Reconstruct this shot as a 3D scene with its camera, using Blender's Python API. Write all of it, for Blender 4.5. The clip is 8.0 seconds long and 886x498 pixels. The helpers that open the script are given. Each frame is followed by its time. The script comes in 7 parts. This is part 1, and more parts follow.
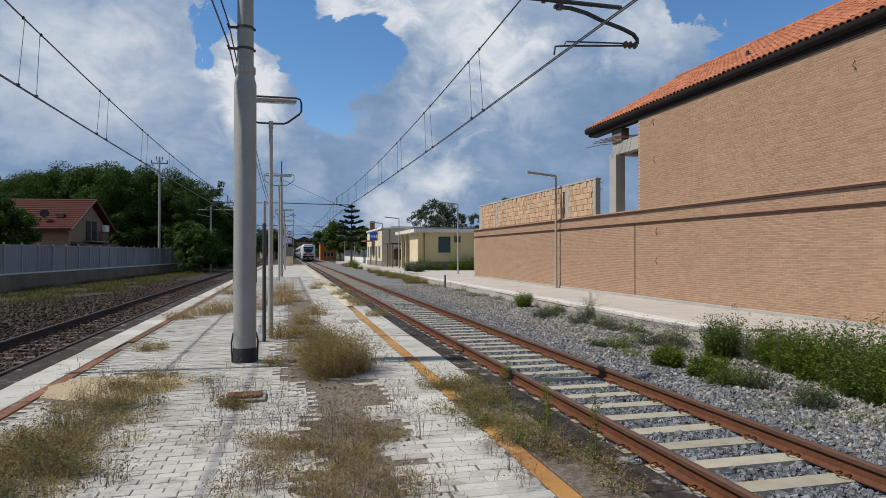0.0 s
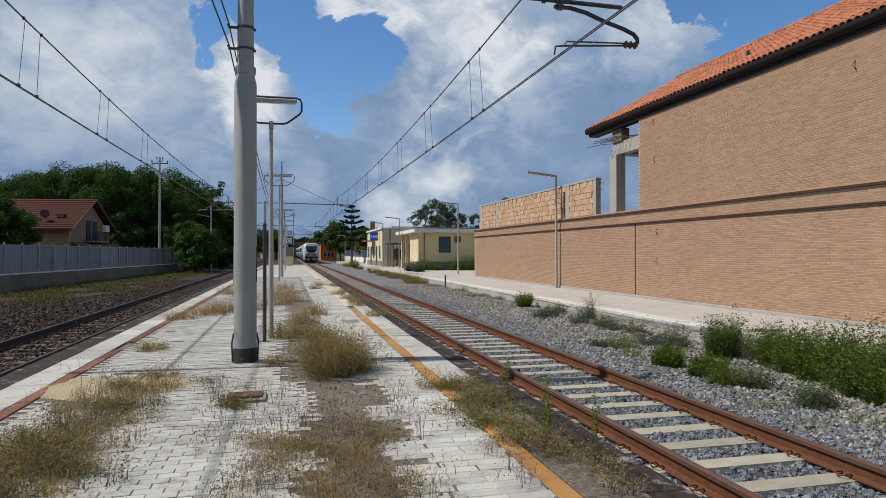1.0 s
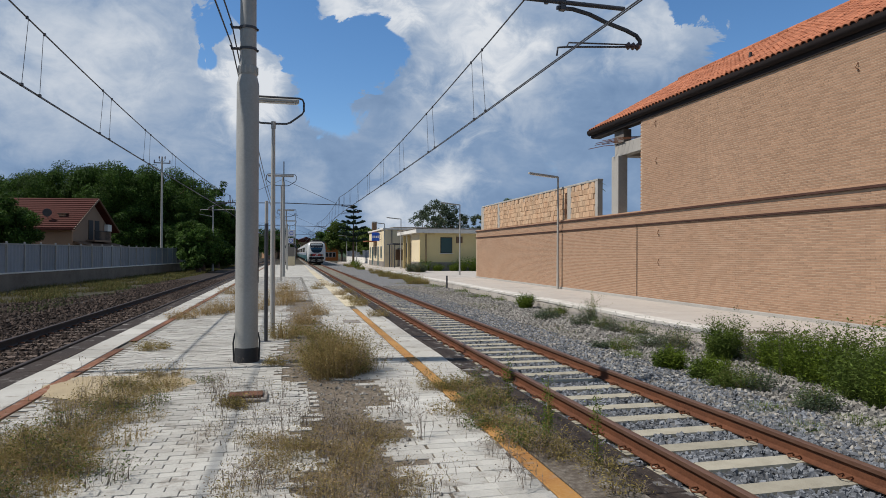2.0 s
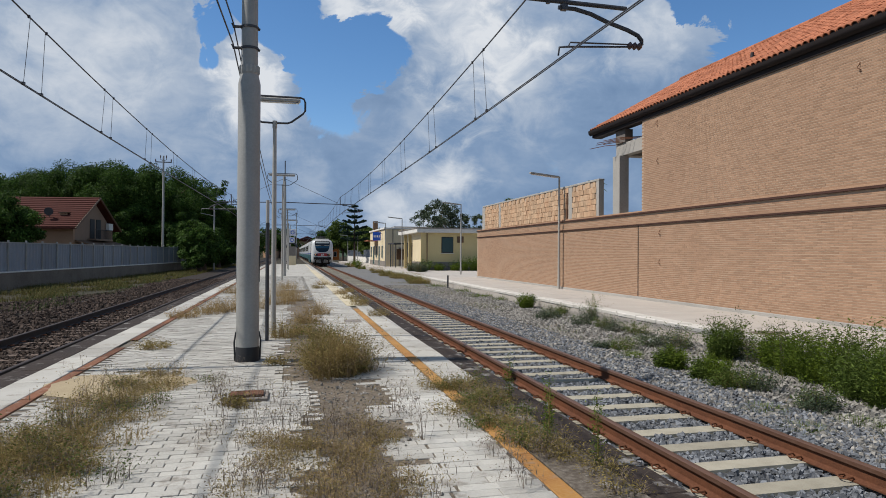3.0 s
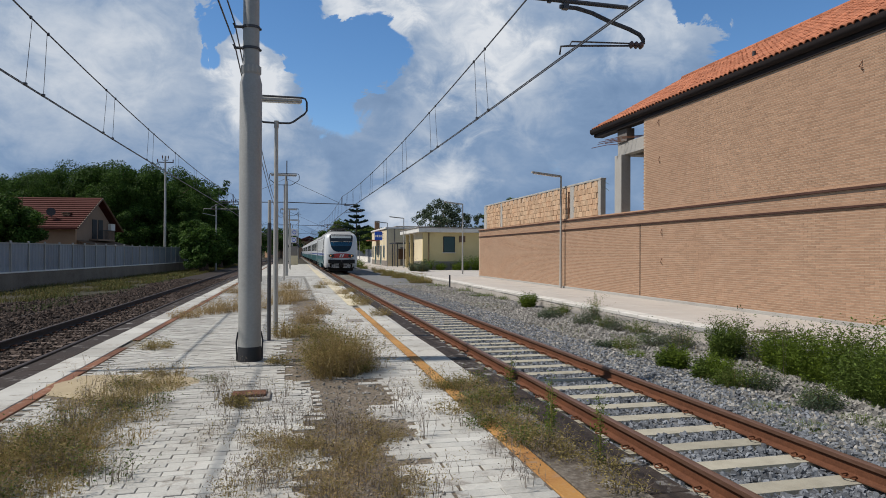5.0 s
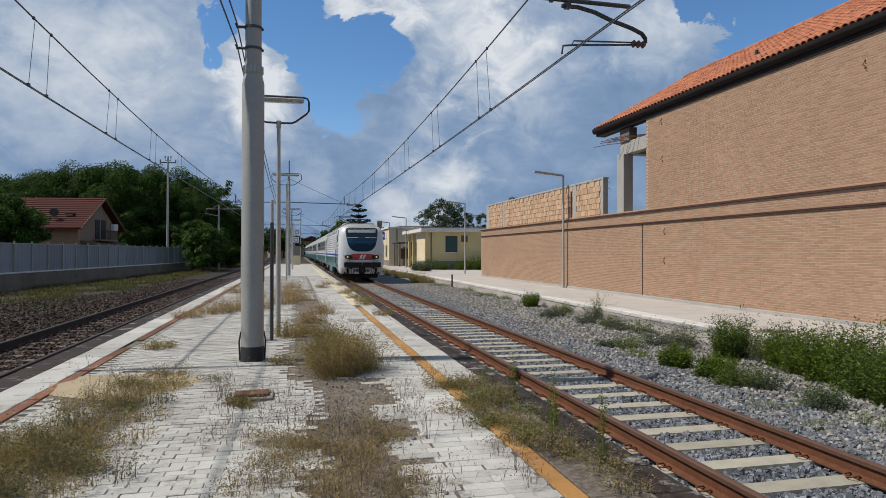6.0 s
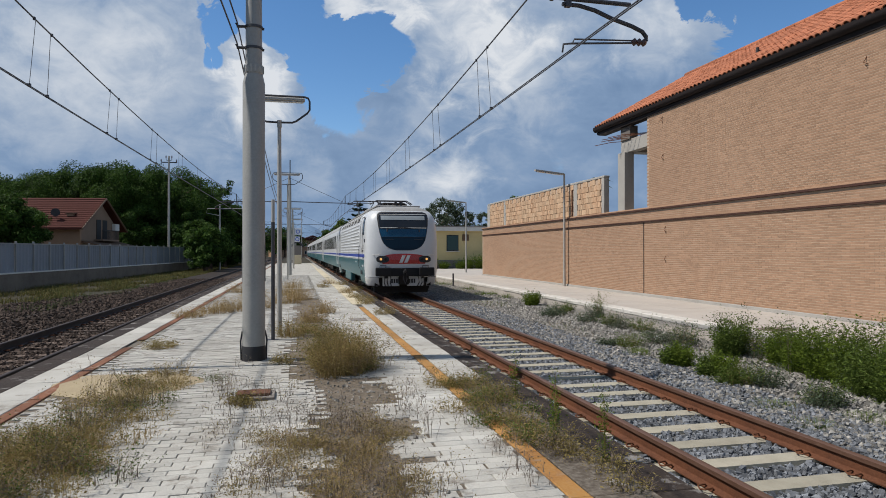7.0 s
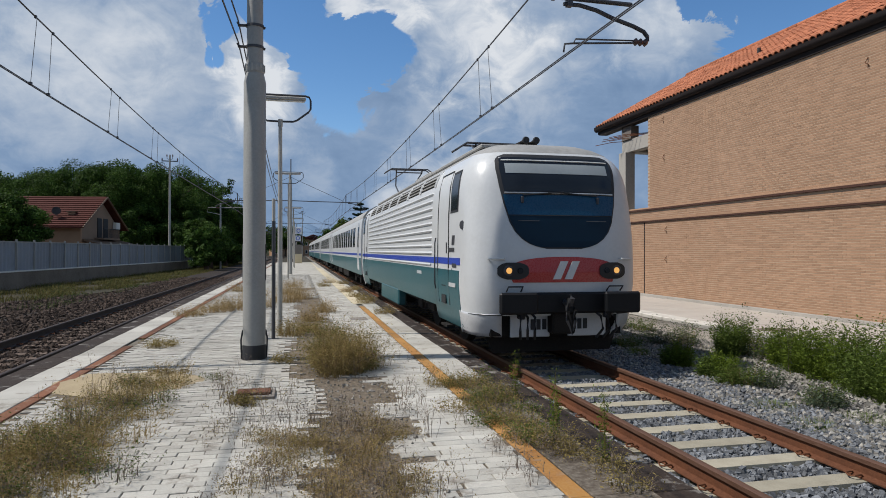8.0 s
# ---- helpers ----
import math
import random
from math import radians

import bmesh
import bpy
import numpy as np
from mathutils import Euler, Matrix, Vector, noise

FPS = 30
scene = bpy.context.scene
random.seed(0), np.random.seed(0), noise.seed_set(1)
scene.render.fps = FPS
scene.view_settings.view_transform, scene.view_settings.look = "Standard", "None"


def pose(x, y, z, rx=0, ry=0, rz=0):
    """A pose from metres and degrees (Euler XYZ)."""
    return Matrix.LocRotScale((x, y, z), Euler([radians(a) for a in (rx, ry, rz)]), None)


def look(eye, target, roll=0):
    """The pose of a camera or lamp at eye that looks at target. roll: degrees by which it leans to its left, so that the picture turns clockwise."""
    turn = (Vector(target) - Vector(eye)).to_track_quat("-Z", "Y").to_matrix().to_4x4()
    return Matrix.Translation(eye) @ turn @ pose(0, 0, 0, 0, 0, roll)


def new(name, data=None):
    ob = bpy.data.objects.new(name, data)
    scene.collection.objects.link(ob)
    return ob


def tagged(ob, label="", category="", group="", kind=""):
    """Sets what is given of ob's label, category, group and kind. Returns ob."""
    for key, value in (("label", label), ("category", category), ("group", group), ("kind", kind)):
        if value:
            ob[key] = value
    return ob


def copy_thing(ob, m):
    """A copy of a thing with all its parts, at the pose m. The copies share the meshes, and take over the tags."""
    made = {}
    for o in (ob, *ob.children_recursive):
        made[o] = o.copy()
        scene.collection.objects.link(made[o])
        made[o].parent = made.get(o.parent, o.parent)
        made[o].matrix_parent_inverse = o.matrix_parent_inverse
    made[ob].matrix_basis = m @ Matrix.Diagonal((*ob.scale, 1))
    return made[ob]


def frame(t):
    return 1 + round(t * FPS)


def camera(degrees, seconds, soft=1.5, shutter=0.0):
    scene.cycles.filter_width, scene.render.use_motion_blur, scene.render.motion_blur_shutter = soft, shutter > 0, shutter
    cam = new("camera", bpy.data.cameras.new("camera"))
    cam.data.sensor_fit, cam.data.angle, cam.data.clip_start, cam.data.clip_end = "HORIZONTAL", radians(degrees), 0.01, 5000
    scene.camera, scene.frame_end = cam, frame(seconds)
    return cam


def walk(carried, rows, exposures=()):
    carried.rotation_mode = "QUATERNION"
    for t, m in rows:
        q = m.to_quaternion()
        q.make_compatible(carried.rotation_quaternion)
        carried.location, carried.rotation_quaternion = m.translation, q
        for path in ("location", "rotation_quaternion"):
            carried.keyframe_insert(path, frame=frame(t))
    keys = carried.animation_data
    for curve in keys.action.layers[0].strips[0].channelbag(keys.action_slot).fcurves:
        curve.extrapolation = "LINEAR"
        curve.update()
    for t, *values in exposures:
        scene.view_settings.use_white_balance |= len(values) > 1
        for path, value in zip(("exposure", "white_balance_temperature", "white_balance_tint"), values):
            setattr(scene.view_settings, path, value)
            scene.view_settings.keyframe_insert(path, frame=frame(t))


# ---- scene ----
# ---------------------------------------------------------------- camera
EYE = (0.0, 0.0, 1.845)
AIM = [(0.0, 13.515, 0.342, 0.0), (0.5, 13.585, 0.341, 0.0), (1.0, 13.489, 0.343, -0.02), (1.5, 13.411, 0.402, 0.106),
       (3.0, 13.254, 0.368, 0.336), (3.5, 13.178, 0.506, 0.3), (4.0, 13.112, 0.517, 0.23), (4.5, 13.155, 0.374, 0.224),
       (6.0, 12.888, 0.295, 0.124), (6.5, 12.823, 0.272, 0.059), (7.0, 12.794, 0.2, -0.05), (7.5, 12.835, 0.205, 0.0),
       (8.0, 12.743, 0.158, 0.12)]


def aim(yaw, tilt):
    a, b = radians(yaw), radians(tilt)
    return (EYE[0] + math.sin(a) * math.cos(b) * 50, EYE[1] + math.cos(a) * math.cos(b) * 50, EYE[2] + math.sin(b) * 50)


cam = camera(69.03, 8.0, soft=0.9)
walk(cam, [(t, look(EYE, aim(yaw, tilt), roll)) for t, yaw, tilt, roll in AIM],
     [(0.0, 0.0, 6420, 11), (8.0, 0.0, 6420, 11)])

# ---------------------------------------------------------------- sun, sky
SUN_EL = radians(54)
SUN_DIR = Vector((-math.cos(SUN_EL), 0.12 * math.cos(SUN_EL), math.sin(SUN_EL)))   # towards the sun
sun = new("sun", bpy.data.lights.new("sun", "SUN"))
sun.data.energy, sun.data.angle, sun.data.color = 4.9, radians(0.6), (1.0, 0.955, 0.885)
sun.matrix_world = look(tuple(SUN_DIR * 60), (0, 0, 0))


def pixel_way(yaw, el):
    a, b = radians(yaw), radians(el)
    return (math.sin(a) * math.cos(b), math.cos(a) * math.cos(b), math.sin(b))


def make_world():
    w = bpy.data.worlds.new("sky")
    scene.world = w
    w.use_nodes = True
    nt = w.node_tree
    nt.nodes.clear()
    N, L = nt.nodes.new, nt.links.new
    out = N("ShaderNodeOutputWorld")
    sky = N("ShaderNodeTexSky")
    sky.sky_type = "NISHITA"
    sky.sun_disc = False
    sky.sun_elevation = SUN_EL
    sky.sun_rotation = math.atan2(SUN_DIR.x, SUN_DIR.y)
    sky.air_density, sky.dust_density, sky.ozone_density = 0.9, 0.0, 2.2
    bg_sky = N("ShaderNodeBackground")
    bg_sky.inputs["Strength"].default_value = 0.125
    vivid = N("ShaderNodeHueSaturation")
    vivid.inputs["Saturation"].default_value = 1.2
    L(sky.outputs[0], vivid.inputs["Color"])
    L(vivid.outputs["Color"], bg_sky.inputs["Color"])
    co = N("ShaderNodeTexCoord")

    def math_node(op, a, b=None, clamp=False):
        n = N("ShaderNodeMath")
        n.operation, n.use_clamp = op, clamp
        for i, v in ((0, a), (1, b)):
            if v is None:
                continue
            if isinstance(v, (int, float)):
                n.inputs[i].default_value = v
            else:
                L(v, n.inputs[i])
        return n.outputs[0]

    def noise_of(scale, detail, rough, off, stretch=1.6, dist=0.0):
        m = N("ShaderNodeMapping")
        m.inputs["Location"].default_value = off
        m.inputs["Scale"].default_value = (1, 1, stretch)
        L(co.outputs["Generated"], m.inputs["Vector"])
        n = N("ShaderNodeTexNoise")
        n.inputs["Scale"].default_value = scale
        n.inputs["Detail"].default_value = detail
        n.inputs["Roughness"].default_value = rough
        n.inputs["Distortion"].default_value = dist
        L(m.outputs[0], n.inputs["Vector"])
        return n.outputs["Fac"]

    ragged = noise_of(16, 8, 0.62, (4.4, 8.1, 3.2), 1.3, 0.6)

    def lobe(yaw, el, radius):
        d = N("ShaderNodeVectorMath")
        d.operation = "DISTANCE"
        L(co.outputs["Generated"], d.inputs[0])
        d.inputs[1].default_value = pixel_way(yaw, el)
        r = N("ShaderNodeMapRange")
        r.interpolation_type = "SMOOTHSTEP"
        r.inputs["From Min"].default_value = radius
        r.inputs["From Max"].default_value = radius * 0.1
        L(math_node("ADD", d.outputs["Value"], math_node("MULTIPLY", math_node("SUBTRACT", ragged, 0.5), radius * 1.7)), r.inputs["Value"])
        return r.outputs[0]

    big = noise_of(5.2, 9, 0.56, (3.1, 0.4, 1.7), 1.7, 0.25)
    fine = noise_of(13, 7, 0.6, (1.3, 5.1, 2.2), 1.6, 0.4)
    cover = math_node("ADD", math_node("ADD", big, 0.10), math_node("MULTIPLY", math_node("SUBTRACT", fine, 0.5), 0.16))
    # gaps of clear sky between the cloud banks, and towers of cumulus
    for yaw, el, radius, depth in CLEAR:
        cover = math_node("SUBTRACT", cover, math_node("MULTIPLY", lobe(yaw, el, radius), depth))
    for yaw, el, radius, depth in TOWERS:
        cover = math_node("ADD", cover, math_node("MULTIPLY", lobe(yaw, el, radius), depth))
    mask = N("ShaderNodeMapRange")
    mask.interpolation_type = "SMOOTHSTEP"
    mask.inputs["From Min"].default_value = 0.41
    mask.inputs["From Max"].default_value = 0.53
    L(cover, mask.inputs["Value"])
    soft = noise_of(3.2, 7, 0.6, (7.3, 2.1, 0.2), 2.2)
    sep = N("ShaderNodeSeparateXYZ")
    L(co.outputs["Generated"], sep.inputs[0])
    shade = math_node("ADD", math_node("MULTIPLY", soft, 1.25), math_node("MULTIPLY", fine, 0.75))
    low = math_node("MINIMUM", sep.outputs["Z"], 0.36)
    over = math_node("MAXIMUM", math_node("SUBTRACT", sep.outputs["Z"], 0.42), 0.0)     # clouds overhead, out of view, are greyed to weaken the ambient light
    shade = math_node("ADD", shade, math_node("SUBTRACT", math_node("MULTIPLY", low, 0.75), math_node("MULTIPLY", over, 1.3)))
    for yaw, el, radius, depth in TOWERS:
        shade = math_node("ADD", shade, math_node("MULTIPLY", lobe(yaw, el, radius * 1.1), depth * 1.6))
    ramp = N("ShaderNodeValToRGB")
    e = ramp.color_ramp.elements
    e[0].position, e[0].color = 0.28, (0.195, 0.355, 0.635, 1)
    e[1].position, e[1].color = 0.97, (1.34, 1.40, 1.46, 1)
    mid = ramp.color_ramp.elements.new(0.52)
    mid.color = (0.415, 0.605, 0.90, 1)
    upper = ramp.color_ramp.elements.new(0.74)
    upper.color = (0.80, 0.94, 1.13, 1)
    L(math_node("MULTIPLY", shade, 0.475), ramp.inputs["Fac"])
    bg_cloud = N("ShaderNodeBackground")
    bg_cloud.inputs["Strength"].default_value = 0.53
    L(ramp.outputs["Color"], bg_cloud.inputs["Color"])
    mix = N("ShaderNodeMixShader")
    L(mask.outputs[0], mix.inputs["Fac"])
    L(bg_sky.outputs[0], mix.inputs[1])
    L(bg_cloud.outputs[0], mix.inputs[2])
    L(mix.outputs[0], out.inputs["Surface"])


CLEAR = [(6.3, 17.8, 0.085, 0.8), (4.2, 16.2, 0.06, 0.6), (2.4, 15.3, 0.075, 0.6), (-0.5, 19.2, 0.09, 0.7), (-3.3, 20.5, 0.07, 0.6), (-6.3, 18.2, 0.036, 0.6), (-6.7, 15.8, 0.03, 0.5),
         (3.8, 11.6, 0.06, 0.22), (40.0, 19.0, 0.12, 0.8), (44.0, 18.6, 0.11, 0.8), (35.2, 20.4, 0.06, 0.6), (-4.0, 27.0, 0.16, 0.4), (45.0, 25.0, 0.2, 0.6)]
TOWERS = [(4.6, 20.9, 0.05, 0.45), (8.5, 20.2, 0.05, 0.4), (-3.8, 16.0, 0.05, 0.42), (-2.2, 14.0, 0.055, 0.40), (-4.7, 13.4, 0.055, 0.36), (-3.0, 11.4, 0.07, 0.26), (-15.6, 11.5, 0.22, 0.16), (-17.5, 17.0, 0.16, 0.14),
          (15.5, 18.5, 0.12, 0.34), (20.0, 15.5, 0.13, 0.26), (14.3, 7.2, 0.05, 0.26), (30.8, 17.5, 0.07, 0.30), (1.6, 6.0, 0.05, 0.2), (11.0, 12.0, 0.06, 0.16), (11.3, 5.2, 0.10, 0.3), (9.0, 3.5, 0.08, 0.2)]
make_world()
scene.view_settings.exposure = 0.0


# ---------------------------------------------------------------- materials
def material(name, c1, c2=None, c3=None, rough=0.8, metal=0.0, large=1.5, fine=40.0, bump=0.15, stretch=(1, 1, 1),
             random_tint=0.0, island_tint=0.0, spots=0.0, spot_color=(0.1, 0.09, 0.08), coat=0.0, fine_mix=0.35,
             translucent=0.0, spec=None, laid=False):
    """Two noises mix the colours, a third roughens the surface."""
    m = bpy.data.materials.new(name)
    m.use_nodes = True
    nt = m.node_tree
    N, L = nt.nodes.new, nt.links.new
    bsdf = nt.nodes["Principled BSDF"]
    spec = spec if spec is not None else (0.15 if rough >= 0.7 else 0.45)
    c2 = c2 or tuple(v * 0.8 for v in c1)
    c3 = c3 or tuple(min(1, v * 1.12) for v in c1)
    co = N("ShaderNodeTexCoord")
    mp = N("ShaderNodeMapping")
    mp.inputs["Scale"].default_value = stretch
    L(N("ShaderNodeNewGeometry").outputs["Position"] if laid else co.outputs["Object"], mp.inputs["Vector"])

    def nz(scale, detail, rough_):
        n = N("ShaderNodeTexNoise")
        n.inputs["Scale"].default_value, n.inputs["Detail"].default_value = scale, detail
        n.inputs["Roughness"].default_value = rough_
        L(mp.outputs[0], n.inputs["Vector"])
        return n

    def rng(sock, a, b):
        r = N("ShaderNodeMapRange")
        r.inputs["From Min"].default_value, r.inputs["From Max"].default_value = a, b
        L(sock, r.inputs["Value"])
        return r.outputs[0]

    def mixed(fac, a, b, mode="MIX"):
        x = N("ShaderNodeMix")
        x.data_type, x.blend_type = "RGBA", mode
        for sock, v in ((x.inputs[0], fac), (x.inputs[6], a), (x.inputs[7], b)):
            if isinstance(v, tuple):
                sock.default_value = (*v, 1)
            elif isinstance(v, (int, float)):
                sock.default_value = v
            else:
                L(v, sock)
        return x.outputs[2]

    n1, n2 = nz(large, 5, 0.6), nz(fine, 4, 0.65)
    col = mixed(rng(n1.outputs["Fac"], 0.3, 0.7), c1, c2)
    f2 = N("ShaderNodeMath")
    f2.operation = "MULTIPLY"
    L(rng(n2.outputs["Fac"], 0.42, 0.68), f2.inputs[0])
    f2.inputs[1].default_value = fine_mix
    col = mixed(f2.outputs[0], col, c3)
    if spots:
        n3 = nz(large * 2.7, 8, 0.7)
        f3 = N("ShaderNodeMath")
        f3.operation = "MULTIPLY"
        L(rng(n3.outputs["Fac"], 0.56, 0.66), f3.inputs[0])
        f3.inputs[1].default_value = spots
        col = mixed(f3.outputs[0], col, spot_color)
    for amount, kind in ((random_tint, "o"), (island_tint, "i")):
        if amount:
            src = N("ShaderNodeObjectInfo").outputs["Random"] if kind == "o" else N("ShaderNodeNewGeometry").outputs["Random Per Island"]
            hsv = N("ShaderNodeHueSaturation")
            L(rng(src, 0, 1), hsv.inputs["Value"])
            r = hsv.inputs["Value"].links[0].from_node
            r.inputs["To Min"].default_value, r.inputs["To Max"].default_value = 1 - amount, 1 + amount
            L(col, hsv.inputs["Color"])
            col = hsv.outputs["Color"]
    L(col, bsdf.inputs["Base Color"])
    rr = N("ShaderNodeMapRange")
    rr.inputs["To Min"].default_value, rr.inputs["To Max"].default_value = max(0.02, rough - 0.1), min(1, rough + 0.1)
    L(n2.outputs["Fac"], rr.inputs["Value"])
    L(rr.outputs[0], bsdf.inputs["Roughness"])
    bsdf.inputs["Metallic"].default_value = metal
    bsdf.inputs["Specular IOR Level"].default_value = spec
    bsdf.inputs["Coat Weight"].default_value = coat
    bsdf.inputs["Coat Roughness"].default_value = 0.08
    if bump:
        b = N("ShaderNodeBump")
        b.inputs["Strength"].default_value, b.inputs["Distance"].default_value = bump, 0.02
        L(n2.outputs["Fac"], b.inputs["Height"])
        L(b.outputs[0], bsdf.inputs["Normal"])
    if translucent:
        tr = N("ShaderNodeBsdfTranslucent")
        L(col, tr.inputs["Color"])
        ms = N("ShaderNodeMixShader")
        ms.inputs[0].default_value = translucent
        L(bsdf.outputs[0], ms.inputs[1])
        L(tr.outputs[0], ms.inputs[2])
        L(ms.outputs[0], nt.nodes["Material Output"].inputs["Surface"])
    return m


def glow(name, color, strength):
    m = bpy.data.materials.new(name)
    m.use_nodes = True
    b = m.node_tree.nodes["Principled BSDF"]
    b.inputs["Base Color"].default_value = (*color, 1)
    b.inputs["Emission Color"].default_value = (*color, 1)
    b.inputs["Emission Strength"].default_value = strength
    return m


M = {}
M["ground"] = material("dry_earth", (0.047, 0.037, 0.026), (0.032, 0.030, 0.016), (0.075, 0.062, 0.045), large=0.35, fine=9, bump=0.6, spots=0.3, spot_color=(0.06, 0.062, 0.026))
M["ballast_bed"] = material("ballast_bed", (0.145, 0.14, 0.133), (0.09, 0.087, 0.082), (0.26, 0.257, 0.25), large=2, fine=22, bump=1.0, fine_mix=0.7)
M["ballast_old"] = material("ballast_old", (0.030, 0.022, 0.017), (0.018, 0.014, 0.011), (0.06, 0.047, 0.038), large=1.2, fine=20, bump=1.0, fine_mix=0.7)
M["stone"] = material("grey_stone", (0.160, 0.168, 0.180), (0.088, 0.093, 0.10), (0.275, 0.28, 0.29), large=6, fine=60, island_tint=0.5, bump=0.3)
M["stone_pale"] = material("pale_stone", (0.265, 0.248, 0.218), (0.16, 0.148, 0.13), (0.39, 0.37, 0.335), large=6, fine=60, island_tint=0.45, bump=0.3)
M["stone_brown"] = material("brown_stone", (0.064, 0.043, 0.032), (0.036, 0.025, 0.019), (0.12, 0.09, 0.072), large=6, fine=60, island_tint=0.55, bump=0.3)
M["sleeper"] = material("concrete_sleeper", (0.335, 0.305, 0.235), (0.25, 0.225, 0.17), (0.40, 0.37, 0.30), large=5, fine=60, bump=0.2, random_tint=0.1, spots=0.35, spot_color=(0.3, 0.24, 0.18))
M["sleeper_old"] = material("stained_sleeper", (0.10, 0.068, 0.05), (0.05, 0.035, 0.027), (0.26, 0.20, 0.16), large=5, fine=22, bump=0.4, random_tint=0.25, fine_mix=0.6)
M["rust"] = material("rusty_steel", (0.135, 0.054, 0.027), (0.085, 0.035, 0.02), (0.20, 0.09, 0.048), rough=0.75, metal=0.15, large=3, fine=45, bump=0.2)
M["rail_top"] = material("worn_rail_head", (0.145, 0.074, 0.046), (0.10, 0.05, 0.032), (0.20, 0.125, 0.092), rough=0.5, metal=0.4, large=3, fine=30, bump=0.05, stretch=(8, 0.4, 1))
M["rail_dark"] = material("dark_rail", (0.040, 0.026, 0.02), (0.026, 0.018, 0.015), (0.075, 0.055, 0.045), rough=0.65, metal=0.2, large=3, fine=45)
M["paver"] = material("pale_paver", (0.425, 0.407, 0.363), (0.30, 0.28, 0.24), (0.51, 0.495, 0.455), large=1.1, fine=55, bump=0.35, random_tint=0.13, island_tint=0.14, spots=0.8, spot_color=(0.185, 0.16, 0.13), laid=True)
M["joint"] = material("paving_joint", (0.16, 0.138, 0.108), (0.08, 0.07, 0.055), (0.28, 0.25, 0.21), large=3.0, fine=30, bump=0.4)
M["bare"] = material("bare_screed", (0.135, 0.105, 0.075), (0.078, 0.062, 0.045), (0.27, 0.23, 0.18), large=2.6, fine=22, bump=0.9, fine_mix=0.55, spots=0.4, spot_color=(0.36, 0.325, 0.27))
M["edge_dark"] = material("dirty_edge_stone", (0.036, 0.026, 0.021), (0.024, 0.018, 0.015), (0.085, 0.068, 0.056), large=1.3, fine=24, bump=0.4, fine_mix=0.35, spots=0.6, spot_color=(0.36, 0.34, 0.31), laid=True)
M["yellow"] = material("worn_yellow_tile", (0.36, 0.19, 0.055), (0.26, 0.115, 0.035), (0.42, 0.26, 0.11), large=2.2, fine=35, random_tint=0.15, spots=0.75, spot_color=(0.24, 0.18, 0.13), laid=True)
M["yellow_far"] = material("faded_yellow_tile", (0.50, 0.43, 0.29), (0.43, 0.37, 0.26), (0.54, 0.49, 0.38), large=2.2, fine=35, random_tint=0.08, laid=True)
M["redtile"] = material("worn_red_tile", (0.17, 0.070, 0.038), (0.115, 0.05, 0.03), (0.25, 0.15, 0.095), large=2.2, fine=35, random_tint=0.25, spots=0.9, spot_color=(0.27, 0.225, 0.18), laid=True)
M["border_dirty"] = material("soiled_border_slab", (0.12, 0.098, 0.075), (0.07, 0.055, 0.042), (0.26, 0.23, 0.19), large=1.6, fine=22, bump=0.5, fine_mix=0.5, spots=0.8, spot_color=(0.38, 0.355, 0.31), laid=True)
M["kerb"] = material("kerb_concrete", (0.55, 0.52, 0.47), (0.43, 0.40, 0.35), (0.62, 0.6, 0.56), large=1.4, fine=40, bump=0.25, spots=0.4, spot_color=(0.3, 0.27, 0.22), laid=True)
M["side_paving"] = material("side_platform_screed", (0.42, 0.38, 0.335), (0.35, 0.315, 0.275), (0.47, 0.435, 0.39), large=0.7, fine=40, bump=0.2, spots=0.3, spot_color=(0.38, 0.33, 0.28), laid=True)
M["brick"] = material("buff_brick", (0.365, 0.225, 0.143), (0.325, 0.196, 0.122), (0.42, 0.28, 0.186), large=0.5, fine=45, bump=0.3, island_tint=0.13, random_tint=0.13, spots=0.16, spot_color=(0.245, 0.15, 0.10), laid=True)
# brick with the shadow below the string courses put into its colour
M["brick_shaded"] = material("dark_brick_course", (0.060, 0.030, 0.023), (0.045, 0.022, 0.017), (0.09, 0.05, 0.037), large=2, fine=40, bump=0.3, random_tint=0.2, island_tint=0.2)
M["mortar"] = material("mortar", (0.45, 0.335, 0.24), (0.405, 0.30, 0.215), (0.50, 0.385, 0.285), large=0.8, fine=50, bump=0.3)
M["block"] = material("terracotta_block", (0.44, 0.26, 0.15), (0.47, 0.33, 0.21), (0.52, 0.40, 0.29), large=1.6, fine=35, bump=0.35, random_tint=0.16, laid=True)
M["concrete"] = material("concrete", (0.37, 0.35, 0.315), (0.29, 0.272, 0.245), (0.44, 0.42, 0.385), large=1.2, fine=30, bump=0.25, spots=0.3, spot_color=(0.24, 0.215, 0.19))
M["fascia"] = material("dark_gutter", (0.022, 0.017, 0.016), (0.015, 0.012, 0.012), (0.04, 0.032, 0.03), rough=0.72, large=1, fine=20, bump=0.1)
# concrete darkened in colour for the shade under the roof
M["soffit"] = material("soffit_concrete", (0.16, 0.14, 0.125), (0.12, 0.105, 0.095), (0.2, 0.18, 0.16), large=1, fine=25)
M["rooftile"] = material("clay_roof_tile", (0.325, 0.118, 0.060), (0.235, 0.082, 0.042), (0.40, 0.18, 0.10), large=1.0, fine=30, bump=0.2, random_tint=0.25, island_tint=0.25)
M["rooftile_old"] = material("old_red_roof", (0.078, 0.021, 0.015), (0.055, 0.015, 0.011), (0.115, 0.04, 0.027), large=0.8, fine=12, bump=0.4)
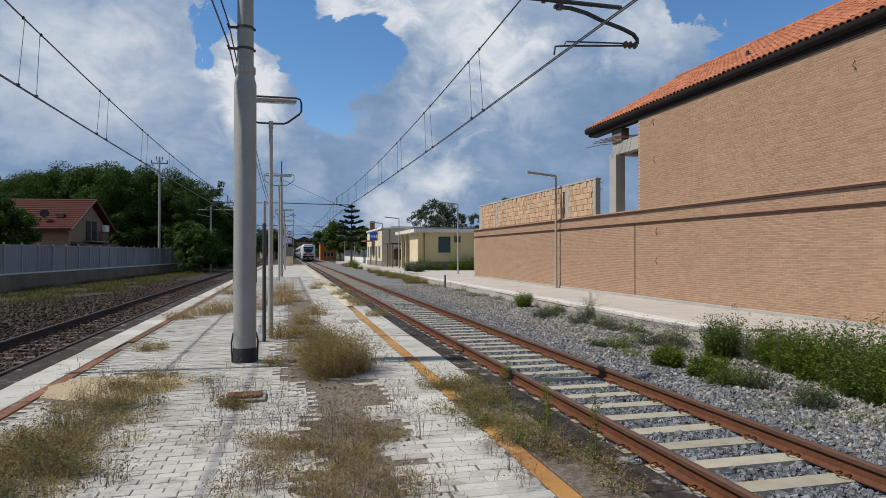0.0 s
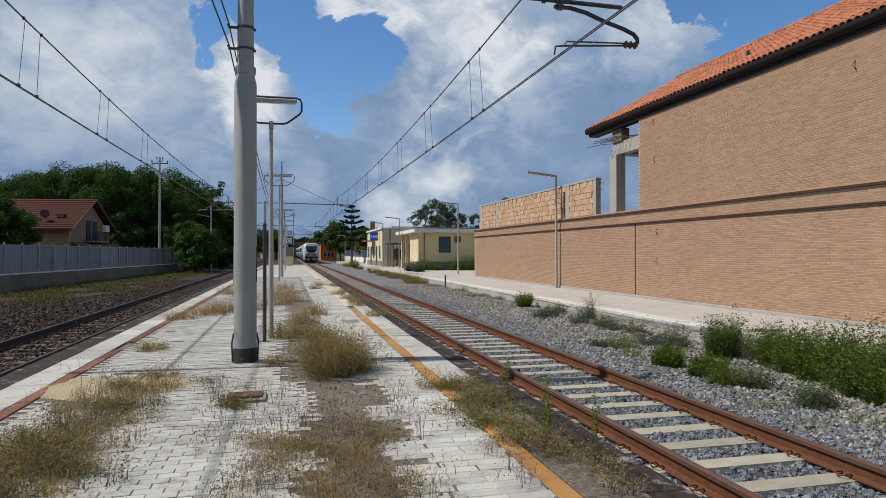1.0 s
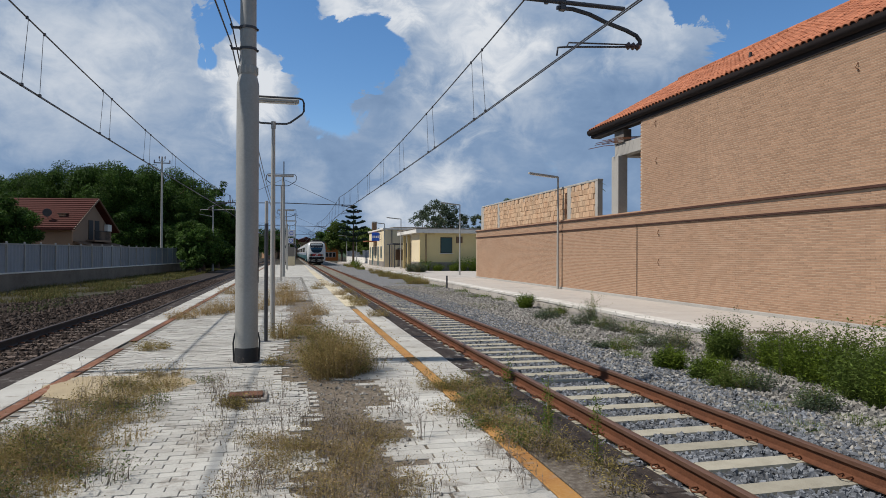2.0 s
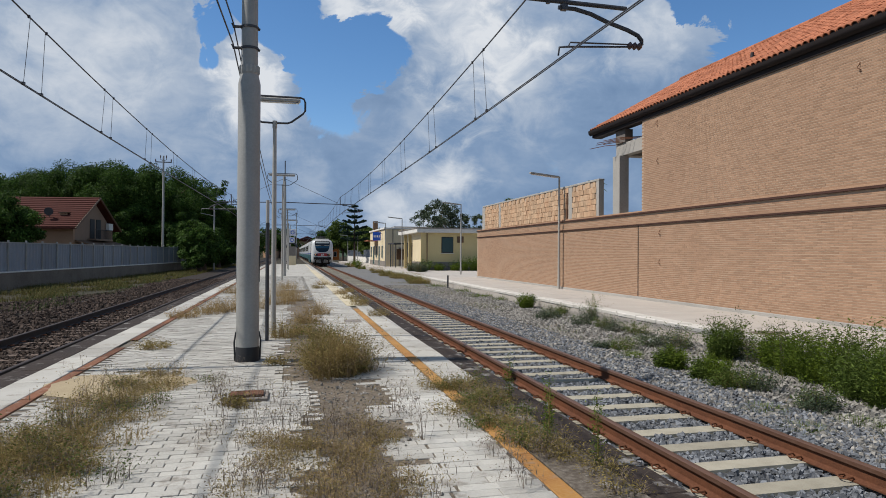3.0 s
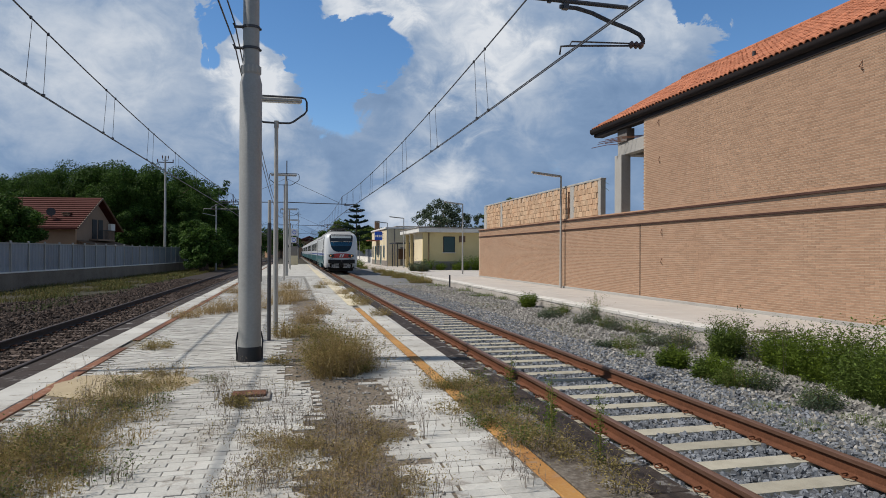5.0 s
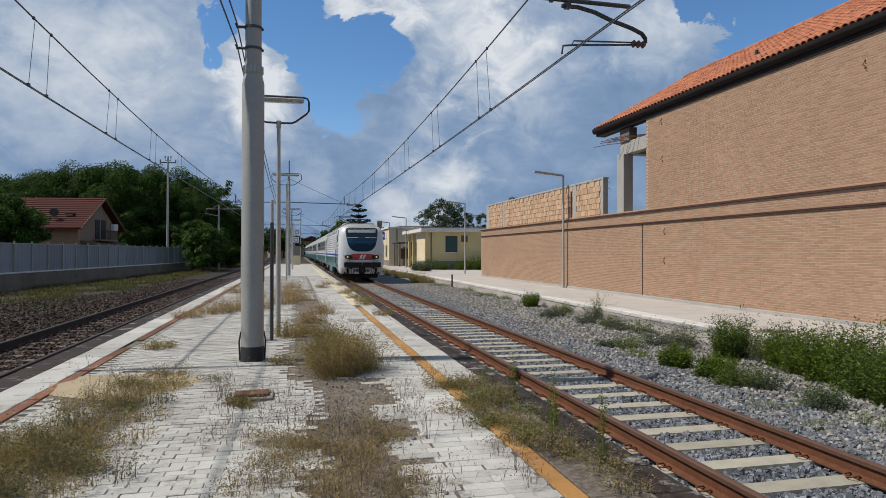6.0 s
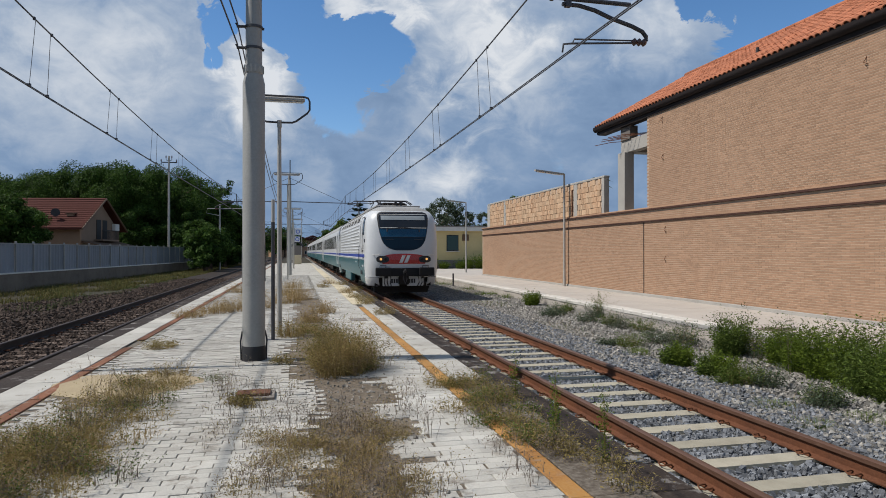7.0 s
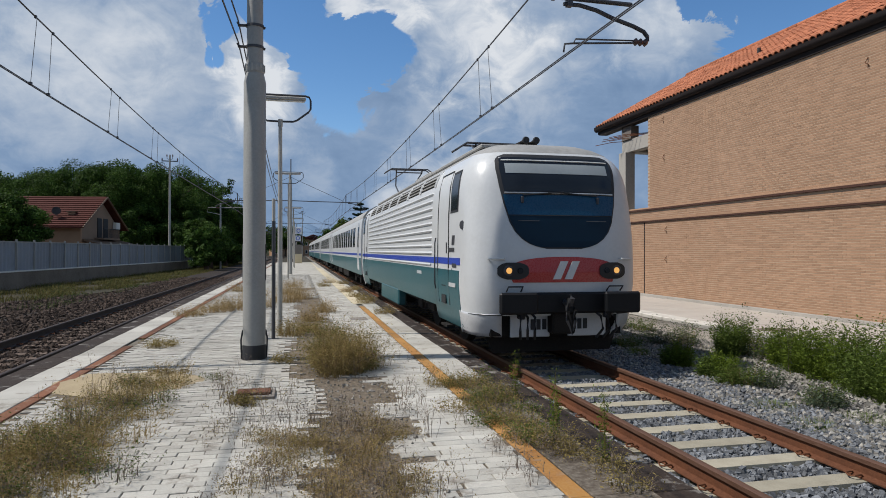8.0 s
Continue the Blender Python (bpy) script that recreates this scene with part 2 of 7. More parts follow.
M["galv"] = material("grey_mast_steel", (0.33, 0.325, 0.30), (0.27, 0.265, 0.245), (0.40, 0.395, 0.37), rough=0.55, metal=0.2, large=1.5, fine=30, bump=0.08, spots=0.2, spot_color=(0.22, 0.2, 0.17))
M["lamp_grey"] = material("lamp_post_paint", (0.42, 0.40, 0.36), (0.34, 0.32, 0.28), (0.5, 0.48, 0.44), rough=0.5, metal=0.2, large=2, fine=30, bump=0.08, spots=0.25, spot_color=(0.25, 0.18, 0.12))
M["dark_metal"] = material("dark_metal", (0.075, 0.075, 0.08), (0.05, 0.05, 0.055), (0.11, 0.11, 0.115), rough=0.5, metal=0.5, large=3, fine=30, bump=0.08)
M["black"] = material("black_rubber", (0.018, 0.018, 0.02), (0.012, 0.012, 0.013), (0.035, 0.034, 0.033), rough=0.6, large=3, fine=40)
M["wire"] = material("wire_copper", (0.085, 0.082, 0.085), (0.06, 0.06, 0.065), rough=0.5, metal=0.5, bump=0)
M["diffuser"] = material("lamp_diffuser", (0.6, 0.6, 0.58), rough=0.25, bump=0.02)
M["insulator"] = material("brown_insulator", (0.12, 0.06, 0.045), (0.08, 0.045, 0.035), rough=0.25, bump=0)
M["white_paint"] = material("white_body_paint", (0.53, 0.54, 0.54), (0.47, 0.48, 0.48), (0.57, 0.58, 0.58), rough=0.34, large=0.7, fine=18, bump=0.015, coat=0.12, spots=0.18, spot_color=(0.37, 0.355, 0.33))
M["grey_paint"] = material("grey_skirt_paint", (0.50, 0.51, 0.52), (0.43, 0.44, 0.45), (0.55, 0.56, 0.57), rough=0.3, large=0.7, fine=18, bump=0.015, coat=0.3, spots=0.2, spot_color=(0.3, 0.28, 0.25))
M["teal"] = material("teal_paint", (0.012, 0.088, 0.105), (0.010, 0.070, 0.085), (0.02, 0.11, 0.128), rough=0.4, large=0.7, fine=18, bump=0.02, coat=0.1, spots=0.25, spot_color=(0.10, 0.13, 0.125))
M["blue_stripe"] = material("blue_stripe_paint", (0.035, 0.075, 0.42), (0.03, 0.06, 0.35), rough=0.3, bump=0.01, coat=0.3)
M["blue_panel"] = material("blue_front_panel", (0.005, 0.058, 0.122), (0.004, 0.044, 0.094), rough=0.28, bump=0.005, spec=0.25)
M["navy_panel"] = material("navy_front_panel", (0.003, 0.018, 0.036), (0.003, 0.015, 0.029), rough=0.32, bump=0.005, spec=0.15)
M["red_panel"] = material("red_front_panel", (0.40, 0.022, 0.018), (0.33, 0.02, 0.016), rough=0.28, bump=0.01, coat=0.4)
M["train_roof"] = material("train_roof", (0.32, 0.315, 0.30), (0.23, 0.225, 0.21), (0.38, 0.37, 0.35), rough=0.55, large=1, fine=12, bump=0.08, spots=0.4, spot_color=(0.14, 0.12, 0.1))
M["underframe"] = material("underframe_grime", (0.020, 0.017, 0.015), (0.012, 0.011, 0.010), (0.042, 0.035, 0.029), rough=0.8, large=2, fine=30, bump=0.2)
M["bumper"] = material("bumper_black", (0.009, 0.009, 0.010), (0.006, 0.006, 0.007), (0.018, 0.017, 0.016), rough=0.55, large=3, fine=30, bump=0.08, spec=0.25)
M["glass_dark"] = material("dark_window", (0.012, 0.015, 0.02), (0.01, 0.012, 0.016), rough=0.12, bump=0, spec=0.4)
M["plate"] = material("white_plate", (0.62, 0.62, 0.6), rough=0.5, bump=0.05)
M["blind"] = material("grey_sun_blind", (0.27, 0.30, 0.31), (0.23, 0.26, 0.27), rough=0.6, bump=0.02)
M["ivory"] = material("ivory_render", (0.66, 0.56, 0.37), (0.58, 0.48, 0.31), (0.70, 0.61, 0.44), large=0.6, fine=25, bump=0.15, spots=0.25, spot_color=(0.42, 0.36, 0.27))
M["yellow_wall"] = material("yellow_render", (0.62, 0.50, 0.25), (0.56, 0.44, 0.21), (0.66, 0.55, 0.32), large=0.6, fine=25, bump=0.15, spots=0.25, spot_color=(0.42, 0.35, 0.22))
M["plinth"] = material("grey_plinth", (0.23, 0.205, 0.18), (0.17, 0.15, 0.13), (0.29, 0.265, 0.235), large=1.2, fine=25, bump=0.25)
M["white_wall"] = material("white_fascia", (0.66, 0.64, 0.59), (0.56, 0.54, 0.49), large=1, fine=25, bump=0.1, spots=0.3, spot_color=(0.35, 0.32, 0.28))
M["shutter"] = material("green_shutter", (0.022, 0.06, 0.06), (0.018, 0.05, 0.05), rough=0.4, bump=0.05)
M["brown_wood"] = material("brown_wood", (0.15, 0.085, 0.045), (0.10, 0.055, 0.03), rough=0.6, stretch=(8, 8, 1))
M["sign_blue"] = material("blue_sign", (0.012, 0.095, 0.55), (0.01, 0.08, 0.48), rough=0.35, bump=0)
M["sign_white"] = material("white_lettering", (0.75, 0.76, 0.78), rough=0.5, bump=0)
M["fence"] = material("grey_fence_sheet", (0.20, 0.22, 0.245), (0.165, 0.18, 0.205), (0.255, 0.275, 0.30), rough=0.55, metal=0.1, large=0.8, fine=20, bump=0.05, random_tint=0.14, spots=0.2, spot_color=(0.13, 0.13, 0.13))
M["house_wall"] = material("salmon_render", (0.33, 0.205, 0.125), (0.28, 0.17, 0.105), (0.37, 0.245, 0.165), large=0.6, fine=20, bump=0.15)
# darker than the front wall's render: the gable's shade put into the colour
M["house_gable"] = material("grey_brown_render", (0.25, 0.175, 0.125), (0.20, 0.14, 0.10), large=0.6, fine=20, bump=0.15)
M["orange_wall"] = material("orange_render", (0.62, 0.19, 0.05), (0.54, 0.16, 0.045), large=0.5, fine=15)
M["bark"] = material("bark", (0.12, 0.085, 0.06), (0.07, 0.05, 0.038), (0.17, 0.13, 0.1), large=3, fine=20, bump=0.6, stretch=(1, 1, 0.3))
M["leaf_dark"] = material("pine_leaf", (0.046, 0.096, 0.014), (0.016, 0.036, 0.008), (0.10, 0.165, 0.024), rough=0.72, large=0.35, fine=2.2, island_tint=0.45, bump=0, translucent=0.25, fine_mix=0.5)
M["leaf_mid"] = material("bush_leaf", (0.085, 0.125, 0.022), (0.052, 0.082, 0.016), (0.135, 0.165, 0.035), rough=0.72, large=1.2, fine=8, island_tint=0.4, bump=0, translucent=0.3)
M["leaf_bright"] = material("shrub_leaf", (0.115, 0.165, 0.018), (0.06, 0.095, 0.012), (0.19, 0.24, 0.03), rough=0.72, large=2.5, fine=12, island_tint=0.45, bump=0, translucent=0.4)
M["leaf_blue"] = material("araucaria_leaf", (0.030, 0.055, 0.035), (0.02, 0.04, 0.026), rough=0.72, island_tint=0.3, bump=0, translucent=0.15)
M["olive"] = material("olive_leaf", (0.075, 0.10, 0.055), (0.045, 0.065, 0.038), (0.12, 0.14, 0.085), rough=0.72, large=0.8, fine=5, island_tint=0.4, bump=0, translucent=0.2)
M["dry"] = material("dry_grass", (0.33, 0.235, 0.105), (0.235, 0.16, 0.07), (0.44, 0.34, 0.18), rough=0.8, large=2, fine=10, island_tint=0.35, bump=0, translucent=0.3)
M["dry_green"] = material("half_dry_grass", (0.255, 0.195, 0.068), (0.165, 0.135, 0.045), (0.36, 0.28, 0.115), rough=0.8, large=2, fine=10, island_tint=0.4, bump=0, translucent=0.3)
M["twig"] = material("grey_twig", (0.18, 0.14, 0.105), (0.12, 0.09, 0.07), (0.25, 0.205, 0.165), rough=0.8, large=2, fine=10, island_tint=0.3, bump=0)
M["verge_dry"] = material("dull_verge_grass", (0.125, 0.108, 0.032), (0.075, 0.066, 0.022), (0.175, 0.15, 0.055), rough=0.8, large=0.6, fine=6, island_tint=0.35, bump=0, translucent=0.2)
M["verge_green"] = material("dull_green_grass", (0.060, 0.085, 0.022), (0.038, 0.058, 0.016), (0.09, 0.12, 0.035), rough=0.8, large=0.6, fine=6, island_tint=0.35, bump=0, translucent=0.2)
# stained concrete, darkened in colour for the shade on its trackward face
M["dark_wall"] = material("stained_low_wall", (0.20, 0.168, 0.132), (0.125, 0.103, 0.08), (0.27, 0.23, 0.19), large=0.7, fine=14, bump=0.4, spots=0.4, spot_color=(0.10, 0.085, 0.065))
M["sand"] = material("yellow_sand", (0.36, 0.29, 0.18), (0.27, 0.21, 0.13), (0.44, 0.37, 0.25), large=3, fine=50, bump=0.4)
M["hill"] = material("wooded_hill", (0.045, 0.07, 0.04), (0.03, 0.05, 0.032), (0.10, 0.105, 0.06), large=0.02, fine=0.25, bump=0.8)
M["far_hill"] = material("hazy_mountain", (0.14, 0.21, 0.31), (0.12, 0.19, 0.28), (0.16, 0.23, 0.33), large=0.002, fine=0.01, bump=0)
M["head_glow"] = glow("warm_headlight", (0.9, 0.45, 0.12), 0.75)


# ---------------------------------------------------------------- mesh helpers
def smooth_by_angle(me, deg=35):
    me.shade_smooth()
    me.set_sharp_from_angle(angle=radians(deg))


def part(name, bm, mat, parent=None, label="", smooth=True):
    me = bpy.data.meshes.new(name)
    bmesh.ops.recalc_face_normals(bm, faces=bm.faces)
    bm.to_mesh(me)
    bm.free()
    me.materials.append(M[mat] if isinstance(mat, str) else mat)
    if smooth:
        smooth_by_angle(me)
    ob = new(name, me)
    if parent is not None:
        ob.parent = parent
    return tagged(ob, label)


def raw(name, verts, faces, mat, parent=None, label="", smooth=False):
    me = bpy.data.meshes.new(name)
    me.from_pydata([tuple(v) for v in verts] if not isinstance(verts, np.ndarray) else verts.tolist(), [], faces if not isinstance(faces, np.ndarray) else faces.tolist())
    me.materials.append(M[mat])
    if smooth:
        smooth_by_angle(me)
    ob = new(name, me)
    if parent is not None:
        ob.parent = parent
    return tagged(ob, label)


def again(ob, m, parent=None, name=None):
    """Another object on the same mesh."""
    o = new(name or ob.name.split(".")[0], ob.data)
    o.matrix_basis = m
    if parent is not None:
        o.parent = parent
    return o


def thing(name, label, category, at=None, group="", kind=""):
    e = new(name)
    e.empty_display_size = 0.1
    if at is not None:
        e.matrix_basis = at
    return tagged(e, label, category, group, kind)


def box(bm, x0, x1, y0, y1, z0, z1, bev=0.0):
    vs = [bm.verts.new((x, y, z)) for z in (z0, z1) for y in (y0, y1) for x in (x0, x1)]
    fs = [bm.faces.new([vs[i] for i in q]) for q in ((0, 2, 3, 1), (4, 5, 7, 6), (0, 1, 5, 4), (2, 6, 7, 3), (0, 4, 6, 2), (1, 3, 7, 5))]
    if bev:
        es = list({e for f in fs for e in f.edges})
        bmesh.ops.bevel(bm, geom=es, offset=bev, segments=1, affect="EDGES", profile=0.6)
    return bm


def B(x0, x1, y0, y1, z0, z1, bev=0.0):
    return box(bmesh.new(), x0, x1, y0, y1, z0, z1, bev)


def ring_tube(bm, pts, radii, n=8, cap=True):
    pts = [Vector(p) for p in pts]
    if not isinstance(radii, (list, tuple)):
        radii = [radii] * len(pts)
    rings = []
    up = Vector((0, 0, 1))
    for i, p in enumerate(pts):
        d = (pts[min(i + 1, len(pts) - 1)] - pts[max(i - 1, 0)]).normalized()
        ref = up if abs(d.z) < 0.95 else Vector((0, 1, 0))
        a = d.cross(ref).normalized()
        b = d.cross(a).normalized()
        rings.append([bm.verts.new(p + (a * math.cos(k * 2 * math.pi / n) + b * math.sin(k * 2 * math.pi / n)) * radii[i]) for k in range(n)])
    for r0, r1 in zip(rings, rings[1:]):
        for k in range(n):
            bm.faces.new((r0[k], r0[(k + 1) % n], r1[(k + 1) % n], r1[k]))
    if cap:
        bm.faces.new(rings[0])
        bm.faces.new(rings[-1])
    return bm


def T(pts, radii, n=8):
    return ring_tube(bmesh.new(), pts, radii, n)


def prism(bm, profile, a, b, axis="y"):
    """A closed outline swept straight from a to b."""
    def at(p, s):
        return {"y": (p[0], s, p[1]), "x": (s, p[0], p[1]), "z": (p[0], p[1], s)}[axis]
    r0 = [bm.verts.new(at(p, a)) for p in profile]
    r1 = [bm.verts.new(at(p, b)) for p in profile]
    n = len(profile)
    for k in range(n):
        bm.faces.new((r0[k], r0[(k + 1) % n], r1[(k + 1) % n], r1[k]))
    bm.faces.new(r0)
    bm.faces.new(r1)
    return bm


def P(profile, a, b, axis="y"):
    return prism(bmesh.new(), profile, a, b, axis)


CUBE_V = np.array([(x, y, z) for z in (-1, 1) for y in (-1, 1) for x in (-1, 1)], float)
CUBE_F = np.array([(0, 2, 3, 1), (4, 5, 7, 6), (0, 1, 5, 4), (2, 6, 7, 3), (0, 4, 6, 2), (1, 3, 7, 5)])


def many_boxes(name, centres, halves, mat, parent=None, label="", jitter=0.0, seed=1, turn=None):
    """One mesh of many small blocks."""
    rng_ = np.random.default_rng(seed)
    c, h = np.asarray(centres, float), np.asarray(halves, float)
    v = CUBE_V[None] * h[:, None, :]
    if jitter:
        v = v * (1 + rng_.uniform(-jitter, jitter, v.shape))
    if turn is not None:
        ca, sa = np.cos(turn)[:, None], np.sin(turn)[:, None]
        v = np.stack((v[..., 0] * ca - v[..., 1] * sa, v[..., 0] * sa + v[..., 1] * ca, v[..., 2]), -1)
    v = (v + c[:, None, :]).reshape(-1, 3)
    f = (CUBE_F[None] + 8 * np.arange(len(c))[:, None, None]).reshape(-1, 4)
    return raw(name, v, f, mat, parent, label)


OCT_V = np.array([(1, 0, 0), (0, 1, 0), (-1, 0, 0), (0, -1, 0), (0, 0, 1), (0, 0, -1)], float)
OCT_F = np.array([(0, 1, 4), (1, 2, 4), (2, 3, 4), (3, 0, 4), (1, 0, 5), (2, 1, 5), (3, 2, 5), (0, 3, 5)])


def stones(name, xs, ys, zs, size, mat, label, seed=1):
    """Loose angular stones."""
    r = np.random.default_rng(seed)
    n = len(xs)
    q = r.normal(size=(n, 3, 3))
    q, _ = np.linalg.qr(q)
    v = CUBE_V[None] * (1 + r.uniform(-0.45, 0.25, (n, 8, 3)))
    v = v * (np.asarray(size)[:, None, None] * r.uniform(0.6, 1.15, (n, 1, 3)))
    v = np.einsum("nij,nkj->nki", q, v) + np.stack((xs, ys, zs), -1)[:, None, :]
    f = (CUBE_F[None] + 8 * np.arange(n)[:, None, None]).reshape(-1, 4)
    ob = raw(name, v.reshape(-1, 3), f, mat)
    return tagged(ob, label, "stones", kind="stuff")
# ---------------------------------------------------------------- ground, platforms, tracks
PZ, QZ, WX = 0.20, 0.15, 12.81          # island platform, side platform, face of the brick wall
TRACK_A, TRACK_B = 4.21, -5.05          # middles of the two tracks


def structure(ob, label="", category=""):
    return tagged(ob, label, category, kind="structure")


def hilly(name, x0, x1, y0, y1, z, amp, step, mat, label, category, freq=1.0):
    nx, ny = max(2, int((x1 - x0) / step)), max(2, int((y1 - y0) / step))
    vs, fs = [], []
    for j in range(ny + 1):
        for i in range(nx + 1):
            x, y = x0 + (x1 - x0) * i / nx, y0 + (y1 - y0) * j / ny
            vs.append((x, y, z + amp * noise.noise((x * freq, y * freq, 1.3))))
    for j in range(ny):
        for i in range(nx):
            a = j * (nx + 1) + i
            fs.append((a, a + 1, a + nx + 2, a + nx + 1))
    return structure(raw(name, vs, fs, mat, smooth=True), label, category)


ground = structure(raw("ground", [(-3000, -3000, -0.3), (3000, -3000, -0.3), (3000, 3000, -0.3), (-3000, 3000, -0.3)], [(0, 1, 2, 3)], "ground"),
                   "dry brown earth with patchy grass", "ground")
hilly("ballast_bed", 2.7, 9.4, -6, 60, -0.225, 0.035, 0.3, "ballast_bed", "grey crushed stone bed under the track", "ballast", 1.5)
hilly("ballast_bed", 2.7, 9.4, 60, 260, -0.225, 0.02, 2.0, "ballast_bed", "grey crushed stone bed under the track", "ballast", 1.5)
hilly("ballast_bed", -8.4, -3.6, -6, 60, -0.215, 0.035, 0.3, "ballast_old", "brown stained stone bed under the track", "ballast", 1.5)
hilly("ballast_bed", -8.4, -3.6, 60, 260, -0.215, 0.02, 2.0, "ballast_old", "brown stained stone bed under the track", "ballast", 1.5)

platform = structure(part("platform", B(-3.74, 2.72, -8, 92, -0.35, PZ - 0.03), "joint"), "island platform of pale worn paving", "platform")
side = structure(part("side_platform", B(9.22, 13.2, -8, 130, -0.35, QZ - 0.02), "side_paving"), "low side platform of pale concrete", "platform")
structure(part("forecourt", B(13.2, 34, 44.6, 130, -0.35, QZ - 0.03), "side_paving"), "pale paved yard behind the platform", "pavement")
# kerb stones of the side platform
kerb = part("kerb_stone", B(-0.22, 0.22, -0.49, 0.49, -0.12, 0.0, 0.02), "kerb", side)
kerb.matrix_basis = pose(9.42, 3.5, QZ + 0.012)
rk = random.Random(3)
for i in range(1, 62):
    again(kerb, pose(9.42 + rk.uniform(-0.012, 0.012), 3.5 + i, QZ + 0.012 + rk.uniform(-0.012, 0.008), 0, rk.uniform(-1, 1), rk.uniform(-0.6, 0.6)), side)
slab = part("paving_slab", B(-0.56, 0.56, -0.97, 0.97, -0.03, 0.0, 0.008), "side_paving", side)
slab.matrix_basis = pose(10.24, 8, QZ + 0.006)
for j in range(30):
    for i in range(3):
        if i or j:
            again(slab, pose(10.24 + i * 1.14, 8 + j * 1.96, QZ + 0.004 + rk.uniform(-0.006, 0.004), rk.uniform(-.2, .2), rk.uniform(-.2, .2), 0), side)


def rail(x, mats, label):
    e = thing("rail", label, "rail", pose(x, 0, 0))
    foot = [(-0.075, -0.172), (0.075, -0.172), (0.075, -0.160), (0.012, -0.142), (0.009, -0.05), (-0.009, -0.05), (-0.012, -0.142), (-0.075, -0.160)]
    head = [(-0.036, -0.046), (-0.009, -0.052), (0.009, -0.052), (0.036, -0.046), (0.036, -0.008), (0.024, 0.0), (-0.024, 0.0), (-0.036, -0.008)]
    part("web_and_foot", P(foot, -8, 260), mats[0], e)
    part("head", P(head, -8, 260), mats[1], e)
    return e


for s in (-0.753, 0.753):
    rail(TRACK_A + s, ("rust", "rail_top"), "rusty steel rail on concrete sleepers")
for s in (-0.753, 0.753):
    rail(TRACK_B + s, ("rail_dark", "rail_dark"), "dark steel rail of the further track")


def sleeper(x, y, mat, label, group, z):
    e = thing("railway_sleeper", label, "sleeper", pose(x, y, z), group)
    bm = bmesh.new()
    prism(bm, [(-0.15, -0.2), (0.15, -0.2), (0.115, 0.0), (-0.115, 0.0)], -1.2, 1.2, "x")
    for v in bm.verts:                       # a slight dip in the middle
        if v.co.z > -0.01 and abs(v.co.x) < 0.3:
            v.co.z -= 0.02
    part("beam", bm, mat, e, smooth=False)
    for sx in (-0.753, 0.753):
        for d in (-0.105, 0.105):
            c = T([(-0.05, -0.05, 0.02), (-0.03, -0.05, 0.045), (0.04, -0.05, 0.04), (0.055, 0.0, 0.03), (0.04, 0.05, 0.04), (-0.03, 0.05, 0.045), (-0.05, 0.05, 0.02)], 0.009, 5)
            o = part("rail_clip", c, "rust", e)
            o.matrix_basis = pose(sx + d, 0, -0.005, 0, 0, 0 if d > 0 else 180)
    return e


first = sleeper(TRACK_A, 2.42, "sleeper", "pale concrete railway sleeper with rusty clips", "sleepers of the near track", -0.175)
for i in [*range(-14, 0), *range(1, 90)]:
    copy_thing(first, pose(TRACK_A + rk.uniform(-0.015, 0.015), 2.42 + i * 0.6 + rk.uniform(-0.02, 0.02), -0.175 + rk.uniform(-0.008, 0.006), 0, 0, rk.uniform(-0.7, 0.7)))
ys = np.arange(2.42 + 90 * 0.6, 240, 0.6)
tagged(many_boxes("railway_sleepers", [(TRACK_A, y, -0.23) for y in ys], [(1.2, 0.125, 0.055)] * len(ys), "sleeper"), "pale concrete railway sleepers far along the track", "sleepers", kind="stuff")
old = sleeper(TRACK_B, 8.0, "sleeper_old", "brown stained railway sleeper", "sleepers of the further track", -0.175)
for i in [*range(-20, 0), *range(1, 70)]:
    copy_thing(old, pose(TRACK_B + rk.uniform(-0.015, 0.015), 8.0 + i * 0.6 + rk.uniform(-0.02, 0.02), -0.175 + rk.uniform(-0.01, 0.004), 0, 0, rk.uniform(-0.7, 0.7)))
ys = np.arange(8 + 70 * 0.6, 240, 0.6)
tagged(many_boxes("railway_sleepers", [(TRACK_B, y, -0.23) for y in ys], [(1.2, 0.125, 0.055)] * len(ys), "sleeper_old"), "brown railway sleepers far along the track", "sleepers", kind="stuff")


def scatter_stones(name, x0, x1, y0, y1, n, mat, label, seed, size=(0.016, 0.034), z=-0.215, keep=None, power=1.6):
    r = np.random.default_rng(seed)
    u = r.uniform(0, 1, n) ** power
    x, y = r.uniform(x0, x1, n), y0 + (y1 - y0) * u
    if keep is not None:
        k = keep(x, y)
        x, y = x[k], y[k]
    sz = r.uniform(size[0], size[1], len(x)) * (1 + 0.5 * (y - y0) / (y1 - y0))
    stones(name, x, y, z + r.uniform(-0.012, 0.022, len(x)), sz, mat, label, seed)


def off_sleepers(x, y):
    near = np.abs((y - 2.42 + 0.3) % 0.6 - 0.3) < 0.13
    rails = (np.abs(np.abs(x - TRACK_A) - 0.753) < 0.08)
    return ~rails & ~(near & (np.abs(x - TRACK_A) < 1.15))


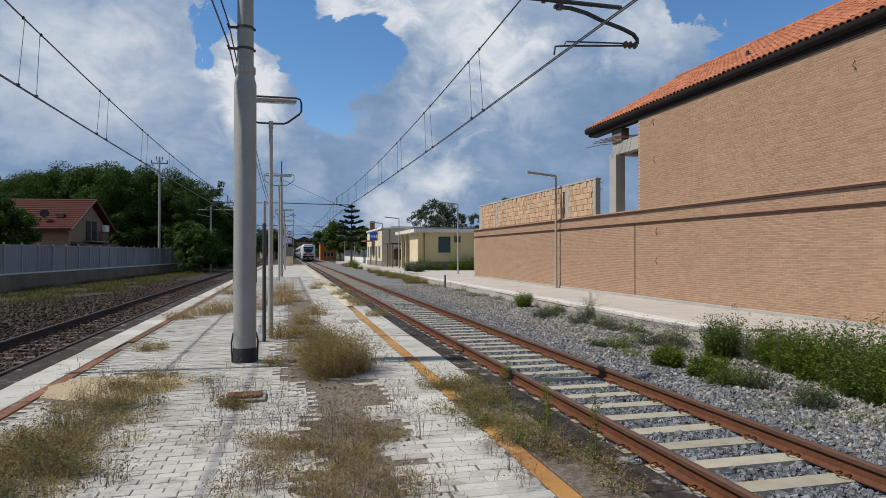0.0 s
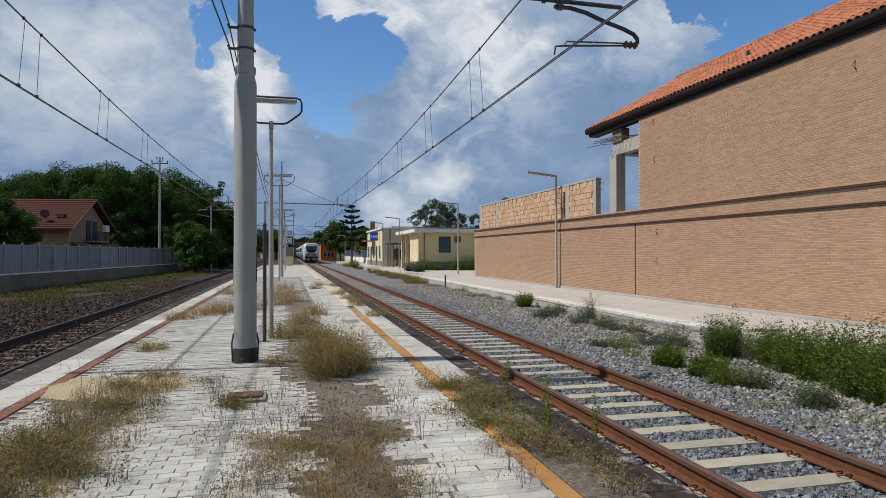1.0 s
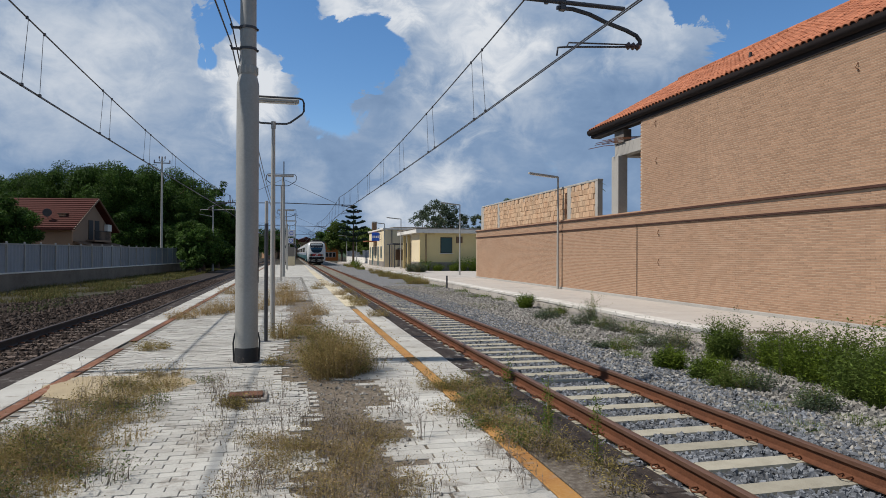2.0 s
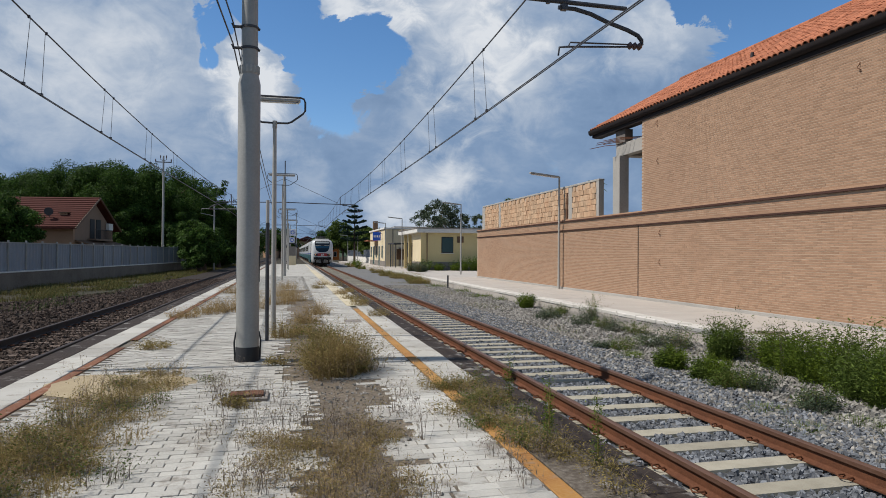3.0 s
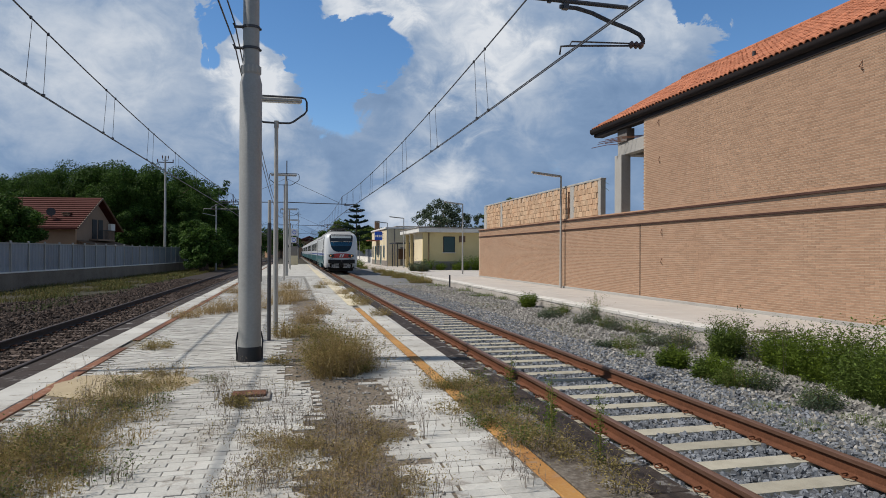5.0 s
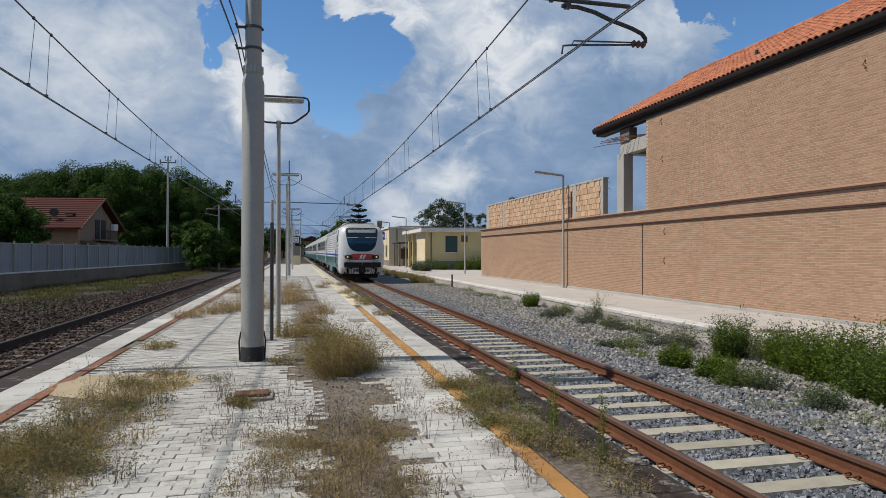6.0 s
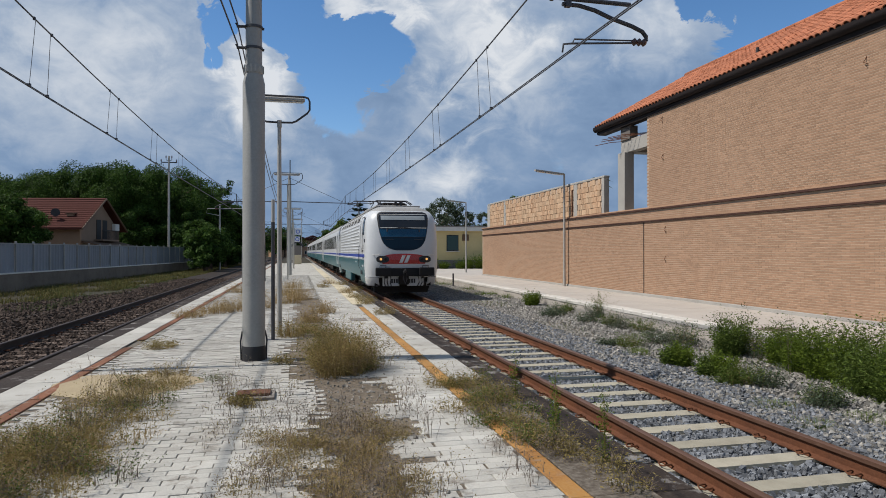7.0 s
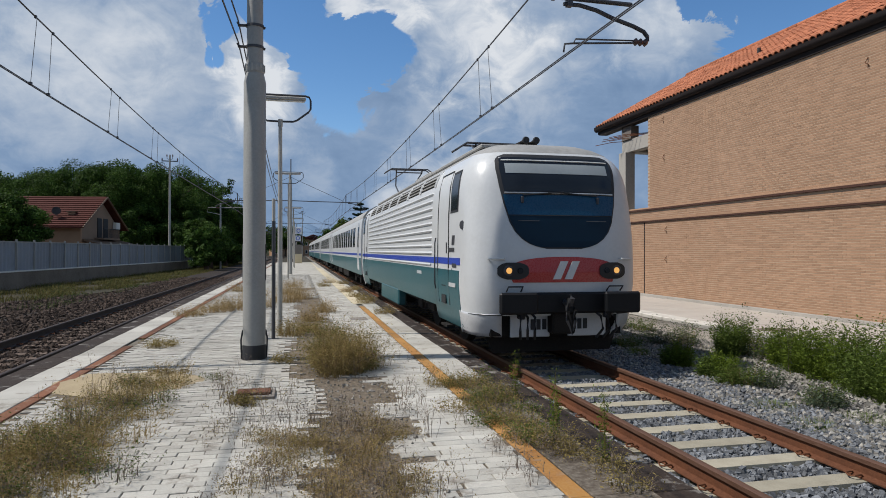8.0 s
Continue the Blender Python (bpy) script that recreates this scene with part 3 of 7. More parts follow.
scatter_stones("ballast_stones", 3.0, 6.6, -1, 36, 80000, "stone", "loose grey ballast stones round the sleepers", 11, size=(0.012, 0.027), keep=off_sleepers)
scatter_stones("ballast_stones", 5.6, 9.15, -2, 40, 42000, "stone_pale", "loose pale ballast stones on the disused bed", 12, size=(0.012, 0.030))
scatter_stones("ballast_stones", -8.2, -3.75, 10, 50, 16000, "stone_brown", "loose brown ballast stones round the further track", 13, size=(0.018, 0.04), z=-0.2,
               keep=lambda x, y: np.abs(np.abs(x - TRACK_B) - 0.753) > 0.09)
scatter_stones("verge_stones", -15.5, -7.9, 11, 52, 24000, "stone_brown", "dark brown stones spread beside the further track", 14, size=(0.022, 0.05), z=-0.29,
               keep=lambda x, y: x > -9.0 - 6.0 * np.clip((36 - y) / 18, 0, 1))


# ---------------------------------------------------------------- brick building beside the side platform
def wall_box(name, x0, x1, y0, y1, z0, z1, mat, label, category="wall"):
    return structure(part(name, B(x0, x1, y0, y1, z0, z1), mat, smooth=False), label, category)


WALL_FAR, WALL_UP, Z1, Z2 = 43.8, 21.95, 3.42, 6.85
wall_west = wall_box("wall_west", WX + 0.003, WX + 0.3, 2, WALL_FAR, -0.3, Z1, "mortar", "long buff brick wall beside the platform")
wall_upper = wall_box("wall_upper", WX + 0.003, WX + 0.3, 2, WALL_UP - 0.12, Z1, 7.02, "mortar", "upper storey wall of buff brick under the eaves")
wall_north = wall_box("wall_north", WX + 0.3, WX + 9, WALL_FAR - 0.3, WALL_FAR, -0.3, Z1, "brick", "end wall of buff brick")
wall_box("wall_inner", WX + 0.3, WX + 8.3, WALL_UP - 0.3, WALL_UP, Z1 + 0.1, Z2, "brick", "end wall of the upper storey")
wall_box("wall_back", WX + 8.3, WX + 8.6, 2, WALL_UP, Z1 + 0.1, Z2, "brick", "back wall of the upper storey")
structure(part("terrace", B(WX + 0.3, WX + 9, 2, WALL_FAR - 0.3, Z1 - 0.25, Z1 + 0.02), "concrete"), "bare concrete terrace slab behind the parapet", "floor")
# bond: courses of 65 mm, bricks of 250 mm
near_c, far_c = [], []
rb = np.random.default_rng(5)
for z0, z1, y1 in ((QZ - 0.1, 2.93, WALL_FAR), (3.04, 3.36, WALL_FAR), (3.48, Z2, WALL_UP)):
    for k in range(int((z1 - z0) / 0.065)):
        zc = z0 + 0.0325 + k * 0.065
        for yc in np.arange(6.0 + (0.13 if k % 2 else 0.0), y1 - 0.12, 0.26):
            (near_c if 10.9 < yc < 12.9 and 0.15 < zc < 2.7 else far_c).append((WX + 0.02 - rb.uniform(0, 0.0018), yc, zc + rb.uniform(-0.0015, 0.0015)))
far_c = np.array(far_c)
many = many_boxes("brickwork", far_c, np.tile((0.02, 0.1265, 0.0248), (len(far_c), 1)), "brick", wall_west, "buff bricks with raked joints")
tagged(many, kind="stuff")
brick = part("brick", B(-0.02, 0.02, -0.1265, 0.1265, -0.0248, 0.0248), "brick", wall_west, smooth=False)
brick.matrix_basis = pose(*near_c[0])
for c in near_c[1:300]:
    again(brick, pose(*c), wall_west)
rest = np.array(near_c[300:])
if len(rest):
    tagged(many_boxes("brickwork", rest, np.tile((0.02, 0.1265, 0.0248), (len(rest), 1)), "brick", wall_west, "buff bricks with raked joints"), kind="stuff")
# projecting string courses, soldier bricks between them; the dark ones paint the cast shadow
for z0, z1, out in ((3.36, 3.425, 0.06), (3.425, 3.48, 0.035), (2.93, 2.985, 0.05), (2.985, 3.04, 0.02)):
    dark = z0 in (3.36, 2.93)
    structure(part("string_course", B(WX - out, WX + 0.14, 2, WALL_FAR + 0.04, z0, z1, 0.006), "brick_shaded" if dark else "brick"), "projecting brick course, the lower of each pair shadow-dark", "trim")
structure(part("expansion_joint", B(WX - 0.004, WX + 0.02, 22.06, 22.12, 0.1, 2.92), "fascia"), "dark vertical joint in the brick wall", "trim")
structure(part("plinth_strip", B(WX - 0.05, WX + 0.02, 2, WALL_FAR, -0.1, QZ + 0.10, 0.01), "concrete"), "grey cement strip at the foot of the wall", "trim")
# iron wall ties left in the brickwork
for y, z in ((20.6, 2.6), (20.6, 1.55), (20.8, 6.55), (20.75, 5.2), (12.3, 6.2)):
    tie = part("wall_tie", T([(0, 0, 0.13), (-0.03, 0.0, 0.07), (-0.05, 0.04, 0.0), (-0.03, -0.04, -0.05), (-0.02, -0.02, -0.12)], 0.011, 6), "rust")
    tie.matrix_basis = pose(WX, y, z)
    tagged(tie, "rusty bent iron tie sticking out of the brick wall", "wall tie", "iron ties in the brick wall")

# parapet of terracotta blocks between concrete posts
parapet = structure(part("parapet", B(WX + 0.06, WX + 0.24, 25.4, 42.5, Z1 + 0.06, 5.0), "mortar"), "unfinished parapet of orange terracotta blocks", "wall")
structure(part("coping", B(WX + 0.02, WX + 0.28, 25.35, 42.55, 5.0, 5.09, 0.01), "concrete"), "rough concrete coping on the parapet", "trim")
for y, w in ((25.5, 0.12), (28.3, 0.2), (38.9, 0.18), (42.4, 0.3)):
    structure(part("parapet_post", B(WX + 0.03, WX + 0.27, y - w, y + w, Z1 + 0.02, 5.0, 0.01), "concrete"), "concrete post in the parapet", "post")
blk = part("terracotta_block", B(-0.05, 0.05, -0.118, 0.118, -0.118, 0.118, 0.008), "block", parapet, smooth=False)
first_blk = True
for k in range(6):
    for i in range(66):
        y = 25.75 + i * 0.25 + (0.12 if k % 2 else 0)
        if y > 42.1 or abs(y - 28.3) < 0.3 or abs(y - 38.9) < 0.28 or (k == 5 and i % 3 == 1):
            continue
        m = pose(WX + 0.075 + rk.uniform(-0.012, 0.012), y, Z1 + 0.2 + k * 0.25, 0, 0, rk.uniform(-2, 2))
        if first_blk:
            blk.matrix_basis, first_blk = m, False
        else:
            again(blk, m, parapet)
tagged(part("rusty_pipe", T([(WX - 0.02, 28.55, Z1 + 0.1), (WX - 0.02, 28.55, 4.75)], 0.035, 8), "rust"), "rusty upright pipe in front of the parapet", "pipe")

# corner of the unfinished loggia: pillar, beams, bare reinforcing rods
pillar = structure(part("pillar", B(WX + 0.0, WX + 0.42, 23.55, 24.1, Z1 + 0.02, 5.82, 0.015), "concrete", smooth=False), "bare concrete corner pillar", "pillar")
structure(part("beam", B(WX + 0.16, WX + 0.5, WALL_UP + 0.003, 24.12, 5.82, 6.32, 0.01), "concrete", smooth=False), "bare concrete beam over the loggia", "beam")
structure(part("upper_post", B(WX + 0.1, WX + 0.45, 23.3, 24.05, 6.32, 6.85, 0.01), "soffit", smooth=False), "short post under the eaves, shade put into its colour", "post")
structure(part("cross_beam", B(WX + 0.5, WX + 8, 23.5, 24.05, 5.82, 6.32), "concrete", smooth=False), "concrete beam across the loggia", "beam")
for i in range(7):
    y, z = 22.3 + i * 0.28, 6.36 + (i % 3) * 0.07
    tagged(part("reinforcing_rod", T([(WX + 0.6, y, z), (WX - 0.15, y + 0.5, z - 0.02), (WX - 0.5, y + 1.0 + rk.uniform(-.2, .2), z - 0.06)], 0.014, 5), "rust"),
           "bare rusty reinforcing rod sticking out of the beam", "rod", "rods sticking out of the beam")

# roof: boards, gutter, clay tiles
EAVE_X, EAVE_Z, RIDGE_X, RIDGE_Z, VERGE = 12.70, 7.24, 17.15, 9.74, 25.85
slope = math.atan2(RIDGE_Z - EAVE_Z, RIDGE_X - EAVE_X)
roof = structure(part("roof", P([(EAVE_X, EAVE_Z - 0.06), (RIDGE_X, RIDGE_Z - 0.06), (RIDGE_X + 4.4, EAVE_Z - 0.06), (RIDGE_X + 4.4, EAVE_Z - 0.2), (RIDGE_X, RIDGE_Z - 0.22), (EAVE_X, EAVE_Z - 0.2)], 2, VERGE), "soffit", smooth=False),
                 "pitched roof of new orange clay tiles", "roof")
structure(part("gutter", P([(EAVE_X - 0.09, EAVE_Z - 0.03), (EAVE_X - 0.09, EAVE_Z - 0.13), (EAVE_X - 0.06, EAVE_Z - 0.2), (EAVE_X + 0.02, EAVE_Z - 0.25), (EAVE_X + 0.06, EAVE_Z - 0.03), (EAVE_X + 0.03, EAVE_Z - 0.03), (EAVE_X - 0.0, EAVE_Z - 0.19), (EAVE_X - 0.06, EAVE_Z - 0.11), (EAVE_X - 0.07, EAVE_Z - 0.03)], 2, VERGE + 0.1), "fascia"), "dark metal eaves gutter", "gutter")
# the eaves' shade on the wall top, put into this near-black beam
structure(part("ring_beam", B(WX - 0.05, WX + 0.3, 2, VERGE - 0.1, Z2 + 0.004, EAVE_Z - 0.1), "fascia", smooth=False), "beam under the eaves, painted near-black as shade", "beam")
structure(part("fascia_board", B(EAVE_X + 0.07, EAVE_X + 0.55, VERGE - 0.03, VERGE + 0.04, EAVE_Z - 0.34, EAVE_Z - 0.1), "fascia"), "dark board at the roof's end", "trim")


def tile_mesh(r0, r1, length, th):
    """A half-round tile: it lies along its own x, rising."""
    bm = bmesh.new()
    rows = []
    for x, r in ((0, r0), (length, r1)):
        for rad in (r, r - th):
            rows.append([bm.verts.new((x, rad * math.cos(a), rad * 0.95 * math.sin(a))) for a in (math.pi * k / 6 for k in range(7))])
    for k in range(6):
        bm.faces.new((rows[0][k], rows[0][k + 1], rows[2][k + 1], rows[2][k]))
        bm.faces.new((rows[0][k], rows[1][k], rows[1][k + 1], rows[0][k + 1]))
        bm.faces.new((rows[1][k], rows[3][k], rows[3][k + 1], rows[1][k + 1]))
    return bm


tile = part("roof_tile", tile_mesh(0.098, 0.080, 0.46, 0.018), "rooftile", roof)
tv = np.array([v.co for v in tile.data.vertices])
tf = [tuple(p.vertices) for p in tile.data.polygons]
rot = np.array(Euler((0, -slope, 0)).to_matrix())
placed, tv_all, tf_all = 0, [], []
for row in range(14):
    for col in range(109):
        y = 3.0 + col * 0.21
        s = -0.10 + row * 0.37
        p = (EAVE_X + s * math.cos(slope) + rk.uniform(-.01, .01), y + rk.uniform(-.006, .006), EAVE_Z + s * math.sin(slope) - 0.02 + rk.uniform(-.006, .006))
        if row < 4 and col < 75 and placed < 300:
            m = Matrix.Translation(p) @ Euler((0, -slope, 0)).to_matrix().to_4x4()
            if placed == 0:
                tile.matrix_basis = m
            else:
                again(tile, m, roof)
            placed += 1
        else:
            tf_all += [tuple(i + len(tv_all) * len(tv) for i in f) for f in tf]
            tv_all.append(tv @ rot.T + np.array(p))
tagged(raw("tiling", np.concatenate(tv_all), tf_all, "rooftile", roof, "rows of orange clay tiles", smooth=True), kind="stuff")
# tiles hollow side up between the rows, as one sheet; gap shade in its colour
structure(raw("roof_underlay", [(EAVE_X - 0.05, 2, EAVE_Z - 0.03), (EAVE_X - 0.05, VERGE, EAVE_Z - 0.03), (RIDGE_X, VERGE, RIDGE_Z - 0.03), (RIDGE_X, 2, RIDGE_Z - 0.03)], [(0, 1, 2, 3)], "rooftile_old"), "clay under-tiles, dark with the shade of the gaps", "roof")
for i in range(52):
    c = part("ridge_tile", T([(RIDGE_X, 3 + i * 0.44, RIDGE_Z + 0.02), (RIDGE_X, 3.46 + i * 0.44, RIDGE_Z + 0.035)], [0.12, 0.105], 10), "rooftile", roof) if i == 0 else again(c, pose(0, i * 0.44, 0), roof, "ridge_tile")
for x in (0.28, 0.62):
    tagged(part("roof_vent", T([(0, 0, 0), (0, 0, 0.18)], [0.06, 0.05], 10), "black"), "small dark vent between the roof tiles", "vent").matrix_basis = pose(EAVE_X + 5.0 * x, 13.6 if x > .5 else 17.5, EAVE_Z + 5.0 * x * math.tan(slope) + 0.02)


# ---------------------------------------------------------------- the train: an electric locomotive and its coaches
vehicles, wheels = [], []
LZ = [0.48, 0.60, 0.80, 1.0, 1.25, 1.5, 1.75, 2.0, 2.3, 2.6, 2.9, 3.1, 3.25, 3.4, 3.52, 3.62, 3.70, 3.75]
LW = [1.38, 1.43, 1.46, 1.48, 1.50, 1.50, 1.50, 1.50, 1.50, 1.49, 1.475, 1.45, 1.41, 1.33, 1.22, 1.08, 0.90, 0.62]
LF = [0.24, 0.14, 0.08, 0.04, 0.01, 0.0, 0.01, 0.03, 0.08, 0.14, 0.21, 0.27, 0.33, 0.42, 0.54, 0.70, 0.92, 1.2]
LOCO_L, NOSE, EXPO = 18.6, 1.0, 3.8


def width_at(z):
    return float(np.interp(z, LZ, LW))


def front_at(x, z):
    t = min(abs(x) / width_at(z), 0.999)
    return float(np.interp(z, LZ, LF)) + NOSE * (1 - (1 - t ** EXPO) ** (1 / EXPO))


def loco_shell(z_low, z_high):
    bm = bmesh.new()
    rings = []
    zs = [z for z in LZ if z_low < z < z_high]
    for z in [z_low] + zs + ([z_high] if z_high < LZ[-1] else []):
        w, f = width_at(z), float(np.interp(z, LZ, LF))
        ring = []
        for k in range(29):
            a = math.pi * (1 - k / 28)
            c, s = math.cos(a), math.sin(a)
            ring.append((w * math.copysign(abs(c) ** (2 / EXPO), c), f + NOSE - NOSE * abs(s) ** (2 / EXPO)))
        ring += [(x, LOCO_L - y) for x, y in reversed(ring)]
        rings.append([bm.verts.new((x, y, z)) for x, y in ring])
    for r0, r1 in zip(rings, rings[1:]):
        for k in range(len(r0)):
            bm.faces.new((r0[k], r0[(k + 1) % len(r0)], r1[(k + 1) % len(r0)], r1[k]))
    bm.faces.new(rings[0])
    bm.faces.new(rings[-1])
    return bm


def front_patch(z0, z1, half, off, nz=14, nx=16, x0=None):
    """A sheet that follows the nose between two heights; half(z) is its half width."""
    bm = bmesh.new()
    rows = []
    for j in range(nz + 1):
        z = z0 + (z1 - z0) * j / nz
        h = half(z)
        rows.append([bm.verts.new((x, front_at(x, z) - off, z)) for x in ((-h + 2 * h * i / nx) + (x0 or 0) for i in range(nx + 1))])
    for a, b in zip(rows, rows[1:]):
        for i in range(nx):
            bm.faces.new((a[i], a[i + 1], b[i + 1], b[i]))
    return bm


def side_sheet(bm, sx, z0, z1, y0, y1, off, width=width_at, n=4):
    zs = [z0 + (z1 - z0) * k / n for k in range(n + 1)]
    a = [bm.verts.new((sx * (width(z) + off), y0, z)) for z in zs]
    b = [bm.verts.new((sx * (width(z) + off), y1, z)) for z in zs]
    ia = [bm.verts.new((sx * (width(z) - 0.02), y0, z)) for z in zs]
    ib = [bm.verts.new((sx * (width(z) - 0.02), y1, z)) for z in zs]
    for k in range(n):
        bm.faces.new((a[k], b[k], b[k + 1], a[k + 1]))
        bm.faces.new((ia[k], a[k], a[k + 1], ia[k + 1]))
        bm.faces.new((b[k], ib[k], ib[k + 1], b[k + 1]))
    bm.faces.new((a[0], ia[0], ib[0], b[0]))
    bm.faces.new((a[n], b[n], ib[n], ia[n]))
    return bm


def sides(name, z0, z1, y0, y1, off, mat, parent, label="", width=width_at, n=4):
    for sx in (-1, 1):
        part(name, side_sheet(bmesh.new(), sx, z0, z1, y0, y1, off, width, n), mat, parent, label)


def lens(points):
    zs, hs = [p[0] for p in points], [p[1] for p in points]
    return lambda z: float(np.interp(z, zs, hs))


def wheelset(parent, y, r):
    bm = bmesh.new()
    ring_tube(bm, [(-0.9, 0, 0), (0.9, 0, 0)], 0.09, 10)
    for sx in (-1, 1):
        ring_tube(bm, [(sx * 0.68, 0, 0), (sx * 0.705, 0, 0), (sx * 0.71, 0, 0), (sx * 0.82, 0, 0)], [r + 0.028, r + 0.028, r, r], 24)
        ring_tube(bm, [(sx * 0.82, 0, 0), (sx * 0.83, 0, 0)], [r * 0.86, r * 0.82], 24)
        for k in range(6):
            a = k * math.pi / 3
            box(bm, sx * 0.83 - 0.012, sx * 0.83 + 0.012, r * 0.5 * math.cos(a) - 0.04, r * 0.5 * math.cos(a) + 0.04, r * 0.5 * math.sin(a) - 0.04, r * 0.5 * math.sin(a) + 0.04)
    o = part("wheelset", bm, "underframe", parent, "dark steel wheels on an axle")
    wheels.append((o, 0.0, y, r, r))
    return o


def bogie(parent, y, base, r):
    bm = bmesh.new()
    for sx in (-1, 1):
        prism(bm, [(y - base / 2 - 0.75, 0.72), (y - base / 2 - 0.45, 0.62), (y - 0.5, 0.45), (y + 0.5, 0.45), (y + base / 2 + 0.45, 0.62), (y + base / 2 + 0.75, 0.72), (y + base / 2 + 0.7, 0.88), (y - base / 2 - 0.7, 0.88)], sx * 1.02, sx * 1.16, "x")
        for dy in (-base / 2, base / 2):
            box(bm, sx * 1.12 - 0.12, sx * 1.12 + 0.12, y + dy - 0.2, y + dy + 0.2, r - 0.18, r + 0.2, 0.03)
            for e in (-0.42, 0.42):
                ring_tube(bm, [(sx * 1.12, y + dy + e, 0.48), (sx * 1.12, y + dy + e, 0.95)], 0.1, 10)
        ring_tube(bm, [(sx * 1.2, y - 0.7, 0.9), (sx * 1.2, y + 0.2, 0.6)], 0.05, 8)
        box(bm, sx * 1.1 - 0.14, sx * 1.1 + 0.14, y - 0.3, y + 0.3, 0.5, 1.0, 0.03)
    part("bogie_frame", bm, "underframe", parent, "grimy black bogie frame")
    wheelset(parent, y - base / 2, r)
    wheelset(parent, y + base / 2, r)


def pantograph(parent, y, raised):
    bm = bmesh.new()
    for sx in (-0.55, 0.55):
        box(bm, sx - 0.04, sx + 0.04, y - 0.9, y + 0.9, 3.9, 3.98)
        for dy in (-0.8, 0.8):
            ring_tube(bm, [(sx, y + dy, 3.72), (sx, y + dy, 3.92)], 0.06, 8)
    top = 4.98 if raised else 4.14
    knee = (y + 1.0, 4.45) if raised else (y + 0.9, 4.02)
    for sx in (-1, 1):
        ring_tube(bm, [(sx * 0.45, y - 0.6, 3.98), (sx * 0.35, knee[0], knee[1])], 0.03, 6)
        ring_tube(bm, [(sx * 0.35, knee[0], knee[1]), (sx * 0.5, y - 0.15, top - 0.12)], 0.025, 6)
    ring_tube(bm, [(-0.5, y - 0.15, top - 0.12), (0.5, y - 0.15, top - 0.12)], 0.025, 6)
    for dy in (-0.3, 0.05):
        ring_tube(bm, [(-0.95, y + dy, top - 0.16), (-0.7, y + dy, top), (0.7, y + dy, top), (0.95, y + dy, top - 0.16)], 0.025, 6)
    for sx in (-0.5, 0.5):
        ring_tube(bm, [(sx, y - 0.3, top), (sx, y - 0.15, top - 0.12), (sx, y + 0.05, top)], 0.02, 6)
    part("pantograph", bm, "dark_metal", parent, "raised dark pantograph" if raised else "folded dark pantograph")


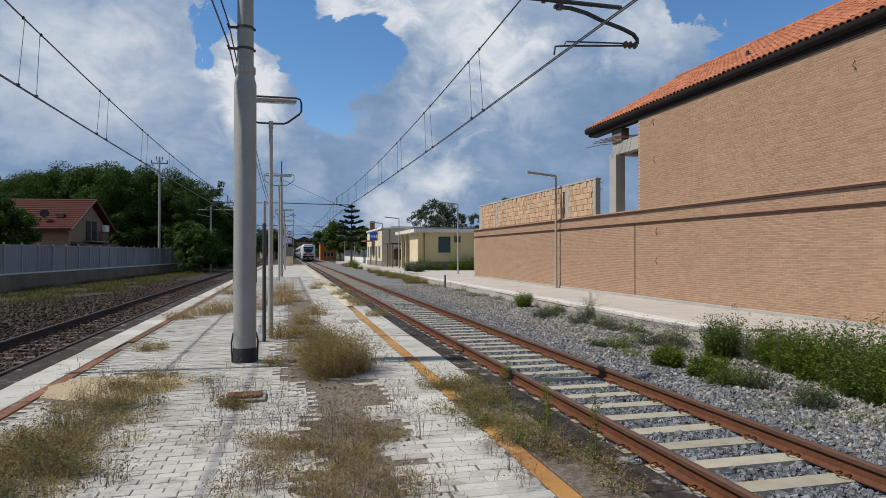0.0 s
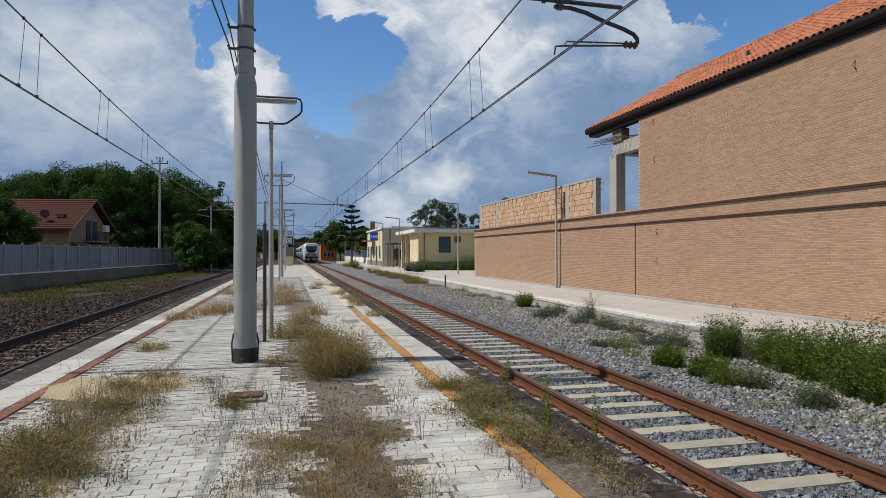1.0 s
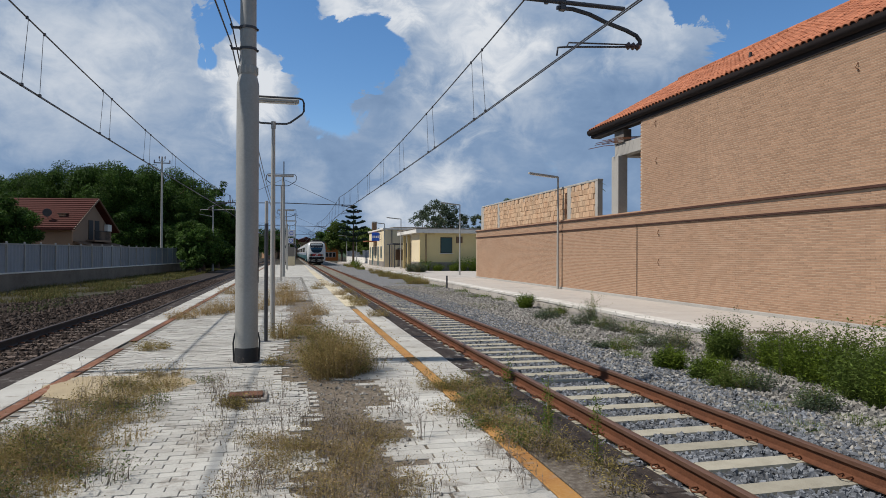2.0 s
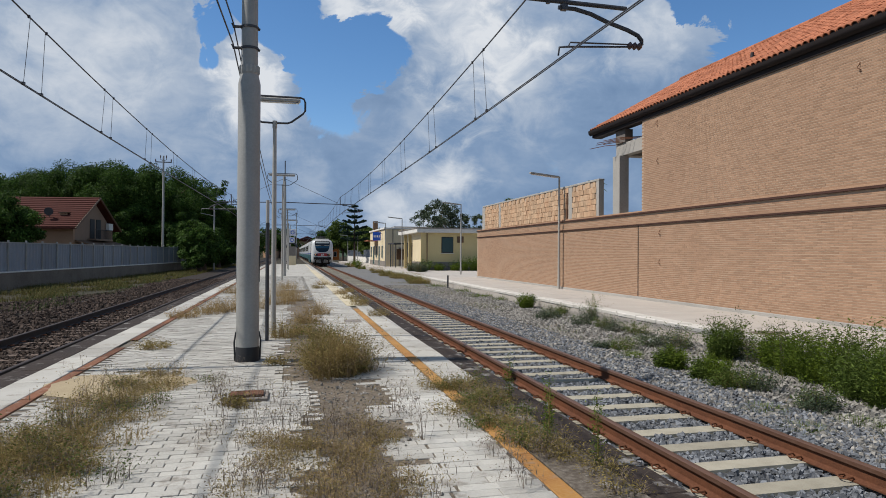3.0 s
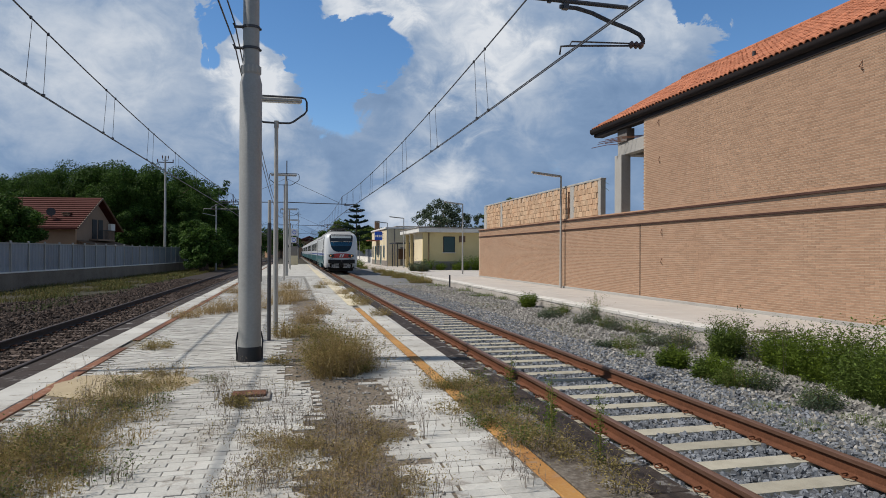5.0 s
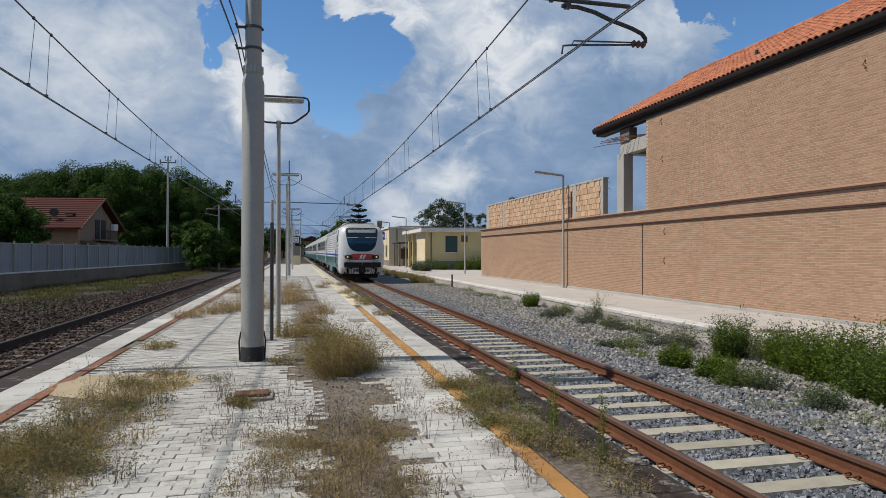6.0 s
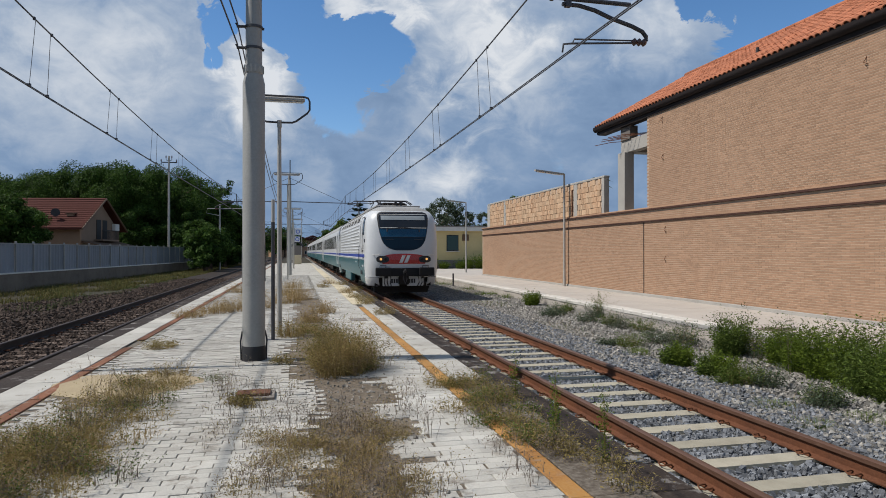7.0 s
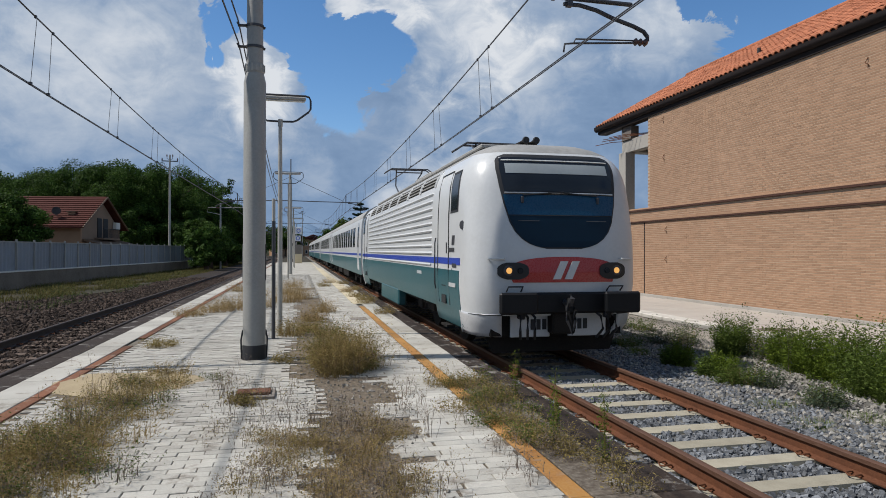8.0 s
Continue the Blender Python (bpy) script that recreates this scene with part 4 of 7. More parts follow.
def locomotive():
    e = thing("locomotive", "white and teal electric locomotive with a red nose panel", "locomotive")
    part("body", loco_shell(0.80, 3.5), "white_paint", e, "white painted locomotive body")
    part("roof", loco_shell(3.5, 3.75), "train_roof", e, "dirty grey locomotive roof")
    # nose skirts reach lower than the sides
    for flip in (0, 1):
        for sx in (-1, 1):
            bm = bmesh.new()
            rows = []
            for z in (0.44, 0.5, 0.62, 0.78, 0.82):
                row = []
                for k in range(9):
                    a = math.pi * 0.335 * k / 8
                    w, f = width_at(max(z, 0.48)) + 0.008, float(np.interp(z, LZ, LF)) - 0.008
                    row.append((sx * w * abs(math.cos(a)) ** (2 / EXPO), f + NOSE - NOSE * math.sin(a) ** (2 / EXPO)))
                row.insert(0, (row[0][0], 1.12))
                rows.append([bm.verts.new((x, LOCO_L - y if flip else y, z)) for x, y in row])
            for a, b in zip(rows, rows[1:]):
                for k in range(len(a) - 1):
                    bm.faces.new((a[k], a[k + 1], b[k + 1], b[k]))
            o = part("nose_skirt", bm, "grey_paint", e, "grey-white skirt below the nose")
            o.modifiers.new("thick", "SOLIDIFY").thickness = 0.03
    for sx in (-1, 1):
        part("skirt_seam", T([(sx * x, front_at(x, 0.81) - 0.008, 0.81) for x in (1.0, 1.1, 1.2, 1.28, 1.34, 1.40, 1.44)], 0.012, 5), "black", e)
    # side liveries, ribs and grilles
    sides("lower_panel", 0.76, 1.50, 1.55, LOCO_L - 1.55, 0.006, "teal", e, "teal lower side panel")
    for y0, y1 in ((1.02, 3.05), (LOCO_L - 3.05, LOCO_L - 1.02)):
        sides("cab_apron", 0.50, 0.80, y0, y1, 0.004, "teal", e, "teal apron below the cab")
        sides("cab_lower_panel", 0.80, 1.50, y0, y1, 0.0075, "teal", e, "teal lower cab side")
    sides("blue_stripe", 1.60, 1.72, 0.95, LOCO_L - 0.95, 0.007, "blue_stripe", e, "blue stripe", n=1)
    sides("thin_stripe", 1.50, 1.53, 1.55, LOCO_L - 1.55, 0.009, "white_paint", e, "thin white stripe", n=1)
    for sx in (-1, 1):
        for k in range(9):
            z = 1.80 + k * 0.152
            x = sx * width_at(z)
            part("rib", T([(x - sx * 0.01, 3.3, z), (x, 3.36, z), (x, 15.2, z), (x - sx * 0.01, 15.3, z)], [0.012, 0.034, 0.034, 0.012], 6), "white_paint", e)
        part("rib", T([(sx * 1.505, 3.36, 1.56), (sx * 1.505, 15.2, 1.56)], 0.03, 6), "white_paint", e)
        for k in range(7):
            y = 3.2 + k * 1.72
            g = part("grille", side_sheet(bmesh.new(), sx, 3.16, 3.46, y, y + 1.6, 0.006, n=3), "underframe", e, "dark slatted ventilation grille")
            for j in range(4):
                z = 3.20 + j * 0.075
                part("slat", T([(sx * (width_at(z) + 0.018), y, z), (sx * (width_at(z) + 0.018), y + 1.6, z)], 0.016, 5), "train_roof", g)
            for yy in (y, y + 1.6):
                part("grille_post", T([(sx * (width_at(3.14) + 0.012), yy, 3.14), (sx * (width_at(3.3) + 0.012), yy, 3.3), (sx * (width_at(3.48) + 0.012), yy, 3.48)], 0.03, 5), "white_paint", g)
        for y0, y1 in ((1.78, 2.68), (LOCO_L - 2.68, LOCO_L - 1.78)):
            d = part("cab_door", side_sheet(bmesh.new(), sx, 1.52, 3.3, y0, y1, 0.004, n=8), "white_paint", e)
            for yy in (y0, y1):
                part("door_seal", T([(sx * (width_at(z) + 0.004), yy, z) for z in (0.85, 1.5, 2.5, 3.0, 3.3)], 0.016, 5), "black", d)
            part("door_seal", T([(sx * (width_at(3.3) + 0.004), y0, 3.3), (sx * (width_at(3.3) + 0.004), y1, 3.3)], 0.016, 5), "black", d)
            part("door_handle", B(sx * 1.5 - 0.012, sx * 1.5 + 0.012, y0 + 0.12, y0 + 0.2, 1.8, 2.0), "black", d)
            for zz in (1.18, 0.86):
                part("step_recess", B(sx * 1.49 - 0.012, sx * 1.49 + 0.012, y0 + 0.25, y0 + 0.6, zz, zz + 0.16), "black", d)
        for y0, y1 in ((1.10, 1.68), (LOCO_L - 1.68, LOCO_L - 1.10)):
            w_ = part("cab_window", side_sheet(bmesh.new(), sx, 2.52, 3.26, y0, y1, 0.004, n=4), "black", e, "dark cab side window")
            part("pane", side_sheet(bmesh.new(), sx, 2.57, 3.21, y0 + 0.06, y1 - 0.06, 0.008, n=4), "glass_dark", w_)
        x = sx * (width_at(2.28) - 0.02)
        part("porthole", T([(x, 0.8, 2.28), (x + sx * 0.03, 0.79, 2.28)], [0.085, 0.075], 16), "dark_metal", e)
        # plain bars where lettering stands on the side
        for y, z, l in ((1.35, 1.83, 0.42), (1.2, 1.55, 0.3), (4.4, 1.33, 0.55), (1.25, 1.2, 0.5)):
            part("lettering", B(sx * 1.507 - 0.003, sx * 1.507 + 0.003, y, y + l, z, z + 0.07), "grey_paint" if z < 1.4 else "dark_metal", e, "small unreadable lettering")
        mark = bmesh.new()
        for k in range(2):
            prism(mark, [(1.36 + k * 0.11, 1.95), (1.44 + k * 0.11, 1.95), (1.40 + k * 0.11, 2.12), (1.32 + k * 0.11, 2.12)], sx * 1.502, sx * 1.507, "x")
        part("side_emblem", mark, "dark_metal", e, "two slanted grey bars")
        part("equipment_box", B(sx * 1.36 - 0.12, sx * 1.36 + 0.12, 8.0, 11.6, 0.33, 0.80, 0.04), "teal", e, "teal equipment box under the frame")
        part("air_tank", T([(sx * 1.0, 8.6, 0.55), (sx * 1.0, 10.9, 0.55)], 0.2, 12), "underframe", e)
        part("foot_step", B(sx * 1.40 - 0.08, sx * 1.40 + 0.08, 2.0, 2.5, 0.42, 0.46), "underframe", e)
        part("side_handrail", T([(sx * 1.53, 2.78, 1.1), (sx * 1.55, 2.78, 1.2), (sx * 1.55, 2.78, 2.0), (sx * 1.53, 2.78, 2.1)], 0.014, 6), "dark_metal", e)
    part("frame", B(-1.2, 1.2, 0.5, LOCO_L - 0.5, 0.6, 0.81), "underframe", e)
    part("roof_deck", B(-0.95, 0.95, 1.6, LOCO_L - 1.6, 3.72, 3.80, 0.02), "train_roof", e, "grey roof deck")
    for y, l, h in ((5.2, 1.6, 0.22), (8.0, 2.2, 0.28), (11.4, 1.6, 0.2)):
        part("roof_equipment", B(-0.6, 0.6, y, y + l, 3.79, 3.79 + h, 0.04), "train_roof", e)
    for x, y in ((-0.3, 6.9), (0.3, 7.4), (-0.3, 10.8), (0.2, 13.2)):
        part("roof_insulator", T([(x, y, 3.79), (x, y, 3.86), (x, y, 3.88), (x, y, 3.95), (x, y, 4.05)], [0.05, 0.1, 0.05, 0.1, 0.04], 10), "insulator", e)
    part("roof_bar", T([(-0.3, 4.5, 4.05), (-0.3, 7, 4.05), (0.1, 9, 4.08), (0.2, 14, 4.05)], 0.02, 6), "dark_metal", e)
    pantograph(e, 3.8, False)
    pantograph(e, 15.0, True)
    for x in (-0.12, 0.08):
        part("horn", T([(x, 1.95, 3.86), (x, 1.6, 3.88), (x, 1.48, 3.88), (x, 1.45, 3.88)], [0.03, 0.035, 0.07, 0.06], 12), "black", e, "black roof horn")
    part("roof_hatch", B(-0.5, 0.5, 2.7, 3.3, 3.76, 4.0, 0.04), "underframe", e, "dark equipment box on the roof")
    part("horn_bracket", B(-0.2, 0.16, 1.62, 1.9, 3.74, 3.88, 0.02), "underframe", e)
    for x, y, l in ((-0.75, 2.3, 0.5), (-0.3, 2.5, 0.7), (0.5, 2.4, 0.4)):
        part("roof_fitting", T([(x, y, 3.78), (x, y + 0.1, 3.92), (x + 0.05, y + l, 3.90), (x + 0.05, y + l + 0.1, 3.78)], 0.03, 6), "black", e)

    # nose: windscreen, panels, lights
    shape = lens([(1.88, 0.30), (1.90, 0.42), (1.95, 0.57), (2.03, 0.70), (2.15, 0.81), (2.3, 0.89), (2.6, 0.97), (2.9, 1.02), (3.2, 1.05), (3.36, 1.03), (3.42, 0.97), (3.46, 0.86)])
    hood = part("windscreen_surround", front_patch(1.88, 3.46, shape, 0.006, 40), "black", e, "black rounded windscreen surround")
    part("windscreen", front_patch(2.82, 3.40, lambda z: shape(z) - 0.06, 0.012, 14), "glass_dark", hood, "dark curved windscreen")
    part("upper_panel", front_patch(2.43, 2.76, lambda z: shape(z) - 0.025, 0.012, 10), "blue_panel", hood, "bright blue panel")
    part("lower_panel", front_patch(1.905, 2.42, lambda z: shape(z) - 0.025, 0.012, 26), "navy_panel", hood, "dark blue rounded panel")
    part("sun_blind", front_patch(3.12, 3.29, lambda z: 0.90, 0.018, 3), "blind", hood, "grey sun blind half drawn down")
    for z, x in ((3.345, 0.94), (2.79, 0.95)):
        part("trim_bar", T([(s * x / 8, front_at(s * x / 8, z) - 0.02, z) for s in range(-8, 9)], 0.012, 5), "plate", hood)
    for x0, x1 in ((-0.69, -0.645), (0.625, 0.67)):
        part("wiper_base", B(x0, x1, front_at(0.65, 2.70) - 0.05, front_at(0.65, 2.70), 2.62, 2.73, 0.01), "dark_metal", hood)
    for x0, x1, z0, z1 in ((-0.66, 0.05, 2.75, 2.81), (0.64, -0.02, 2.75, 2.80)):
        part("wiper", T([(x0, front_at(x0, z0) - 0.045, z0), (x1, front_at(x1, z1) - 0.04, z1)], 0.012, 5), "black", hood)
    for z, xs in ((2.42, (-0.85, 0.85)), (2.33, (-0.75, -0.4)), (2.33, (0.42, 0.78))):
        part("panel_seam", T([(xs[0] + (xs[1] - xs[0]) * k / 8, front_at(xs[0] + (xs[1] - xs[0]) * k / 8, z) - 0.012, z) for k in range(9)], 0.006, 4), "black" if z > 2.4 else "dark_metal", hood)
    red = lens([(1.34, 0.86), (1.38, 0.88), (1.5, 0.92), (1.6, 0.90), (1.66, 0.82), (1.71, 0.64), (1.74, 0.40), (1.75, 0.2)])
    band = part("nose_band", front_patch(1.34, 1.75, red, 0.008, 26, 20), "red_panel", e, "red lens-shaped panel across the nose")
    bm = bmesh.new()                        # plain slanted shapes in place of the maker's mark
    for pts in ([(-0.2, 1.39), (-0.07, 1.39), (0.06, 1.68), (-0.07, 1.68)], [(0.0, 1.39), (0.13, 1.39), (0.26, 1.68), (0.13, 1.68)]):
        prism(bm, pts, -0.022, -0.006)
    part("emblem", bm, "plate", band, "plain white slanted emblem")
    for sx in (-1, 1):
        pod = part("headlight_pod", front_patch(1.39, 1.66, lens([(1.39, 0.10), (1.42, 0.2), (1.47, 0.25), (1.58, 0.25), (1.63, 0.2), (1.66, 0.1)]), 0.022, 12, 10, sx * 0.86), "black", e, "black oval headlight pod")
        for x, mat, r in ((sx * 0.93, "head_glow", 0.052), (sx * 0.75, "glass_dark", 0.05)):
            y = front_at(x, 1.53) - 0.024
            part("headlight", T([(x, y, 1.53), (x, y - 0.026, 1.53)], [r, r * 0.8], 14), mat, pod, "warm glowing headlight" if mat == "head_glow" else "unlit lamp")
        part("hand_hold", T([(sx * 1.0, front_at(1.0, 1.72) - 0.01, 1.72), (sx * 1.02, front_at(1.02, 1.72) - 0.06, 1.72), (sx * 1.22, front_at(1.22, 1.72) - 0.06, 1.72), (sx * 1.24, front_at(1.24, 1.72) - 0.01, 1.72)], 0.018, 6), "plate", e)
        buf = part("buffer", T([(sx * 0.875, 0.2, 1.02), (sx * 0.875, -0.24, 1.02)], [0.16, 0.13], 14), "bumper", e)
        part("buffer_head", B(sx * 0.875 - 0.31, sx * 0.875 + 0.31, -0.32, -0.24, 0.86, 1.2, 0.03), "bumper", buf, "black rectangular buffer head")
        plate = part("number_plate", B(sx * 0.50 - 0.34, sx * 0.50 + 0.34, 0.22, 0.26, 0.44, 0.80, 0.01), "grey_paint", e, "pale valance plate with dark bars")
        for k in range(3):
            part("plate_bar", B(sx * 0.36 - 0.135 + k * 0.10, sx * 0.36 - 0.065 + k * 0.10, 0.208, 0.222, 0.56, 0.73), "black", plate)
        part("hose_valve", B(sx * 0.74 - 0.05, sx * 0.74 + 0.05, -0.08, 0.06, 0.76, 0.9, 0.015), "black", e)
        part("headlight_rim", T([(sx * 0.93, front_at(0.93, 1.53) - 0.016, 1.53), (sx * 0.93, front_at(0.93, 1.53) - 0.030, 1.53)], [0.092, 0.08], 18), "dark_metal", pod)
        for x in (0.56, 0.68, 0.80):
            part("brake_hose", T([(sx * x, 0.05, 0.86), (sx * x, -0.16, 0.80), (sx * (x + 0.02), -0.2, 0.6), (sx * (x - 0.03), -0.06, 0.45)], 0.022, 7), "black", e)
        part("lamp_iron", T([(sx * 0.98, 0.0, 1.2), (sx * 0.98, -0.1, 1.28), (sx * 0.74, -0.1, 1.28), (sx * 0.74, 0.0, 1.2)], 0.014, 6), "black", e)
    part("buffer_beam", B(-1.02, 1.02, -0.06, 0.3, 0.84, 1.18, 0.03), "bumper", e, "black buffer beam")
    part("coupler", T([(0, -0.05, 1.02), (0, -0.25, 1.02), (0, -0.31, 1.1), (0, -0.25, 1.16)], [0.06, 0.05, 0.045, 0.02], 8), "dark_metal", e)
    part("coupler_housing", B(-0.2, 0.2, 0.0, 0.3, 0.5, 0.86, 0.03), "underframe", e, "black coupler housing")
    part("coupler_screw", T([(-0.04, -0.24, 1.1), (-0.07, -0.3, 0.9), (-0.02, -0.33, 0.74), (0.06, -0.3, 0.9), (0.03, -0.24, 1.1)], 0.03, 7), "bumper", e)
    part("coupler_link", T([(-0.06, -0.2, 0.98), (-0.07, -0.28, 0.75), (0.0, -0.3, 0.55), (0.07, -0.28, 0.75), (0.06, -0.2, 0.98)], 0.025, 7), "dark_metal", e)
    part("snow_plough", P([(-1.05, 0.16), (1.05, 0.16), (1.15, 0.44), (-1.15, 0.44)], 0.5, 0.6), "underframe", e, "black snow plough")
    part("under_front", B(-1.15, 1.15, 0.3, 0.7, 0.45, 0.84), "underframe", e)
    bogie(e, 4.6, 2.65, 0.62)
    bogie(e, LOCO_L - 4.6, 2.65, 0.62)
    return e


CW = lens([(0.78, 1.38), (1.0, 1.40), (1.4, 1.42), (2.4, 1.42), (3.1, 1.38), (3.4, 1.30), (3.65, 1.1), (3.85, 0.75), (3.95, 0.0)])
COACH_L = 26.0


def coach():
    e = thing("coach", "white and teal passenger coach with dark windows", "coach", group="coaches of the train")
    prof = [(CW(z), z) for z in (0.78, 1.0, 1.4, 2.4, 3.1, 3.3)]
    part("body", P(prof + [(-x, z) for x, z in reversed(prof)], 0, COACH_L), "white_paint", e, "off-white coach body")
    top = [(CW(z), z) for z in (3.3, 3.4, 3.55, 3.65, 3.75, 3.85, 3.92)]
    part("roof", P([(x + 0.004, z) for x, z in top] + [(-x - 0.004, z) for x, z in reversed(top)], 0.0, COACH_L), "train_roof", e, "grey ribbed coach roof")
    sides("lower_panel", 0.74, 1.50, 0.05, COACH_L - 0.05, 0.006, "teal", e, "teal lower side panel", CW)
    sides("blue_stripe", 1.62, 1.72, 0.05, COACH_L - 0.05, 0.006, "blue_stripe", e, "blue stripe", CW, 1)
    for sx in (-1, 1):
        for k in range(12):
            y = 3.1 + k * 1.68
            w_ = part("window", side_sheet(bmesh.new(), sx, 2.02, 2.98, y, y + 1.2, 0.004, CW, 2), "black", e, "dark coach window")
            part("pane", side_sheet(bmesh.new(), sx, 2.07, 2.93, y + 0.05, y + 1.15, 0.009, CW, 2), "glass_dark", w_)
        for y in (0.9, COACH_L - 1.8):
            d = part("door", side_sheet(bmesh.new(), sx, 0.95, 3.15, y, y + 0.9, 0.01, CW, 5), "grey_paint", e, "grey coach door")
            part("door_pane", side_sheet(bmesh.new(), sx, 2.0, 2.95, y + 0.2, y + 0.7, 0.014, CW, 3), "glass_dark", d)
        part("under_box", B(sx * 1.1 - 0.25, sx * 1.1 + 0.25, 8, 12, 0.35, 0.8, 0.03), "underframe", e)
        part("under_box", B(sx * 1.1 - 0.25, sx * 1.1 + 0.25, 13.5, 17, 0.4, 0.8, 0.03), "underframe", e)
    part("frame", B(-1.2, 1.2, 0.3, COACH_L - 0.3, 0.65, 0.79), "underframe", e)
    part("gangway", B(-0.6, 0.6, -0.28, 0.02, 1.0, 3.2, 0.05), "black", e, "black rubber gangway")
    bogie(e, 3.4, 2.5, 0.46)
    bogie(e, COACH_L - 3.4, 2.5, 0.46)
    return e


vehicles.append((locomotive(), 0.0))
for i in range(5):
    vehicles.append((coach(), LOCO_L + 0.75 + i * (COACH_L + 0.55)))


# ---------------------------------------------------------------- island platform: edges, bands, bare strip, manhole
def bare(x, y):
    """Where the paving has gone: one ragged strip along the middle, worn patches elsewhere."""
    n = noise.noise((x * 1.1, y * 0.8, 4.2)) * 0.35 + noise.noise((x * 3.1, y * 2.3, 9.2)) * 0.12
    if 2.0 < y < 8.4 and 0.12 - n * 0.3 < x < 0.92 + n * 0.8:
        return True
    if 8.4 < y < 30 and -0.15 - n * 0.6 < x < 0.62 + n * 0.9 and noise.noise((0.3, y * 0.35, 2.0)) > -0.25:
        return True
    if -2.7 < x < -1.5 and 6.2 < y < 9.6 and n > 0.10:
        return True
    return False


structure(part("screed", B(-2.75, 1.78, -8, 92, PZ - 0.029, PZ - 0.009), "bare"), "bare brown screed under the missing paving", "floor")
# small brick pavers on one side, longer slabs on the other
near_p, far_p, near_s, far_s, halves_p = [], [], [], [], []
rp = random.Random(8)
for j in range(-64, 406):
    y = 2.5 + j * 0.105
    for i in range(17):
        x = -2.62 + i * 0.210 + (0.105 if j % 2 else 0.0)
        if x > 0.72 or rp.random() < 0.004:
            continue
        if bare(x, y):
            if rp.random() < 0.55 and not bare(x - 0.21, y):
                halves_p.append((x - 0.0525, y, PZ - 0.013 + rp.uniform(-0.004, 0.003)))
            continue
        p = (x, y, PZ - 0.012 + rp.uniform(-0.004, 0.003) + 0.006 * noise.noise((x, y, 7.0)))
        (near_p if 4.0 < y < 6.9 and len(near_p) < 300 else far_p).append(p)
for j in range(-54, 340):
    y = 2.5 + j * 0.125
    for i in range(3):
        x = 0.93 + i * 0.33 + (0.06 if j % 2 else 0.0) + rp.uniform(-0.03, 0.0)
        if x > 1.75 or bare(x, y):
            continue
        (near_s if len(near_s) < 140 and y > 3.8 else far_s).append((min(x, 1.605), y, PZ - 0.012 + rp.uniform(-0.003, 0.003)))
far_p, far_s = np.array(far_p), np.array(far_s)
tagged(many_boxes("paving", far_p, np.tile((0.1025, 0.0500, 0.012), (len(far_p), 1)), "paver", platform, "pale brick pavers"), kind="stuff")
tagged(many_boxes("half_pavers", halves_p, np.tile((0.049, 0.0495, 0.012), (len(halves_p), 1)), "paver", platform, "broken half pavers", jitter=0.12), kind="stuff")
tagged(many_boxes("slab_paving", far_s, np.tile((0.1635, 0.0605, 0.012), (len(far_s), 1)), "paver", platform, "pale paving slabs"), kind="stuff")
pav = part("paver", B(-0.1025, 0.1025, -0.0500, 0.0500, -0.012, 0.012, 0.004), "paver", platform, smooth=False)
pav.matrix_basis = pose(*near_p[0])
for p in near_p[1:]:
    again(pav, pose(*p, rp.uniform(-.6, .6), rp.uniform(-.6, .6), rp.uniform(-1.2, 1.2)), platform)
psl = part("paving_slab", B(-0.1635, 0.1635, -0.0605, 0.0605, -0.012, 0.012, 0.004), "paver", platform, smooth=False)
psl.matrix_basis = pose(*near_s[0])
for p in near_s[1:]:
    again(psl, pose(*p, rp.uniform(-.3, .3), rp.uniform(-.3, .3), rp.uniform(-.4, .4)), platform)
structure(part("far_paving", B(-2.7, 1.78, 45.1, 92, PZ - 0.016, PZ, 0.0), "paver"), "pale paving far along the platform", "floor")
far_yellow = soiled = None
